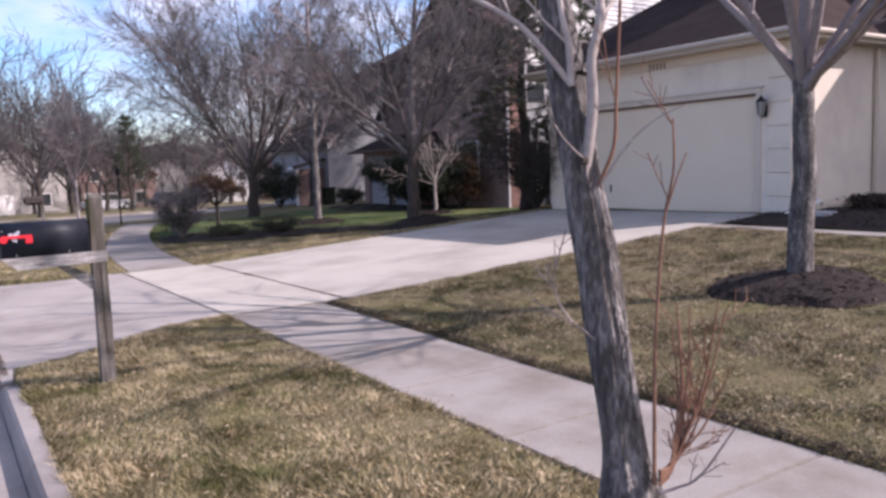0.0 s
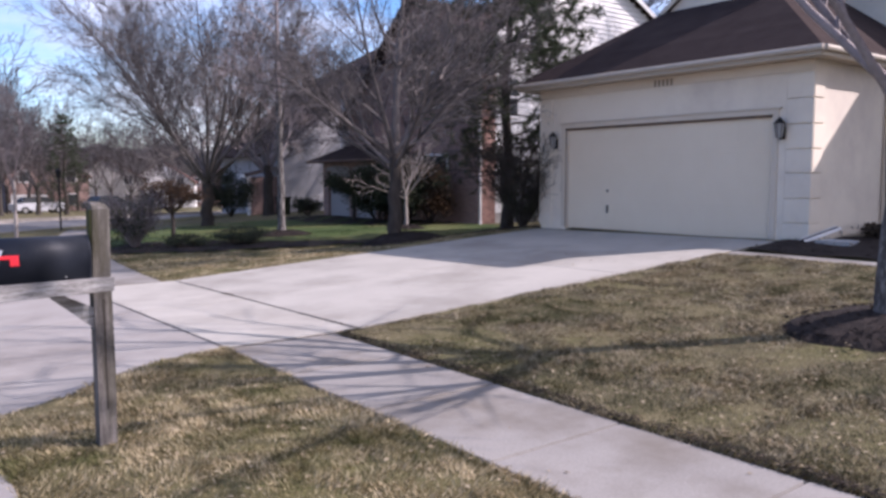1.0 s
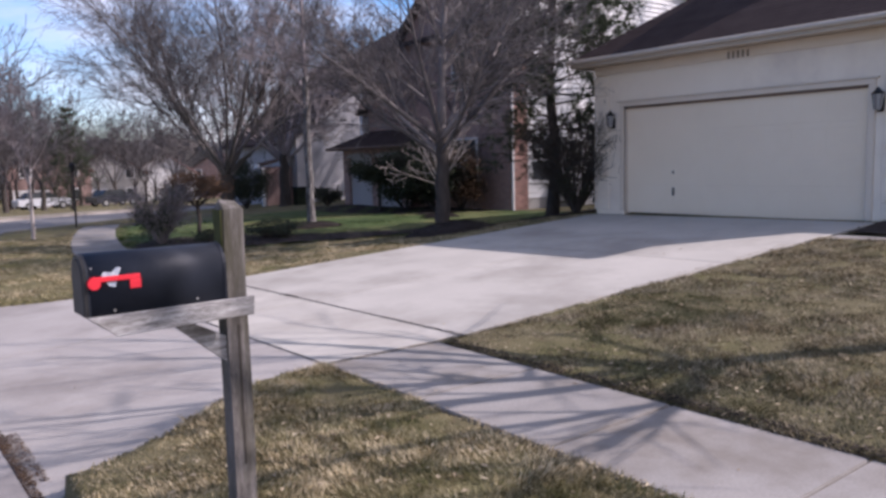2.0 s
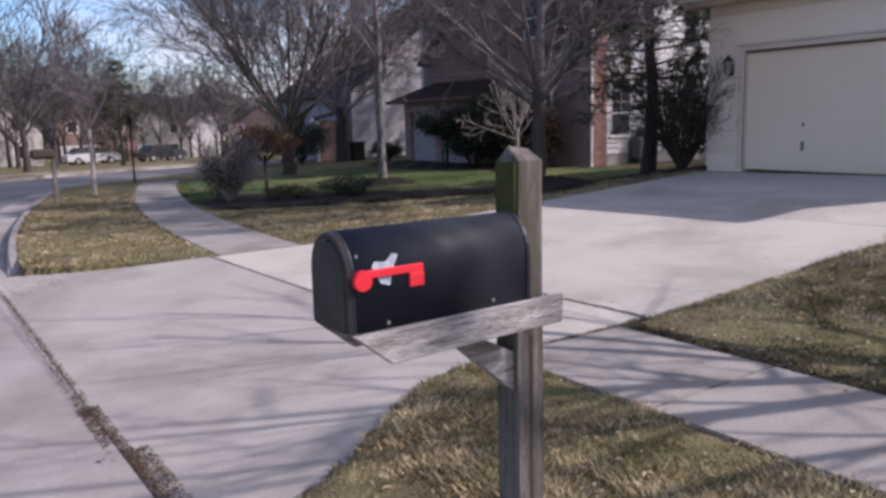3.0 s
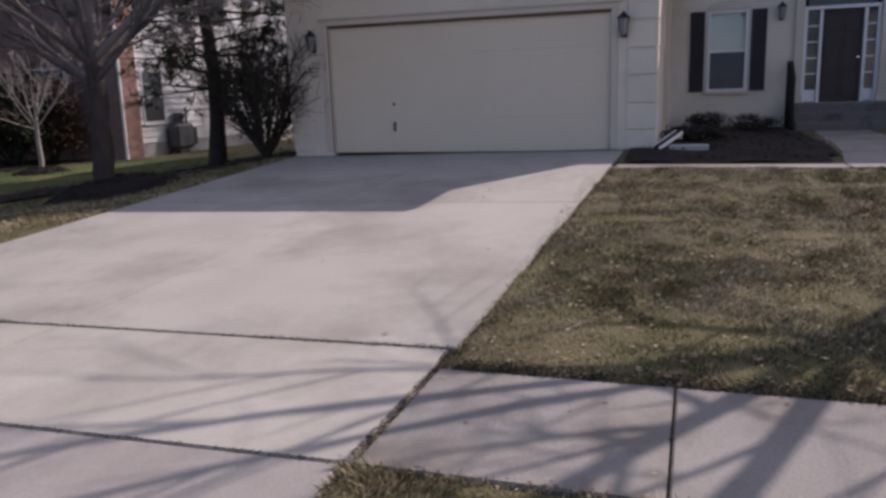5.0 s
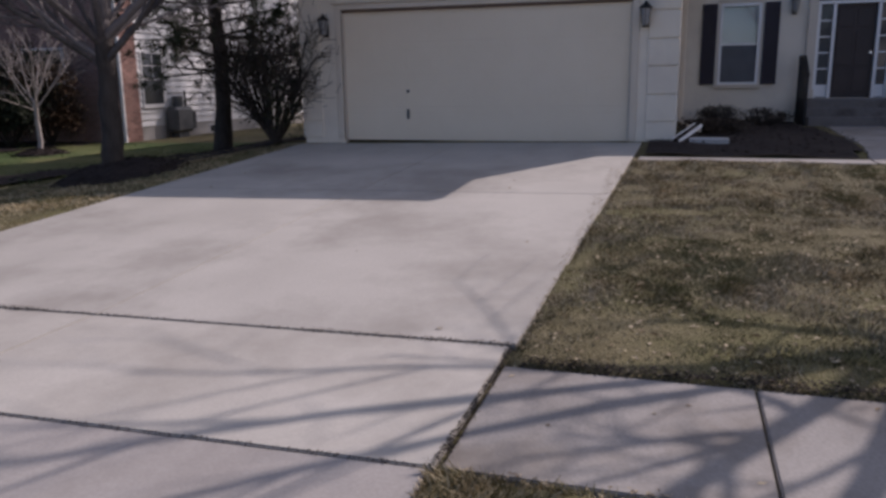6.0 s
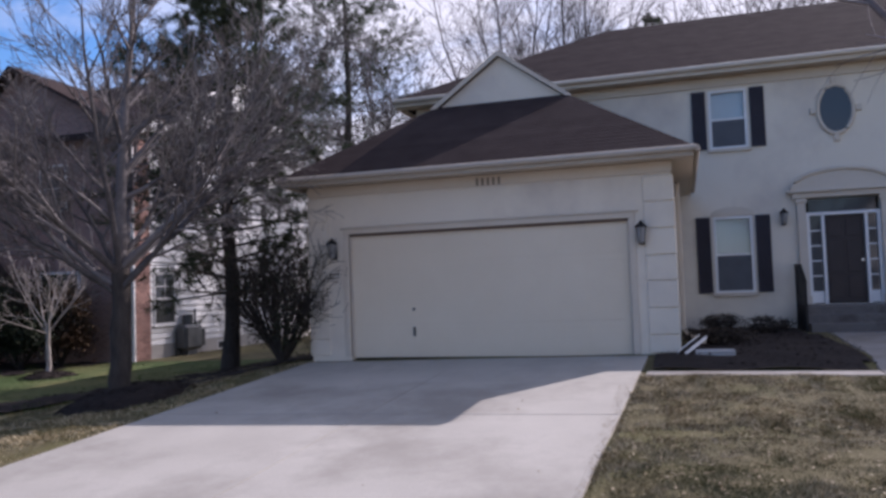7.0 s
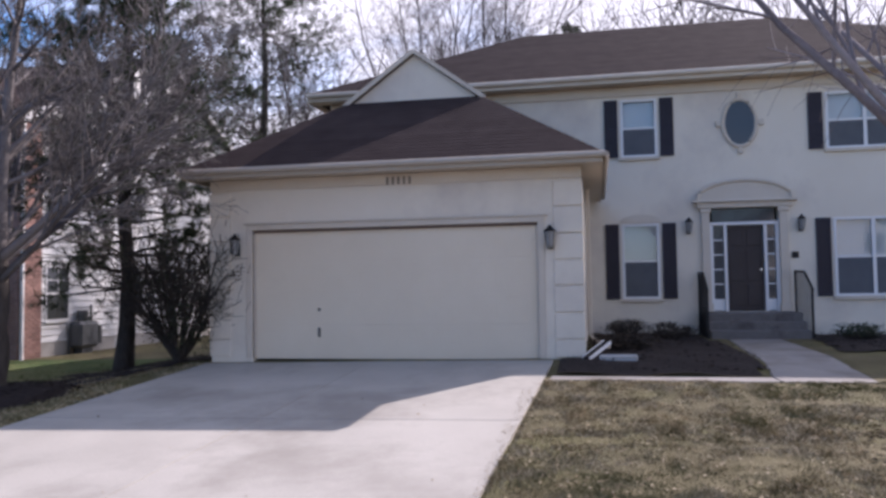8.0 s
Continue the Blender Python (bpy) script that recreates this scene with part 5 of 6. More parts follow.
bare_tree(10.7, 28.5, 1.8, 0.25, 22, 7.4, 46, VASE, 3, M_DARKBARK, M_MIDTWIG, "broad bare shade tree with a vase-shaped crown", low=0.80, thick=(0.16, 0.30))
bare_tree(16.2, 35.0, 2.4, 0.28, 9, 5.0, 38, FAR, 14, M_DARKBARK, M_TWIG, "bare tree with heavy limbs by the grey house", low=0.8)
bare_tree(4.2, 27.0, 1.8, 0.06, 6, 2.8, 26, FAR, 41, M_PALE, M_TWIG, "slender young street tree on the verge", low=0.7)


def needle_fan(rng, nv, nf, p, d, length, count):
    """Short needles round a twig's end."""
    a = d.orthogonal().normalized()
    b = d.cross(a)
    for _ in range(count):
        t = rng.uniform(0, 6.283)
        w = (d * rng.uniform(0.1, 1.0) + (a * math.cos(t) + b * math.sin(t)) * rng.uniform(0.5, 1.0)).normalized()
        s = w.cross(Vector((rng.uniform(-1, 1), rng.uniform(-1, 1), rng.uniform(-1, 1))))
        s = s.normalized() * length * 0.055 if s.length > 1e-3 else a * length * 0.1
        q = p - d * rng.uniform(0, length * 1.6)
        i = len(nv)
        e = q + w * length * rng.uniform(0.7, 1.2)
        nv.extend([tuple(q - s), tuple(q + s), tuple(e)])
        nf.append((i, i + 1, i + 2))


def pine(x, y, height, r, seed, label, first=2.0, reach=2.4, density=1.0, g=None, full=0.75, gap=(0.28, 0.48)):
    rng = random.Random(seed)
    g = zland(x, y) if g is None else g
    t = thing("pine_tree", x, y, g, label, "tree")
    tw = Twigs()
    k = 10
    pts = [Vector((x + 0.05 * math.sin(i * 1.3), y + 0.05 * math.cos(i * 1.7), g - 0.15 + (height + 0.15) * i / k)) for i in range(k + 1)]
    tw.add(pts, [r * (1 - 0.9 * i / k) * (1.25 if i == 0 else 1) for i in range(k + 1)], 10)
    raw_object("trunk", tw.v, tw.f, M_DARKBARK, t, True)
    tw, nv, nf = Twigs(), [], []
    z = first
    while z < height - 0.2:
        f = (z - first) / (height - first)
        n = rng.randint(5, 6)
        off = rng.uniform(0, 6.28)
        for i in range(n):
            if rng.random() < 0.12:
                continue
            a = off + 6.283 * i / n + rng.uniform(-0.3, 0.3)
            ln = reach * (1 - f) ** full * rng.uniform(0.6, 1.15) * (0.75 if f < 0.12 else 1) + 0.25
            way = Vector((math.cos(a), math.sin(a), rng.uniform(-0.18, 0.18) + 0.45 * f))
            p = Vector((x, y, g + z))
            tips = []
            branch(rng, tw, p, way, ln, 0.035 * (1 - 0.6 * f), 0, [(max(4, int(8 * ln / 2)), 0.36, 50, 0.015, 0.06, 5, 4), (5, 0.5, 42, 0.03, 0.12, 3, 3), (0, 0, 0, 0.05, 0.15, 2, 3)], tips)
            for q, d in tips:
                if rng.random() < min(0.96, 0.30 + 2.4 * f):
                    needle_fan(rng, nv, nf, q, d, rng.uniform(0.11, 0.18) * (1 + 0.15 * min(1, 2 * f)), int(15 * density))
        z += rng.uniform(*gap)
    raw_object("crown", tw.v, tw.f, M_DARKBARK, t, True)
    tagged(raw_object("foliage", nv, nf, M_NEEDLE, t), kind="stuff")
    return t


pine(14.1, 16.0, 10.2, 0.17, 4, "tall sparse pine beside the garage", first=1.6, reach=2.55, density=2.0, full=0.62, gap=(0.26, 0.42))
pine(37.0, 23.4, 21.5, 0.3, 9, "tall pine behind the houses", first=8.5, reach=4.6, density=1.3, full=0.55, gap=(0.4, 0.65), g=0.4)


# ---- shrubs and beds ----
def leaf_cloud(rng, cx, cy, cz, rx, ry, rz, count, size, squash=1.0):
    """Small leaf blades set in an uneven shell of clumps."""
    v, f = [], []
    clumps = [(rng.uniform(-1, 1), rng.uniform(-1, 1), rng.uniform(-0.7, 1)) for _ in range(46)]
    clumps = [c for c in clumps if c[0] ** 2 + c[1] ** 2 + c[2] ** 2 < 1.15]
    for _ in range(count):
        c = rng.choice(clumps)
        p = Vector((cx + rx * (c[0] * 0.82 + rng.gauss(0, 0.15)), cy + ry * (c[1] * 0.82 + rng.gauss(0, 0.15)), cz + rz * (c[2] * 0.82 + rng.gauss(0, 0.15))))
        d = Vector((rng.uniform(-1, 1), rng.uniform(-1, 1), rng.uniform(-0.4, 1))).normalized()
        s = d.orthogonal().normalized() * size * 0.35
        i = len(v)
        e = p + d * size * rng.uniform(0.7, 1.4)
        m = (p + e) / 2
        v.extend([tuple(p), tuple(m + s), tuple(e), tuple(m - s)])
        f.append((i, i + 1, i + 2, i + 3))
    return v, f


def shrub(x, y, r, h, seed, leaf, label, count=2600, stem=0.0, size=0.06, twig=None, twigs=14):
    rng = random.Random(seed)
    g = zland(x, y)
    t = thing("shrub", x, y, g, label, "shrub")
    tw = Twigs()
    for i in range(twigs):
        a = 6.283 * i / twigs + rng.uniform(-0.3, 0.3)
        way = Vector((math.cos(a) * r / h * 1.1, math.sin(a) * r / h * 1.1, 1.0))
        if stem:
            way = Vector((math.cos(a) * r / max(0.2, h - stem), math.sin(a) * r / max(0.2, h - stem), 0.8))
        branch(rng, tw, Vector((x, y, g + max(-0.05, stem - 0.05))), way, (h - stem) * rng.uniform(0.85, 1.1), 0.022, 0, [(6, 0.45, 38, 0.03, 0.14, 5, 4), (5, 0.5, 40, 0.02, 0.16, 3, 3), (3, 0.5, 40, 0, 0.16, 2, 3)])
    if stem:
        tw.add([Vector((x, y, g - 0.1)), Vector((x + 0.04, y, g + stem * 0.5)), Vector((x, y, g + stem + 0.15))], [0.07, 0.055, 0.05], 8)
    raw_object("framework", tw.v, tw.f, twig or M_DARKBARK, t, True)
    if count:
        cz = g + (h + stem) / 2
        v, f = leaf_cloud(rng, x, y, cz, r, r, (h - stem) / 2, count, size)
        tagged(raw_object("foliage", v, f, leaf, t), kind="stuff")
    return t


shrub(12.95, 14.2, 1.0, 2.1, 1, M_EVERGREEN, "dark twiggy shrub at the garage corner", 4000, size=0.045, twigs=60)
shrub(7.5, 22.9, 1.05, 1.75, 2, M_RUSSET, "clipped russet shrub on a short stem", 5200, stem=0.85)
shrub(6.1, 21.7, 0.72, 1.45, 3, M_EVERGREEN, "bare twiggy shrub beside the sidewalk", 2200, twigs=34, twig=M_TWIG)
shrub(8.3, 20.0, 0.85, 0.5, 4, M_EVERGREEN, "low dark evergreen mound in the bed", 3000, size=0.05)
shrub(7.0, 20.5, 0.6, 0.36, 5, M_EVERGREEN, "low dark evergreen mound in the bed", 1800, size=0.05)
shrub(15.7, 24.7, 1.3, 2.2, 16, M_EVERGREEN, "dark clipped evergreen against a brick front", 7000, size=0.09)
shrub(15.1, 25.5, 1.15, 1.9, 6, M_EVERGREEN, "dark spreading evergreen in the shade of a house", 8000, stem=0.95, size=0.09)
shrub(16.0, 23.4, 1.4, 2.6, 7, M_EVERGREEN, "dark clipped evergreen against a brick front", 7000, size=0.09)
shrub(16.6, 22.7, 0.95, 2.3, 8, M_RUSSET, "brownish evergreen at a house corner", 5200, size=0.08)
shrub(15.1, 36.9, 1.3, 2.4, 17, M_EVERGREEN, "dark evergreen shrub beside a brick porch", 6000, size=0.1)
shrub(16.3, 31.3, 0.7, 0.9, 9, M_EVERGREEN, "low dark shrub beside a garage", 2600, size=0.07)
shrub(14.7, 6.55, 0.62, 0.30, 11, M_DEADLEAF, "low dead brown shrub in the mulch bed", 2600, size=0.05, twigs=22)
shrub(17.2, 5.5, 0.6, 0.4, 12, M_DEADLEAF, "low dark shrub in the mulch bed", 1100, size=0.04)
shrub(17.0, 2.0, 0.5, 0.35, 13, M_EVERGREEN, "low dark shrub below the front windows", 1100, size=0.04)
shrub(17.8, 6.4, 0.5, 0.42, 14, M_DEADLEAF, "low dark shrub below the window", 1100, size=0.04)


def bed_sheet(name, outline, lift, label, seed, chips=900):
    """A mulched bed: an uneven sheet over an outline, with loose chips."""
    rng = random.Random(seed)
    xs, ys = [p[0] for p in outline], [p[1] for p in outline]
    v, f = [], []
    step = 0.16
    nx, ny = int((max(xs) - min(xs)) / step) + 2, int((max(ys) - min(ys)) / step) + 2
    X, Y = np.meshgrid(min(xs) + step * np.arange(nx), min(ys) + step * np.arange(ny))
    Z = land(X, Y) + lift + 0.02 * np.sin(X * 5 + seed) * np.cos(Y * 4.3)
    ins = inside(outline, X, Y)
    v = np.stack([X.ravel(), Y.ravel(), Z.ravel()], 1).tolist()
    for j in range(ny - 1):
        for i in range(nx - 1):
            if ins[j, i] and ins[j + 1, i] and ins[j, i + 1] and ins[j + 1, i + 1]:
                a = j * nx + i
                f.append((a, a + 1, a + nx + 1, a + nx))
    for _ in range(chips):
        px, py = rng.uniform(min(xs), max(xs)), rng.uniform(min(ys), max(ys))
        if not inside(outline, np.array(px), np.array(py)):
            continue
        z, s, w = zland(px, py) + lift + 0.015, rng.uniform(0.02, 0.05), rng.uniform(0, 3.14)
        c, d = math.cos(w) * s, math.sin(w) * s
        k = len(v)
        v.extend([(px - c, py - d, z), (px + d * 0.4, py - c * 0.4, z + 0.02), (px + c, py + d, z + 0.005), (px - d * 0.4, py + c * 0.4, z + 0.02)])
        f.append((k, k + 1, k + 2, k + 3))
    return tagged(raw_object(name, v, f, M_MULCH), label, "mulch bed", kind="stuff")


bed_sheet("mulch_bed", [(11.5, 4.75), (12.6, 4.62), (14.6, 4.55), (17.3, 4.75), (18.95, 4.8), (18.95, 7.2), (12.9, 7.2), (12.85, 7.66), (11.5, 7.68)], 0.03, "dark mulch bed beside the garage and front steps", 1)
bed_sheet("mulch_bed", [(14.0, 3.2), (18.95, 2.6), (18.95, -2.5), (16.4, -2.0), (14.6, 1.0)], 0.03, "dark mulch bed below the front windows", 2)
bed_sheet("mulch_bed", [(5.1, 20.1), (7.3, 18.4), (10.0, 17.1), (12.0, 16.6), (12.4, 17.5), (10.3, 18.6), (8.9, 20.4), (7.9, 22.9), (6.2, 23.2), (5.4, 22.0)], 0.04, "dark mulch bed with shrubs at the lawn corner", 3)
bed_sheet("mulch_bed", [(12.9, 13.7), (14.2, 13.7), (15.0, 16.6), (14.0, 17.2), (11.0, 16.4), (9.0, 15.6), (10.5, 14.9)], 0.03, "dark mulch under the pine beside the driveway", 4)
bed_sheet("mulch_bed", [(14.4, 21.9), (17.5, 21.6), (17.5, 30.6), (14.2, 30.0), (13.6, 26.0)], 0.03, "dark mulch bed along the brick house", 5)


# the greener lawn next door, laid just over the ground
def lawn_edge(x):
    return np.interp(x, (4.5, 5.1, 7.3, 10.0, 12.5, 16.0), (20.6, 19.95, 18.3, 17.0, 16.5, 16.3))


def lawn_patch():
    step = 0.35
    X, Y = np.meshgrid(np.arange(5.2, 17.6, step), np.arange(16.2, 30.0, step))
    edge = lawn_edge(X)
    ok = (Y > edge) & (X - bend(Y) > PAVE_OUT + 0.1)
    Z = land(X, Y) + 0.022
    nx = X.shape[1]
    v = np.stack([X.ravel(), Y.ravel(), Z.ravel()], 1).tolist()
    f = []
    for j in range(X.shape[0] - 1):
        for i in range(nx - 1):
            if ok[j, i] and ok[j + 1, i] and ok[j, i + 1] and ok[j + 1, i + 1]:
                a = j * nx + i
                f.append((a, a + 1, a + nx + 1, a + nx))
    return tagged(raw_object("lawn", v, f, M_LAWN, None, True), "green lawn in front of the brick house", "lawn", kind="structure")


lawn_patch()


# ---- neighbouring houses ----
def siding_boards(parent, axis, at, outline, z_step=0.18, mat=None):
    """Lapped boards, each its own piece, over a wall outline given as (a, z) points; the wall faces -y (axis 'y') or -x."""
    zs = np.arange(min(p[1] for p in outline), max(p[1] for p in outline), z_step)
    for z in zs:
        zm = z + z_step / 2
        cuts = []
        for (a0, q0), (a1, q1) in zip(outline, outline[1:] + outline[:1]):
            if (q0 > zm) != (q1 > zm):
                cuts.append(a0 + (zm - q0) / (q1 - q0) * (a1 - a0))
        cuts.sort()
        for a0, a1 in zip(cuts[::2], cuts[1::2]):
            lo, hi = at - 0.05, at - 0.012
            sec = [(lo, z), (at, z), (at, z + z_step), (hi, z + z_step)]
            v = [((a, d, q) if axis == "y" else (d, a, q)) for a in (a0, a1) for d, q in sec]
            f = [(0, 1, 2, 3), (7, 6, 5, 4)] + [(i, i + 4, (i + 1) % 4 + 4, (i + 1) % 4) for i in range(4)]
            raw_object("board", v, f, mat or M_SIDING, parent)


def poly_wall(axis, at, thick, outline):
    """A wall with any outline of (a, z), with thickness."""
    bm = bmesh.new()
    pt = (lambda a, z, d: (a, at + d, z)) if axis == "y" else (lambda a, z, d: (at + d, a, z))
    lo = [bm.verts.new(pt(a, z, 0)) for a, z in outline]
    hi = [bm.verts.new(pt(a, z, thick)) for a, z in outline]
    bm.faces.new(lo)
    bm.faces.new(hi[::-1])
    k = len(outline)
    for i in range(k):
        bm.faces.new((lo[i], hi[i], hi[(i + 1) % k], lo[(i + 1) % k]))
    bmesh.ops.recalc_face_normals(bm, faces=bm.faces)
    return bm


def build_neighbour():
    h = thing("neighbour_house", 20, 25, 0.1, "two-storey house with red brick front and white sided flank", "house")
    y0 = 21.35
    flank = [(18.42, 0.45), (18.42, 6.5), (24.2, 9.5), (30.6, 6.4), (30.6, 0.45)]
    flank_wall = part("wall", poly_wall("y", y0, 0.2, [(17.82, -0.3)] + [(17.82, 6.2)] + flank[2:4] + [(30.6, -0.3)]), M_SIDING, h, "white sided flank")
    siding_boards(flank_wall, "y", y0 - 0.002, flank)
    part("foundation", box(18.42, 30.6, y0 - 0.03, y0 - 0.002, -0.3, 0.44), M_FOUND, h, "pale concrete foundation")
    ret = part("brick_return", box(17.775, 18.39, y0 - 0.050, y0 - 0.002, -0.3, 6.2), M_MORTAR, h, "red brick corner")
    lengths = {}
    for ln in (0.205, 0.095):
        bm = box(0, ln, -0.014, 0.0, 0, 0.063, 0.003)
        lengths[ln] = bpy.data.meshes.new("brick")
        bm.to_mesh(lengths[ln])
        bm.free()
        lengths[ln].materials.append(M_BRICKPIECE)
    for row in range(88):
        x = 17.765
        for ln in ((0.205, 0.205, 0.205) if row % 2 == 0 else (0.095, 0.205, 0.205, 0.095)):
            ob = new("brick", lengths[ln])
            ob.parent = ret
            ob.matrix_parent_inverse = ret.matrix_basis.inverted()
            ob.matrix_basis = Matrix.Translation((x, y0 - 0.0505 - 0.002 * ((row * 7 + int(x * 50)) % 3) / 3, -0.29 + row * 0.0735))
            x += ln + 0.0095
    part("corner_downspout", box(17.66, 17.74, y0 - 0.10, y0 - 0.02, -0.1, 6.2, 0.01), M_WHITE, h, "white downspout")
    for xa, xb, za, zb in ((18.62, 19.45, 1.05, 2.42), (22.15, 22.95, 1.05, 2.42), (18.62, 19.45, 3.9, 5.2), (22.15, 22.95, 3.9, 5.2)):
        w = part("window", box(xa - 0.07, xb + 0.07, y0 - 0.06, y0 - 0.024, za - 0.07, zb + 0.07, 0.008), M_WHITE, h, "white sash window")
        zm = (za + zb) / 2
        part("pane", box(xa, xb, y0 - 0.066, y0 - 0.058, za, zm - 0.03), M_TINT, w)
        part("pane", box(xa, xb, y0 - 0.066, y0 - 0.058, zm + 0.03, zb), M_TINT, w)
        part("muntin", box((xa + xb) / 2 - 0.012, (xa + xb) / 2 + 0.012, y0 - 0.072, y0 - 0.064, zm + 0.03, zb), M_WHITE, w)
        part("muntin", box(xa, xb, y0 - 0.073, y0 - 0.065, (zm + zb) / 2, (zm + zb) / 2 + 0.024), M_WHITE, w)
        part("window_sill", box(xa - 0.1, xb + 0.1, y0 - 0.10, y0 - 0.02, za - 0.10, za - 0.072), M_WHITE, w)
    bw = part("basement_window", box(21.6, 22.4, y0 - 0.05, y0 - 0.032, 0.08, 0.36), M_WHITE, h, "small basement window")
    part("pane", box(21.66, 22.34, y0 - 0.058, y0 - 0.048, 0.12, 0.32), M_TINT, bw)
    # brick front with an uneven gable
    part("wall", poly_wall("x", 17.6, 0.25, [(y0 - 0.0, -0.3), (y0, 6.45), (25.0, 8.35), (29.9, 4.1), (29.9, -0.3)]), M_BRICK, h, "red brick front in shade")
    for ya, yb, za, zb in ((23.0, 24.2, 1.0, 2.5), (23.4, 24.2, 4.3, 5.5)):
        w = part("window", box(17.54, 17.60, ya - 0.07, yb + 0.07, za - 0.07, zb + 0.07, 0.008), M_WHITE, h, "white sash window")
        part("pane", box(17.53, 17.542, ya, yb, za, zb), M_TINT, w)
        part("muntin", box(17.522, 17.532, ya, yb, (za + zb) / 2 - 0.02, (za + zb) / 2 + 0.02), M_WHITE, w)
    part("wall", box(30.35, 30.6, y0 + 0.2, 31, -0.3, 6.4), M_SIDING, h)
    part("wall", box(17.85, 30.35, 30.8, 31.0, -0.3, 6.4), M_SIDING, h)
    part("roof", slab_roof([[(17.3, y0 - 0.3, 6.25), (17.3, 31.3, 6.25), (24.2, 31.3, 9.75), (24.2, y0 - 0.3, 9.75)], [(24.2, y0 - 0.3, 9.75), (24.2, 31.3, 9.75), (31.0, 31.3, 6.3), (31.0, y0 - 0.3, 6.3)]], -0.12), M_SHINGLE, h, "dark brown pitched roof")
    part("rake_board", poly_wall("y", y0 - 0.34, 0.035, [(17.25, 6.0), (17.25, 6.2), (24.2, 9.70), (31.05, 6.25), (31.05, 6.05), (24.2, 9.5)]), M_WHITE, h, "white rake board")
    part("roof", slab_roof([[(17.2, y0 - 0.2, 6.38), (17.2, 25.0, 8.45), (22, 25.0, 8.45), (20.5, y0 - 0.2, 6.38)], [(17.2, 25.0, 8.45), (17.2, 30.3, 3.85), (20.5, 30.3, 3.85), (22, 25.0, 8.45)]], -0.10), M_SHINGLE, h)
    # garage wing
    part("wall", wall_bm("x", 16.6, 0.25, 25.70, 30.40, -0.3, 2.35, [(26.25, 27.90, -0.3, 2.0), (28.25, 29.95, -0.3, 2.0)]), M_BRICK, h, "red brick garage front")
    part("wall", box(16.86, 20.5, 25.70, 25.95, -0.3, 2.35), M_BRICK, h)
    part("wall", box(16.86, 20.5, 30.15, 30.40, -0.3, 2.35), M_BRICK, h)
    for ya, yb in ((26.25, 27.90), (28.25, 29.95)):
        # white doors given grey siding colour to paint in their shade
        d = part("garage_door", box(16.72, 16.76, ya, yb, -0.1, 2.0), M_GREYSIDE, h, "white single garage door, coloured grey for its shade")
        for k in range(4):
            part("door_section", box(16.70, 16.722, ya + 0.01, yb - 0.01, -0.06 + k * 0.51, 0.44 + k * 0.51, 0.006), M_GREYSIDE, d)
        part("door_arch", arch_bm(16.6, (ya + yb) / 2, (yb - ya) / 2 + 0.1, 2.0, 0.16, 0.05), M_GREYSIDE, d)
    part("roof", slab_roof([[(16.1, 25.30, 2.42), (16.1, 30.80, 2.42), (20.3, 28.05, 4.3), (20.3, 27.00, 4.3)], [(16.1, 30.80, 2.42), (24, 30.80, 2.42), (20.3, 28.05, 4.3)], [(16.1, 25.30, 2.42), (20.3, 27.00, 4.3), (20.3, 25.30, 2.42)]], -0.1), M_SHINGLE, h)
    part("gutter_trough", rod((16.05, 25.30, 2.36), (16.05, 30.80, 2.36), 0.06, 6), M_BROWN, h, "dull brown gutter")
    # utility meters against the flank
    m = thing("utility_meter", 19.85, y0 - 0.3, 0.0, "grey gas and electric meters against white siding", "meter")
    part("cabinet", box(19.45, 20.3, y0 - 0.45, y0 - 0.04, 0.22, 0.95, 0.08), M_METER, m)
    part("regulator", rod((20.45, y0 - 0.25, 0.3), (20.45, y0 - 0.25, 0.8), 0.13, 12), M_METER, m)
    part("stand", box(19.65, 20.1, y0 - 0.36, y0 - 0.1, -0.08, 0.28), M_METER, m)
    part("meter_dial", rod((19.85, y0 - 0.22, 0.95), (19.85, y0 - 0.22, 1.25), 0.15, 14), M_METER, m)
    part("pipe", rod((20.35, y0 - 0.12, -0.1), (20.35, y0 - 0.12, 1.4), 0.03, 8), M_METER, m)
    part("pipe", rod((19.42, y0 - 0.12, -0.1), (19.42, y0 - 0.12, 0.8), 0.025, 8), M_METER, m)


build_neighbour()


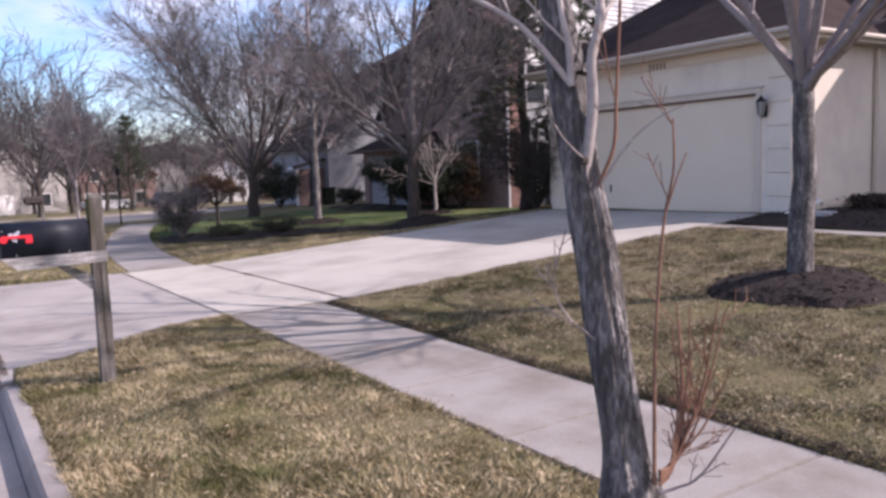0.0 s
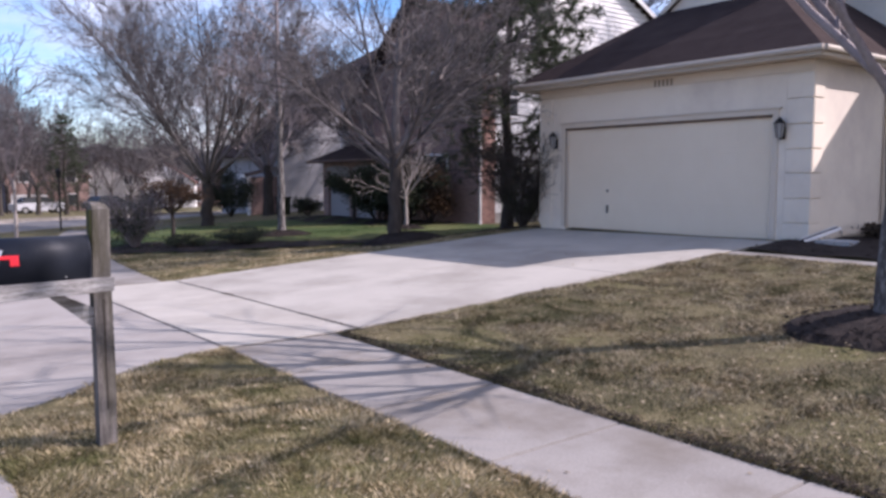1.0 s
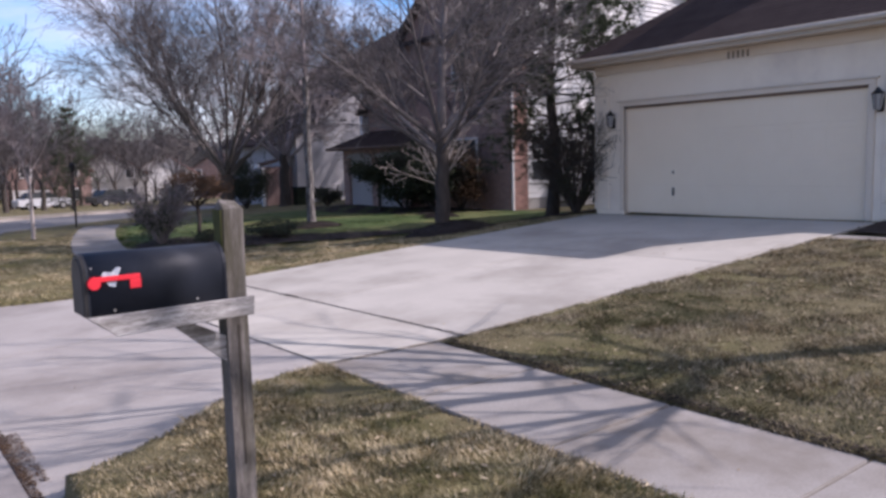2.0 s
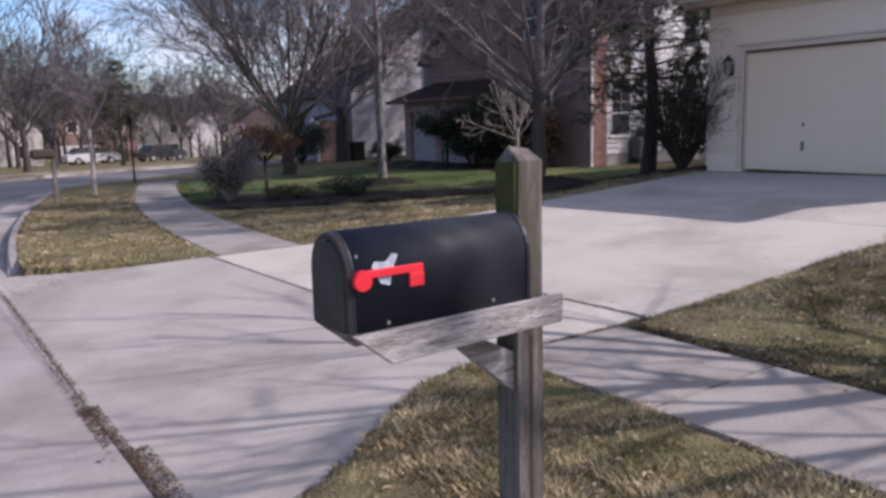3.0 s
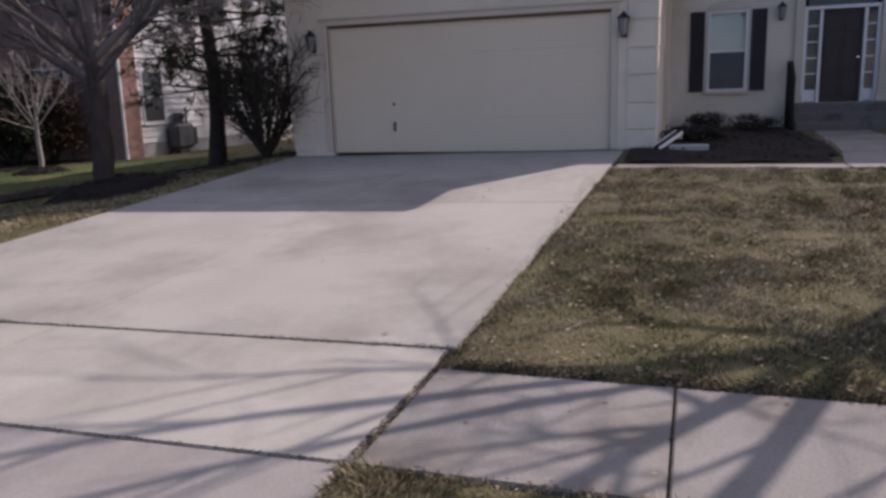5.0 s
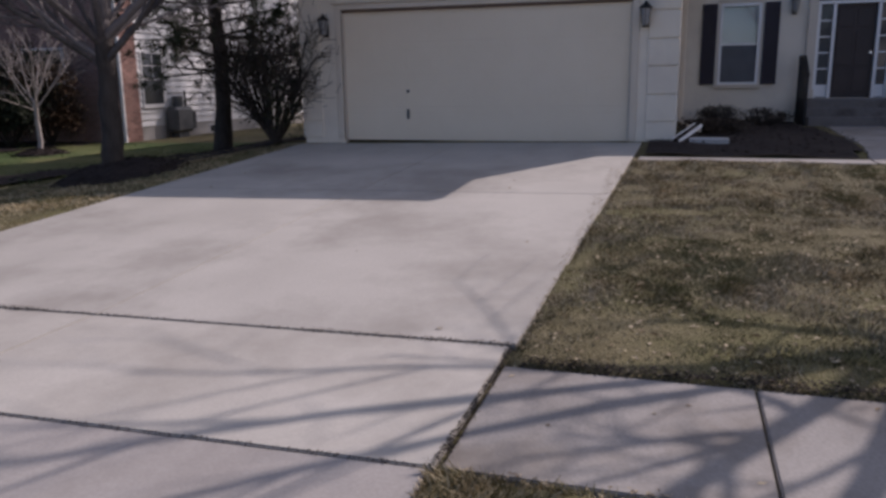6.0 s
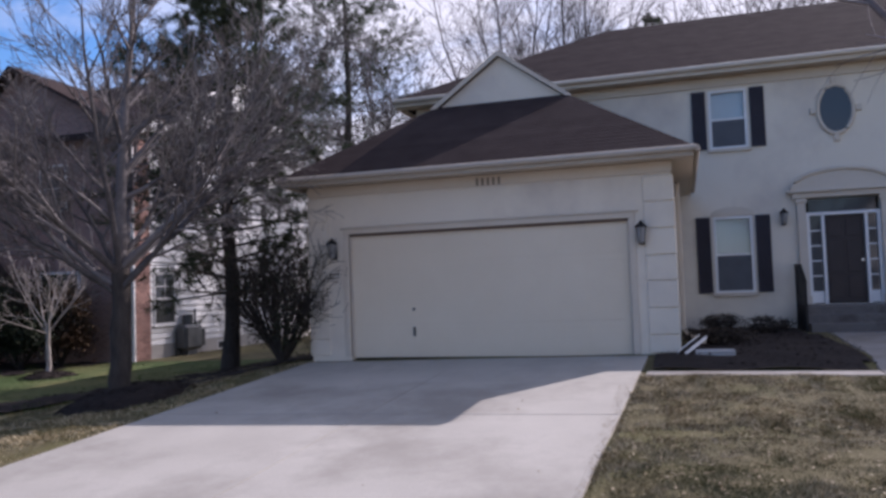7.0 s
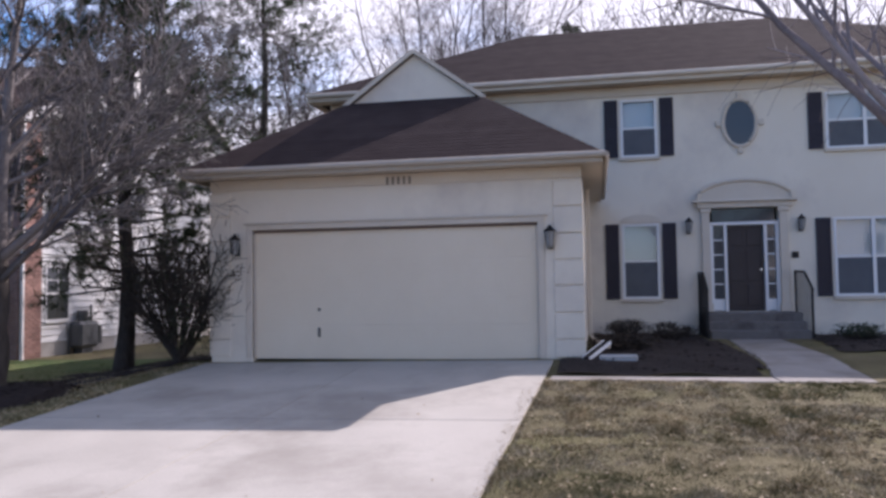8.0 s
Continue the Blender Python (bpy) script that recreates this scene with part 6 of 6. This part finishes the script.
def build_grey_house():
    h = thing("grey_house", 24, 41, 0.0, "grey sided house with a steep gabled flank", "house")
    y0 = 38.0
    out = [(18.4, -0.4), (18.4, 3.3), (24.6, 7.9), (31.0, 3.3), (31.0, -0.4)]
    gable_wall = part("wall", poly_wall("y", y0, 0.2, out), M_GREYSIDE, h, "grey sided gable wall")
    siding_boards(gable_wall, "y", y0 - 0.002, out, 0.16, M_GREYSIDE)
    part("wall", box(18.4, 18.6, y0 + 0.2, 46, -0.4, 3.3), M_GREYSIDE, h)
    part("wall", box(30.8, 31.0, y0 + 0.2, 46, -0.4, 3.3), M_GREYSIDE, h)
    part("wall", poly_wall("y", 46.0, 0.2, out), M_GREYSIDE, h)
    part("roof", slab_roof([[(17.9, y0 - 0.3, 2.95), (17.9, 46.4, 2.95), (24.6, 46.4, 8.05), (24.6, y0 - 0.3, 8.05)], [(24.6, y0 - 0.3, 8.05), (24.6, 46.4, 8.05), (31.5, 46.4, 2.95), (31.5, y0 - 0.3, 2.95)]], -0.12), M_SHINGLE, h, "dark shingle roof")
    p = part("porch_wall", box(16.9, 18.38, y0 + 0.5, y0 + 0.95, -0.3, 1.75), M_BRICK, h, "red brick entrance")
    part("porch_post", box(16.62, 16.76, y0 + 0.3, y0 + 0.44, -0.3, 1.75, 0.01), M_WHITE, h, "white porch post")
    part("porch_roof", slab_roof([[(16.45, y0 + 0.2, 1.85), (18.38, y0 + 0.2, 2.3), (18.38, y0 + 1.1, 2.3), (16.45, y0 + 1.1, 1.85)]], -0.1), M_SHINGLE, h)
    part("porch_fascia", box(16.40, 16.448, y0 + 0.2, y0 + 1.1, 1.70, 1.88), M_WHITE, h)
    b = thing("refuse_bin", 16.9, 34.9, zland(16.9, 34.9), "dark green wheeled refuse bin beside the house", "bin")
    g = zland(16.9, 34.9)
    part("body", prism([(16.65, 34.65), (17.15, 34.65), (17.15, 35.15), (16.65, 35.15)], g, g + 0.78), M_EVERGREEN, b)
    part("lid", box(16.6, 17.2, 34.6, 35.2, g + 0.784, g + 0.86, 0.02), M_IRON, b)


build_grey_house()


def far_house(x, y, turn, w, d, h, wall_mat, roof_mat, label, garage=True):
    g = zland(x, y) - 0.2
    t = thing("distant_house", x, y, g, label, "house", "distant houses")
    m = pose(x, y, g, 0, 0, turn)

    def put(name, bm, mat, parent=None, lab=""):
        bm.transform(m)
        return part(name, bm, mat, parent or t, lab)
    out = [(-w / 2, 0), (-w / 2, h), (0, h + w * 0.32), (w / 2, h), (w / 2, 0)]
    put("wall", poly_wall("y", -d / 2, d, out), wall_mat)
    e = 0.4
    put("roof", slab_roof([[(-w / 2 - e, -d / 2 - e, h - e * 0.64), (-w / 2 - e, d / 2 + e, h - e * 0.64), (0, d / 2 + e, h + w * 0.32 + 0.1), (0, -d / 2 - e, h + w * 0.32 + 0.1)],
                           [(0, -d / 2 - e, h + w * 0.32 + 0.1), (0, d / 2 + e, h + w * 0.32 + 0.1), (w / 2 + e, d / 2 + e, h - e * 0.64), (w / 2 + e, -d / 2 - e, h - e * 0.64)]], 0.15), roof_mat)
    for a in (-w * 0.28, w * 0.28):
        for z in (1.0, 3.8):
            if garage and z < 2 and a < 0:
                continue
            wi = put("window", box(a - 0.65, a + 0.65, -d / 2 - 0.06, -d / 2 - 0.01, z, z + 1.5), M_WHITE)
            put("pane", box(a - 0.52, a + 0.52, -d / 2 - 0.075, -d / 2 - 0.062, z + 0.12, z + 1.38), M_TINT, wi)
    if garage:
        put("garage_door", box(-w * 0.44, -w * 0.02, -d / 2 - 0.06, -d / 2 - 0.01, 0.1, 2.4), M_WHITE)
    return t


M_FARWALL = material("weathered pale siding", [(0.36, 0.34, 0.32), (0.43, 0.41, 0.39)], 0.8, 1, 30, 0.1)
M_REDROOF = material("brown red shingles", [(0.10, 0.05, 0.042), (0.16, 0.085, 0.07)], 0.92, 1.0, 30, 0.3)
far_house(7, 96, 8, 10, 9, 4.6, M_FARWALL, M_SHINGLE, "distant tan house with a white garage door")
far_house(-8, 84, 14, 11, 9, 4.8, M_SIDING, M_SHINGLE, "distant white house across the street")
far_house(20.5, 108, -6, 9, 9, 4.6, M_BRICK, M_REDROOF, "distant brick house with a reddish roof")
far_house(31.5, 122, -14, 10, 9, 4.6, M_FARWALL, M_REDROOF, "distant house with a brown red roof")
far_house(42.5, 130, -22, 10, 9, 4.4, M_SIDING, M_REDROOF, "distant white house at the end of the street")
far_house(55, 138, -30, 11, 9, 4.6, M_BRICK, M_SHINGLE, "distant brick house among trees", garage=False)
far_house(44, 50, -40, 11, 10, 4.8, M_FARWALL, M_SHINGLE, "house beyond the grey one, half hidden by trees", garage=False)
far_house(-24, 60, 30, 12, 10, 4.8, M_TAN, M_SHINGLE, "house across the street", garage=True)
far_house(-24, 20, 80, 12, 10, 4.8, M_BRICK, M_SHINGLE, "brick house across the street", garage=True)
far_house(-24, -8, 90, 12, 10, 4.8, M_SIDING, M_SHINGLE, "white house across the street", garage=True)


def build_car(x, y, turn, paint, label):
    g = zland(x, y)
    t = thing("parked_car", x, y, g, label, "car")
    m = pose(x, y, g, 0, 0, turn)

    def loft(sections):
        bm = bmesh.new()
        rows = [[bm.verts.new((px, py, pz)) for px, pz in sec] for py, sec in sections]
        for a, b in zip(rows, rows[1:]):
            for i in range(len(a)):
                j = (i + 1) % len(a)
                bm.faces.new((a[i], a[j], b[j], b[i]))
        bm.faces.new(rows[0])
        bm.faces.new(rows[-1][::-1])
        bmesh.ops.recalc_face_normals(bm, faces=bm.faces)
        bm.transform(m)
        return bm
    side = [(-2.2, 0.35), (-2.2, 0.85), (-1.3, 0.98), (1.5, 0.98), (2.2, 0.80), (2.25, 0.35)]
    cab = [(-1.7, 0.99), (-1.2, 1.45), (0.4, 1.48), (1.25, 0.99)]
    body = part("body", loft([(-0.86, side), (0.86, side)]), paint, t)
    part("cabin", loft([(-0.80, cab), (-0.62, [(p * 0.93, 0.99 + (z - 0.99) * 1.0) for p, z in cab]), (0.62, [(p * 0.93, z) for p, z in cab]), (0.80, cab)]), M_TINT, body, "dark glazed cabin")
    for sx in (-1.35, 1.4):
        for sy in (-0.78, 0.78):
            bm = rod((sx, sy - 0.1, 0.33), (sx, sy + 0.1, 0.33), 0.33, 16)
            bm.transform(m)
            w = part("wheel", bm, M_TYRE, t)
            bm = rod((sx, sy - 0.11, 0.33), (sx, sy + 0.11, 0.33), 0.19, 12)
            bm.transform(m)
            part("rim", bm, M_STEEL, w)


build_car(19.5, 75.5, 20, M_CARDARK, "dark car parked along the street")
build_car(14.0, 77.0, 8, M_CARPALE, "silver car parked on a far driveway")


def build_lamp_post():
    x, y = 6.3, 31.2
    g = zland(x, y)
    t = thing("lamp_post", x, y, g, "slim dark post on the verge", "post")
    part("pole", rod((x, y, g - 0.2), (x, y, g + 1.9), 0.035, 10), M_IRON, t)
    bm = bmesh.new()
    tube(bm, [Vector((x, y, g + 1.9)), Vector((x, y, g + 1.94)), Vector((x, y, g + 2.14)), Vector((x, y, g + 2.22))], [0.04, 0.08, 0.11, 0.03], 8)
    part("lantern", bm, M_IRON, t)


build_lamp_post()


def far_mailbox(x, y):
    g = zland(x, y)
    t = thing("mailbox", x, y, g, "brown mailbox on a timber post further along the street", "mailbox")
    part("post", box(x - 0.05, x + 0.05, y - 0.05, y + 0.05, g - 0.2, g + 1.1), M_POST, t)
    bm = box(x - 0.5, x + 0.05, y - 0.1, y + 0.1, g + 1.1, g + 1.35, 0.06)
    part("body", bm, M_DARKBARK, t)


far_mailbox(3.0, 25.5)


# ---- woods behind and beyond ----
def lattice(x, y, cell, seed):
    """Smooth random values between 0 and 1 with patches of the given size."""
    table = np.random.default_rng(seed).random((257, 257))
    u, w = x / cell + 1000.0, y / cell + 1000.0
    i, j = np.floor(u).astype(int), np.floor(w).astype(int)
    a, b = u - i, w - j
    a, b = a * a * (3 - 2 * a), b * b * (3 - 2 * b)
    i, j = i % 256, j % 256
    return (table[i, j] * (1 - a) + table[i + 1, j] * a) * (1 - b) + (table[i, j + 1] * (1 - a) + table[i + 1, j + 1] * a) * b


def far_woods():
    rng = random.Random(17)
    tw = Twigs()
    lf_v, lf_f = [], []
    spots = []
    for _ in range(190):
        a = rng.uniform(-60, 110)
        spots.append((a, 150 + rng.uniform(0, 45) + 0.10 * a, rng.uniform(9, 11.5)))
    for _ in range(30):
        spots.append((rng.uniform(-60, 5), rng.uniform(100, 140), rng.uniform(8, 13)))
    for x, y, h in spots:
        g = zland(x, y)
        p = Vector((x, y, g))
        if rng.random() < 0.75:
            for _ in range(480):
                z = rng.random()
                r = 4.6 * (1 - z * z) + 0.3
                a = rng.uniform(0, 6.28)
                q = Vector((x + r * rng.random() * math.cos(a), y + r * rng.random() * math.sin(a), g + h * (0.08 + 0.92 * z)))
                s = rng.uniform(0.35, 0.75)
                k = len(lf_v)
                lf_v.extend([(q.x - s, q.y, q.z - s * 0.3), (q.x + s, q.y + 0.2, q.z - s * 0.4), (q.x + 0.1, q.y, q.z + s)])
                lf_f.append((k, k + 1, k + 2))
        else:
            tw.add([p - Vector((0, 0, 0.3)), p + Vector((0, 0, h * 0.35))], [0.25, 0.18], 5)
            for i in range(7):
                a = rng.uniform(0, 6.28)
                s = rng.uniform(0.1, 0.6)
                way = Vector((math.cos(a) * s, math.sin(a) * s, 1))
                branch(rng, tw, p + Vector((0, 0, h * rng.uniform(0.2, 0.4))), way, h * 0.62, 0.11, 0, [(6, 0.5, 32, 0.03, 0.1, 4, 3), (5, 0.5, 36, 0.02, 0.14, 3, 3), (2, 0.6, 36, 0, 0.1, 2, 3)])
    root = thing("woodland", 30, 170, -3, "distant bare and evergreen woodland", "woods", kind="stuff")
    raw_object("bare_wood", tw.v, tw.f, M_FARTWIG, root)
    raw_object("evergreen_wood", lf_v, lf_f, M_FARWOOD, root)


far_woods()


def wooded_hill():
    """The tree-covered ridge that closes the view along the street."""
    xs, ys = np.arange(-170, 260, 2.2), np.arange(176, 240, 3.0)
    X, Y = np.meshgrid(xs, ys)
    rise = ease(176, 205, Y)
    Z = -4.5 + rise * (13.0 + 2.2 * (lattice(X, Y, 38.0, 5) - 0.5) + 3.0 * (lattice(X, Y, 7.0, 6) - 0.5) + 2.6 * (lattice(X, Y, 3.1, 7) - 0.5))
    nx = len(xs)
    i = np.arange(X.size).reshape(X.shape)
    f = np.stack([i[:-1, :-1].ravel(), i[:-1, 1:].ravel(), i[1:, 1:].ravel(), i[1:, :-1].ravel()], 1)
    ob = raw_object("backdrop", np.stack([X.ravel(), Y.ravel(), Z.ravel()], 1).tolist(), f.tolist(), M_FARWOOD)
    return tagged(ob, "dark wooded ridge beyond the street", "hill", kind="structure")


wooded_hill()
for _i, (_x, _y, _h, _l) in enumerate(((34.0, 13.8, 6.5, 8.5), (35.5, 11.2, 7.0, 8.5), (36.0, 4.0, 6.0, 8.5), (36.5, 21.0, 6.0, 8.0), (30.5, 27.0, 6.0, 8.0), (38.0, -3.0, 6.5, 8.0))):
    bare_tree(_x, _y, _h, 0.24, 10, _l, 30, FAR if _i < 2 else DIST, 60 + _i, M_DARKBARK, M_FARTWIG, "tall bare woodland tree behind the house", low=0.7, leader=5.0, group="trees behind the house", thick=(0.3, 0.45))
for _i, (_x, _y, _h, _l) in enumerate(((-14.5, 44.0, 2.5, 6.5), (-3.0, 62.0, 2.2, 6.0), (13.5, 78.0, 2.2, 5.0), (12.0, 66.0, 2.0, 5.0), (32.0, 40.0, 2.4, 5.5), (1.0, 78.0, 2.2, 6.0), (24.0, 84.0, 2.2, 5.5), (-7.0, 56.0, 3.0, 7.5), (5.0, 86.0, 3.0, 7.5), (10.0, 100.0, 3.0, 8.0), (-12.0, 72.0, 3.0, 8.0), (15.5, 98.0, 3.0, 7.5), (-2.0, 98.0, 3.0, 8.0), (27.0, 110.0, 3.0, 7.5), (36.0, 108.0, 3.0, 7.5), (30.0, 74.0, 2.6, 6.5), (24.0, 72.0, 2.4, 5.5), (-3.4, 42.0, 2.2, 5.0), (-0.3, 52.0, 2.6, 6.5), (3.0, 61.0, 2.6, 7.5), (5.4, 49.0, 2.2, 5.6), (9.0, 63.0, 2.0, 5.0), (19.0, 90.0, 2.6, 6.0), (13.0, 86.0, 2.4, 6.5), (25.0, 95.0, 2.6, 6.5), (30.0, 100.0, 2.6, 6.5), (8.0, 74.0, 2.0, 4.5), (16.5, 84.0, 2.0, 5.0), (35.0, 112.0, 2.6, 7.0), (40.0, 115.0, 2.6, 7.0), (22.0, 98.0, 2.4, 6.0), (1.5, 92.0, 3.2, 8.0), (6.5, 94.0, 3.2, 8.0), (3.6, 104.0, 3.4, 8.5), (12.5, 108.0, 3.4, 8.0), (-4.5, 86.0, 3.2, 7.5), (8.5, 84.0, 3.0, 7.0), (17.5, 112.0, 3.2, 7.5))):
    bare_tree(_x, _y, _h, 0.20, 8, 1.18 * _l, 36, DIST, 80 + _i, M_DARKBARK, M_FARTWIG, "bare street tree further along the road", low=0.7, group="trees along the road")
pine(12.0, 57.0, 6.6, 0.15, 52, "dark evergreen further along the street", first=0.6, reach=1.9, density=0.7)
pine(37.0, 8.0, 13.5, 0.2, 51, "tall dark pine behind the house", first=6.5, reach=2.6, g=0.5)


# ---- grass, leaves and litter ----
def grass(name, x0, x1, y0, y1, density, height, mat, label, seed, mask=None, width=0.0045):
    rg = np.random.default_rng(seed)
    n = int((x1 - x0) * (y1 - y0) * density)
    x, y = rg.uniform(x0, x1, n), rg.uniform(y0, y1, n)
    clump = np.clip(1.3 * (0.40 * lattice(x, y, 0.33, seed) + 0.33 * lattice(x, y, 0.12, seed + 50) + 0.27 * lattice(x, y, 1.0, seed + 90)) - 0.17, 0.04, 1)
    u = x - bend(y)
    keep = (rg.random(n) < 0.14 + 1.0 * clump) & (u > KERB + 0.15) & ~paved(x, y)
    if mask is not None:
        keep &= mask(x, y)
    x, y, clump = x[keep], y[keep], clump[keep]
    n = len(x)
    z = land(x, y) - 0.012
    a = rg.uniform(0, 6.283, n)
    b = 12.0 * lattice(x, y, 0.45, seed + 20) + rg.normal(0, 0.9, n)
    h = height * rg.uniform(0.4, 1.15, n) * (0.35 + 1.05 * clump)
    lean = h * rg.uniform(0.3, 1.5, n)
    w = width * rg.uniform(0.7, 1.6, n)
    base = np.stack([x, y, z], 1)
    side = np.stack([np.cos(a) * w, np.sin(a) * w, np.zeros(n)], 1)
    tip = base + np.stack([np.cos(b) * lean, np.sin(b) * lean, h], 1)
    v = np.stack([base - side, base + side, tip], 1).reshape(-1, 3)
    me = bpy.data.meshes.new(name)
    me.vertices.add(3 * n)
    me.vertices.foreach_set("co", v.astype(np.float32).ravel())
    me.loops.add(3 * n)
    me.loops.foreach_set("vertex_index", np.arange(3 * n, dtype=np.int32))
    me.polygons.add(n)
    me.polygons.foreach_set("loop_start", np.arange(0, 3 * n, 3, dtype=np.int32))
    me.update()
    me.validate()
    me.materials.append(mat)
    return tagged(new(name, me), label, "grass", kind="stuff")


def off_mulch(x, y):
    return (np.hypot(x - 7.75, y - 3.8) > 0.95) & (x < 11.2)


grass("verge_grass", KERB + 0.15, 2.98, -1.5, 8.1, 11000, 0.05, M_BLADE, "short dry verge grass, tan with dull green", 1)
grass("yard_grass", 4.2, 8.2, -0.5, 8.1, 11000, 0.042, M_YARD, "short dry yard grass, tan with dull green", 2, off_mulch)
grass("yard_grass", 8.2, 11.2, 0.0, 8.0, 8000, 0.045, M_YARD, "short dry yard grass, tan with dull green", 3, off_mulch, 0.006)
grass("side_grass", 4.2, 12.9, 13.5, 20.6, 2600, 0.05, M_BLADE, "dry grass strip beside the driveway", 4, lambda x, y: (y < lawn_edge(x)) & (x - bend(y) > PAVE_OUT), 0.008)
grass("verge_grass", 0.8, 5.4, 14.0, 27.0, 1500, 0.055, M_BLADE, "dry verge grass beyond the driveway", 5, lambda x, y: x - bend(y) < PAVE_IN, 0.008)
grass("lawn_grass", 5.4, 16.5, 16.6, 29.0, 560, 0.06, M_GREEN, "green lawn grass", 6, lambda x, y: (y > lawn_edge(x) + 0.05) & (x - bend(y) > PAVE_OUT), 0.012)


def litter(name, spots, mat, label, size, seed):
    rg = random.Random(seed)
    v, f = [], []
    for x0, x1, y0, y1, n in spots:
        for _ in range(n):
            x, y = rg.uniform(x0, x1), rg.uniform(y0, y1)
            if inside(APRON, np.array(x), np.array(y)):
                z = apron_fall(x, y) + 0.004
            elif x < KERB:
                z = -0.14 + 0.004
            else:
                z = zland(x, y) + rg.uniform(0.004, 0.035) * (0 if bool(paved(np.array(x), np.array(y))) else 1) + 0.004
            s, a = size * rg.uniform(0.5, 1.3), rg.uniform(0, 6.28)
            c, d = math.cos(a) * s, math.sin(a) * s
            t = rg.uniform(0.0, 0.5) * s
            i = len(v)
            v.extend([(x - c, y - d, z), (x + d * 0.5, y - c * 0.5, z + t), (x + c, y + d, z + t * 0.4), (x - d * 0.5, y + c * 0.5, z + t)])
            f.append((i, i + 1, i + 2, i + 3))
    return tagged(raw_object(name, v, f, mat), label, "leaves", kind="stuff")


litter("fallen_leaves", [(0.7, 2.95, -1, 6.8, 780), (4.3, 11, 0, 7.8, 3400), (5, 12, 14.2, 17.5, 260)], M_DRYLEAF, "pale dry leaves scattered over the grass", 0.024, 1)
litter("gutter_leaves", [(0.45, 0.58, 6.9, 9.2, 2600), (0.38, 0.66, 7.2, 8.3, 1900), (0.6, 1.2, 13.4, 14.9, 400), (0.46, 0.56, 9.0, 13.8, 1800)], M_RUSSET, "brown leaf litter gathered along the gutter", 0.010, 2)
litter("edge_soil", [(4.5, 11.0, 7.78, 7.93, 900), (4.5, 9.5, 13.78, 13.95, 350), (3.0, 4.4, 7.97, 8.06, 150), (4.5, 9.0, 7.93, 8.02, 160)], M_SOIL, "loose soil and thatch along the edge of the concrete", 0.006, 5)
litter("edge_thatch", [(4.4, 10.5, 7.82, 7.98, 500), (4.2, 4.32, -1.0, 7.9, 700), (2.90, 3.02, -1.0, 7.9, 700)], M_DRYLEAF, "dry thatch spilling over the edge of the concrete", 0.012, 6)
# dark band of soil crumbs that also paints the shaded drop at the turf
litter("walk_edge_soil_shade", [(4.19, 4.30, -2.0, 7.9, 5200)], M_MULCH, "dark crumbs as soil and painted shade where the turf drops to the sidewalk", 0.014, 9)
litter("joint_dirt", [(4.475, 4.515, 8.0, 13.9, 1500), (4.45, 4.55, 11.5, 11.9, 160), (4.45, 4.54, 8.0, 9.4, 220), (2.965, 3.0, 8.05, 14.0, 900), (2.99, 4.45, 7.985, 8.045, 700)], M_MULCH, "crumbs of soil and rotted leaves in the joints", 0.008, 8)
litter("driveway_specks", [(4.5, 12, 8.2, 13.4, 26), (3.0, 4.2, 2, 8, 14), (1, 2.9, 8.5, 13.8, 12)], M_DRYLEAF, "a few dry leaves on the concrete", 0.02, 3)
